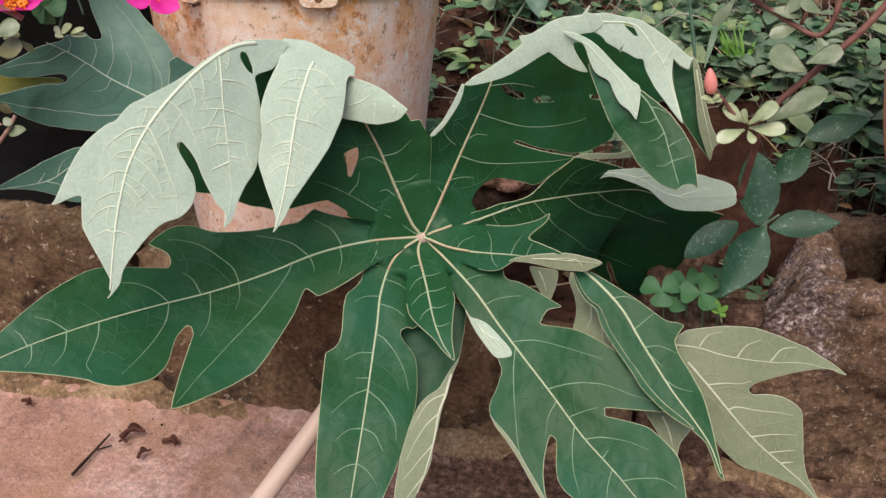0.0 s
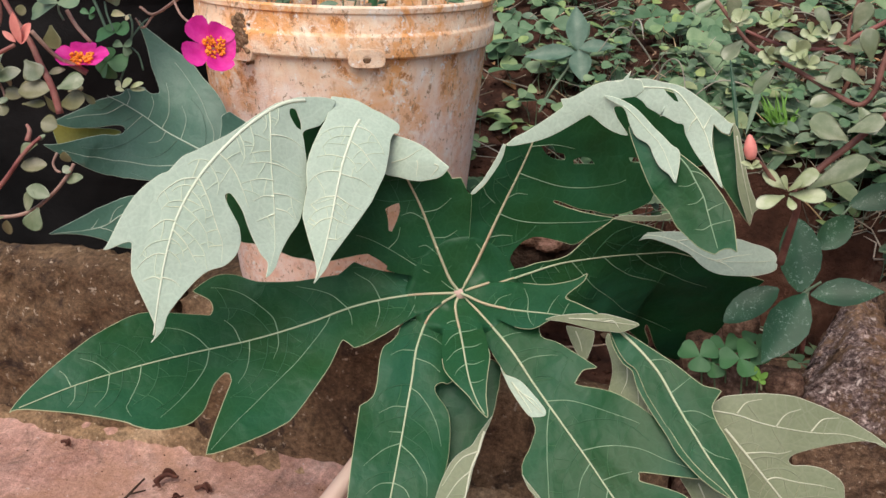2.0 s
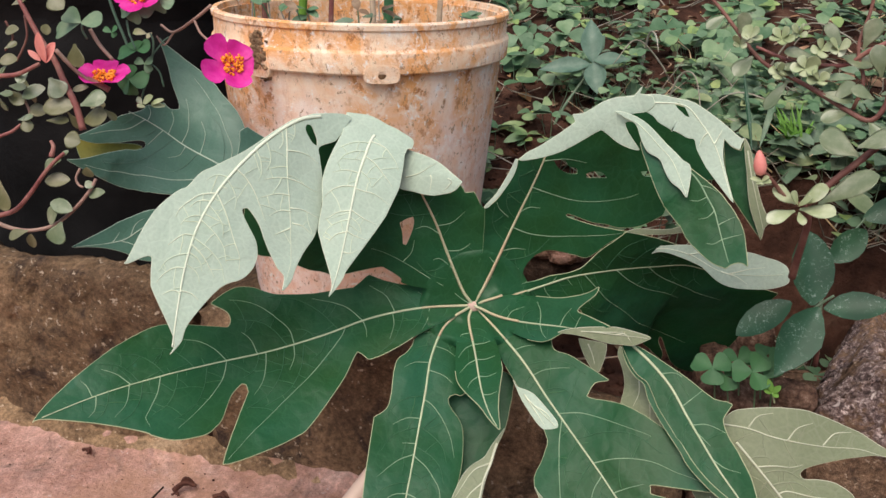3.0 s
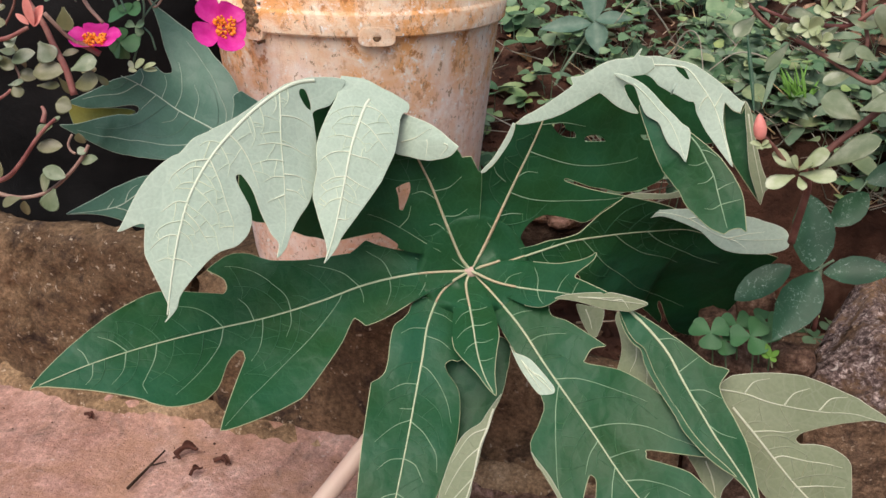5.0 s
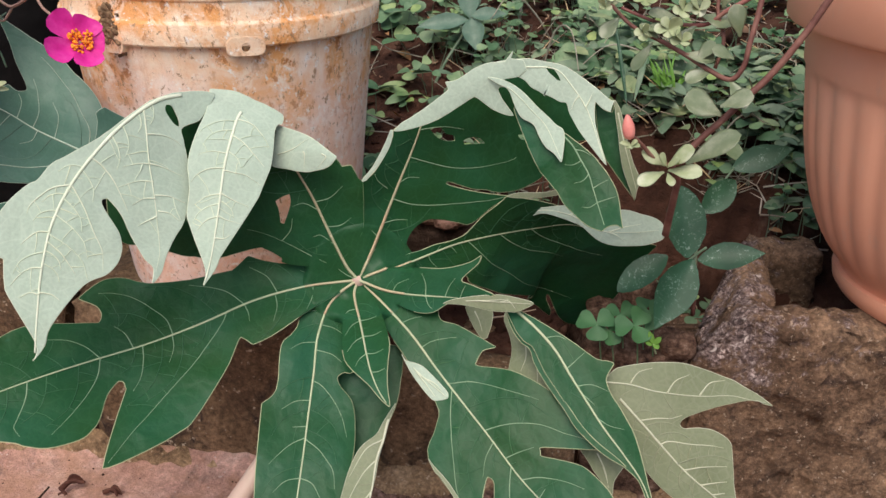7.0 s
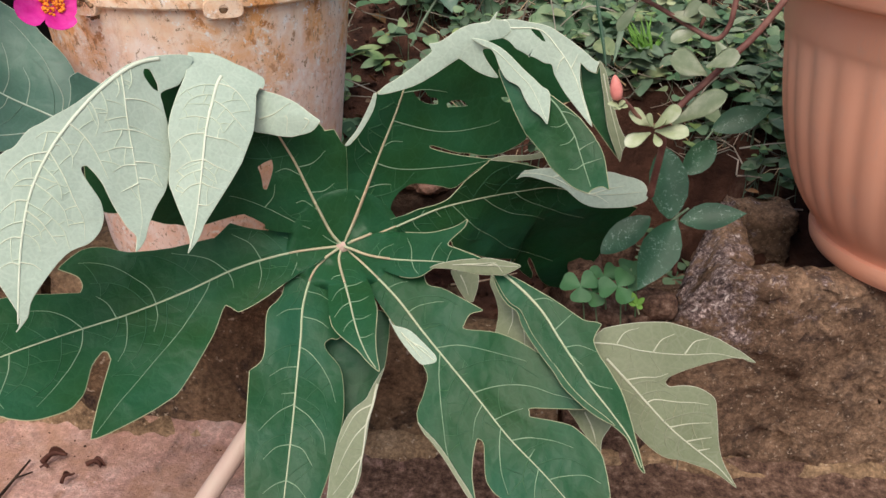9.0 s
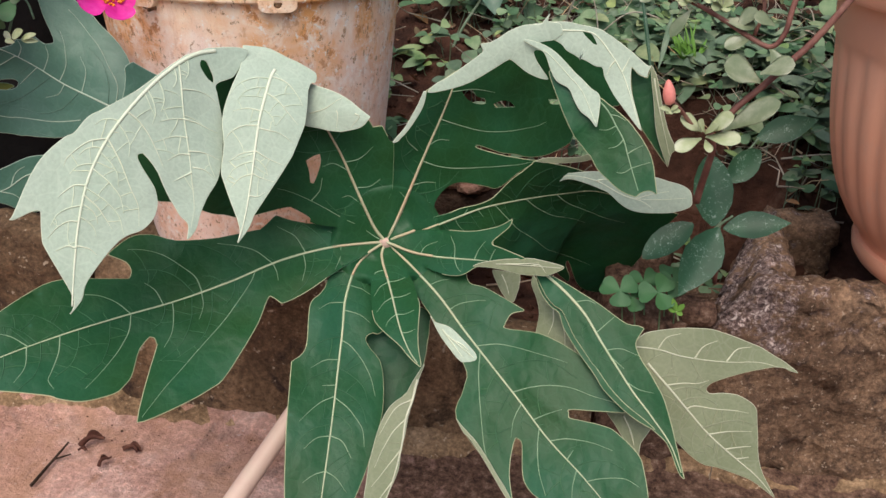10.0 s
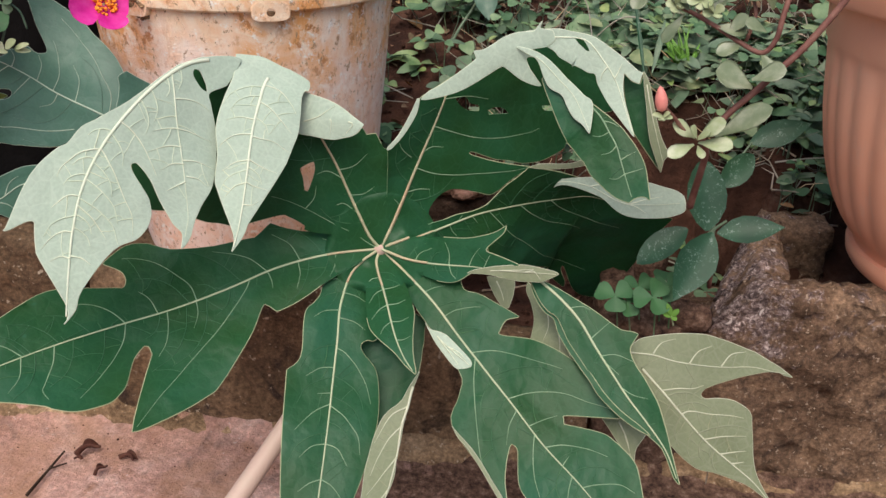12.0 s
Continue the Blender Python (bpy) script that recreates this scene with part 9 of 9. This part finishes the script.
        b = (x + math.cos(an) * ln, y + math.sin(an) * ln, z + 0.006 + el * ln)
        straw.stalk((x, y, z + 0.003), b, rnd.uniform(0.0006, 0.0017), 0.0005, rnd.gauss(0, 0.008))
    for _ in range(800):
        x, y, z = bed_point(rnd, 0.1, 0.75, 0.2, 0.5)
        if not clear(x, y):
            continue
        an, el, ln = rnd.uniform(0, 6.28), rnd.uniform(0.0, 0.8), rnd.uniform(0.02, 0.07)
        b = (x + math.cos(an) * ln, y + math.sin(an) * ln, z + 0.008 + el * ln)
        straw.stalk((x, y, z + 0.003), b, rnd.uniform(0.0005, 0.0014), 0.0004, rnd.gauss(0, 0.008))
    for _ in range(380):
        x, y, z = bed_point(rnd, 0.05, 0.75, 0.19, 0.5)
        if not clear(x, y):
            continue
        top = Vector((x + rnd.gauss(0, 0.01), y + rnd.gauss(0, 0.01), z + rnd.uniform(0.01, 0.06)))
        sorrel_stalk.stalk((x, y, z), top, 0.0007, 0.0005, rnd.gauss(0, 0.003))
        size, turn = rnd.uniform(0.006, 0.015), rnd.uniform(0, 6.28)
        for k in range(3):
            an = turn + k * 2.094
            clover.leaf(top, (math.cos(an), math.sin(an), rnd.uniform(-0.2, 0.3)), (rnd.gauss(0, 0.4), rnd.gauss(-0.3, 0.4), 1), size, size * 1.05, TREFOIL, 0.15, 0.2)
    for _ in range(2200):
        x, y, z = bed_point(rnd, -0.6, 1.15, 0.04, 1.1)
        if not clear(x, y):
            continue
        if x > 0.0 and y < wall_line(x) + 0.18 and rnd.random() < 0.8:
            continue
        an, size = rnd.uniform(0, 6.28), rnd.uniform(0.008, 0.026)
        dead.leaf((x, y, z + 0.003), (math.cos(an), math.sin(an), rnd.uniform(0, 0.4)), (rnd.gauss(0, 0.4), rnd.gauss(0, 0.4), 1), size, size * rnd.uniform(0.3, 0.7), OVAL, rnd.uniform(-0.3, 0.4), rnd.uniform(0.2, 0.8))
    for _ in range(2600):
        x, y, z = bed_point(rnd, -3.5, 3.5, 0.25, 2.2)
        if -0.75 < x < 1.15 and y < 1.85:
            continue
        an, size = rnd.uniform(0, 6.28), rnd.uniform(0.015, 0.035)
        for k in range(3):
            broad.leaf((x, y, z + 0.02), (math.cos(an + k * 2.1), math.sin(an + k * 2.1), 0.2), (0, -0.2, 1), size, size * 0.7, OVAL, 0.2, 0.2)
    for _ in range(2600):
        x, y, z = bed_point(rnd, -0.6, 0.9, 0.02, 0.7)
        r = rnd.uniform(0.0015, 0.007) * rnd.random() + 0.0012
        k0 = len(clods.v)
        clods.v += [Vector((x, y, z + r * 0.4)) + Vector(d) * r * rnd.uniform(0.6, 1.3) for d in ((1, 0, 0), (0, 1, 0), (-1, 0, 0), (0, -1, 0), (0, 0, 1), (0, 0, -1))]
        clods.f += [(k0 + a, k0 + (a + 1) % 4, k0 + 4) for a in range(4)] + [(k0 + (a + 1) % 4, k0 + a, k0 + 5) for a in range(4)]
    for _ in range(300):  # crumbs on the ledge, thickest at the foot of the wall
        x = rnd.uniform(-0.75, 0.75)
        y = wall_line(x) - 0.006 - abs(rnd.gauss(0, 0.05)) if rnd.random() < 0.7 else rnd.uniform(0.3, 0.6)
        r = rnd.uniform(0.0004, 0.0013)
        k0 = len(clods.v)
        clods.v += [Vector((x, y, -0.0285 + r * 0.4)) + Vector(d) * r * rnd.uniform(0.6, 1.4) for d in ((1, 0, 0), (0, 1, 0), (-1, 0, 0), (0, -1, 0), (0, 0, 1), (0, 0, -1))]
        clods.f += [(k0 + a, k0 + (a + 1) % 4, k0 + 4) for a in range(4)] + [(k0 + (a + 1) % 4, k0 + a, k0 + 5) for a in range(4)]
    clods.build("soil_clods", SOIL, "loose crumbs and clods of reddish soil", "soil")
    clover.build("clover_weeds", WEED_LEAF, "low three-leaved weeds covering the soil", "weeds")
    sorrel_stalk.build("weed_stalks", LANCE_LEAF, "thin green stalks of the low weeds", "weeds")
    broad.build("broadleaf_weeds", WEED_LEAF, "small broad-leaved weeds among the clover", "weeds")
    lance.build("lance_weeds", LANCE_LEAF, "grey-green narrow-leaved weeds in the bed", "weeds")
    straw.build("dry_stalks", STRAW, "dry pale stalks and roots lying on the soil", "litter")
    dead.build("leaf_litter", LITTER, "brown dead leaf pieces scattered over the soil", "litter")


weeds()


def dry_twigs():
    """Longer dry stems that arch over the weeds."""
    rnd = random.Random(21)
    for k in range(16):
        x, d = rnd.uniform(0.12, 0.62), rnd.uniform(0.22, 0.6)
        y = wall_line(x) + d
        if not clear(x, y):
            continue
        z = ground_height(x, y)
        an, ln = rnd.uniform(0, 6.28), rnd.uniform(0.08, 0.18)
        dx, dy = math.cos(an) * ln, math.sin(an) * ln * 0.6
        s = thing("dry_twig", (x, y, z), "thin pale dry stem arching over the weeds", "twig", "dry stems in the bed")
        stem("stalk", s, STRAW, [(x, y, z - 0.004), (x + dx * 0.3, y + dy * 0.3, z + rnd.uniform(0.03, 0.07)), (x + dx * 0.7, y + dy * 0.7, z + rnd.uniform(0.03, 0.08)), (x + dx, y + dy, z + rnd.uniform(0.0, 0.05))], rnd.uniform(0.001, 0.002), 0.0006, 6)


dry_twigs()


def dark_gap_filler():
    """Black bag-shaped form with soil, added for the deep shade behind the moss rose."""
    b = thing("dark_gap_filler", (-0.49, 0.95, 0.03), "black bag-shaped form with dark soil, added for the deep shade left of the bucket", "grow bag")
    bm = bmesh.new()

    def crumple(an, r, z):
        return r * (1 + 0.04 * noise.noise((math.cos(an) * 3, math.sin(an) * 3, z * 14)) + 0.018 * noise.noise((math.cos(an) * 9, math.sin(an) * 9, z * 32)))
    prof = [(0, 0), (0.18, 0), (0.198, 0.012)] + [(0.205 + 0.006 * math.sin(k * 1.7), 0.03 + 0.034 * k) for k in range(11)]
    lathe(bm, prof + [(0.212, 0.385), (0.215, 0.392), (0.208, 0.388), (0.20, 0.35)], 110, crumple)
    part("bag", bm, GAP_BLACK, b, local=True)
    bm = bmesh.new()
    lathe(bm, [(0, 0.372), (0.10, 0.370), (0.199, 0.362)], 48)
    for v in bm.verts:
        v.co.z += 0.008 * noise.noise(v.co * 40)
    part("soil", bm, DARK_SOIL, b, local=True)


dark_gap_filler()


def bucket_sprouts():
    rnd = random.Random(3)
    for k in range(26):
        an, r = rnd.uniform(3.4, 6.0), rnd.uniform(0.06, 0.115)
        x, y, z = -0.112 + r * math.cos(an), 0.722 + r * math.sin(an), 0.142 + 0.247
        s = thing("sprout", (x, y, z), "small pale weed sprout growing in the bucket's soil", "sprout", "sprouts in the bucket")
        top = (x + rnd.gauss(0, 0.008), y + rnd.gauss(0, 0.006), z + rnd.uniform(0.022, 0.05))
        stem("stem", s, WEED_LEAF if k % 3 else STRAW, [(x, y, z - 0.005), ((x + top[0]) / 2 + rnd.gauss(0, 0.003), y, z + 0.015), top], 0.0010, 0.0006)
        for j in range(rnd.choice((2, 3, 4))):
            an, size = rnd.uniform(0, 6.28), rnd.uniform(0.007, 0.017)
            leaf_object("leaf", s, (WEED_LEAF, LANCE_LEAF, LITTER)[k % 3], top, (math.cos(an), math.sin(an), rnd.uniform(-0.4, 0.9)), (0, -0.5, 1), size, size * rnd.uniform(0.4, 0.75), OVAL, 0.2)
    for x, y, r, lean, skin in ((-0.165, 0.70, 0.0042, 0.10, GRASS), (-0.147, 0.73, 0.0026, 0.06, PINK_STEM), (-0.085, 0.715, 0.0048, 0.02, CLOVER_LEAF), (-0.112, 0.76, 0.0030, -0.05, STRAW), (-0.045, 0.75, 0.0028, 0.03, STRAW), (-0.215, 0.735, 0.0030, -0.03, RED_STEM)):
        s = thing("plant_stalk", (x, y, 0.385), "upright plant stalk growing out of the bucket", "plant stalk", "stalks in the bucket")
        stem("stalk", s, skin, [(x, y, 0.380), (x + lean * 0.03, y, 0.42), (x + lean * 0.1, y + 0.004, 0.50), (x + lean * 0.16, y + 0.006, 0.58)], r, r * 0.8, 10)


bucket_sprouts()
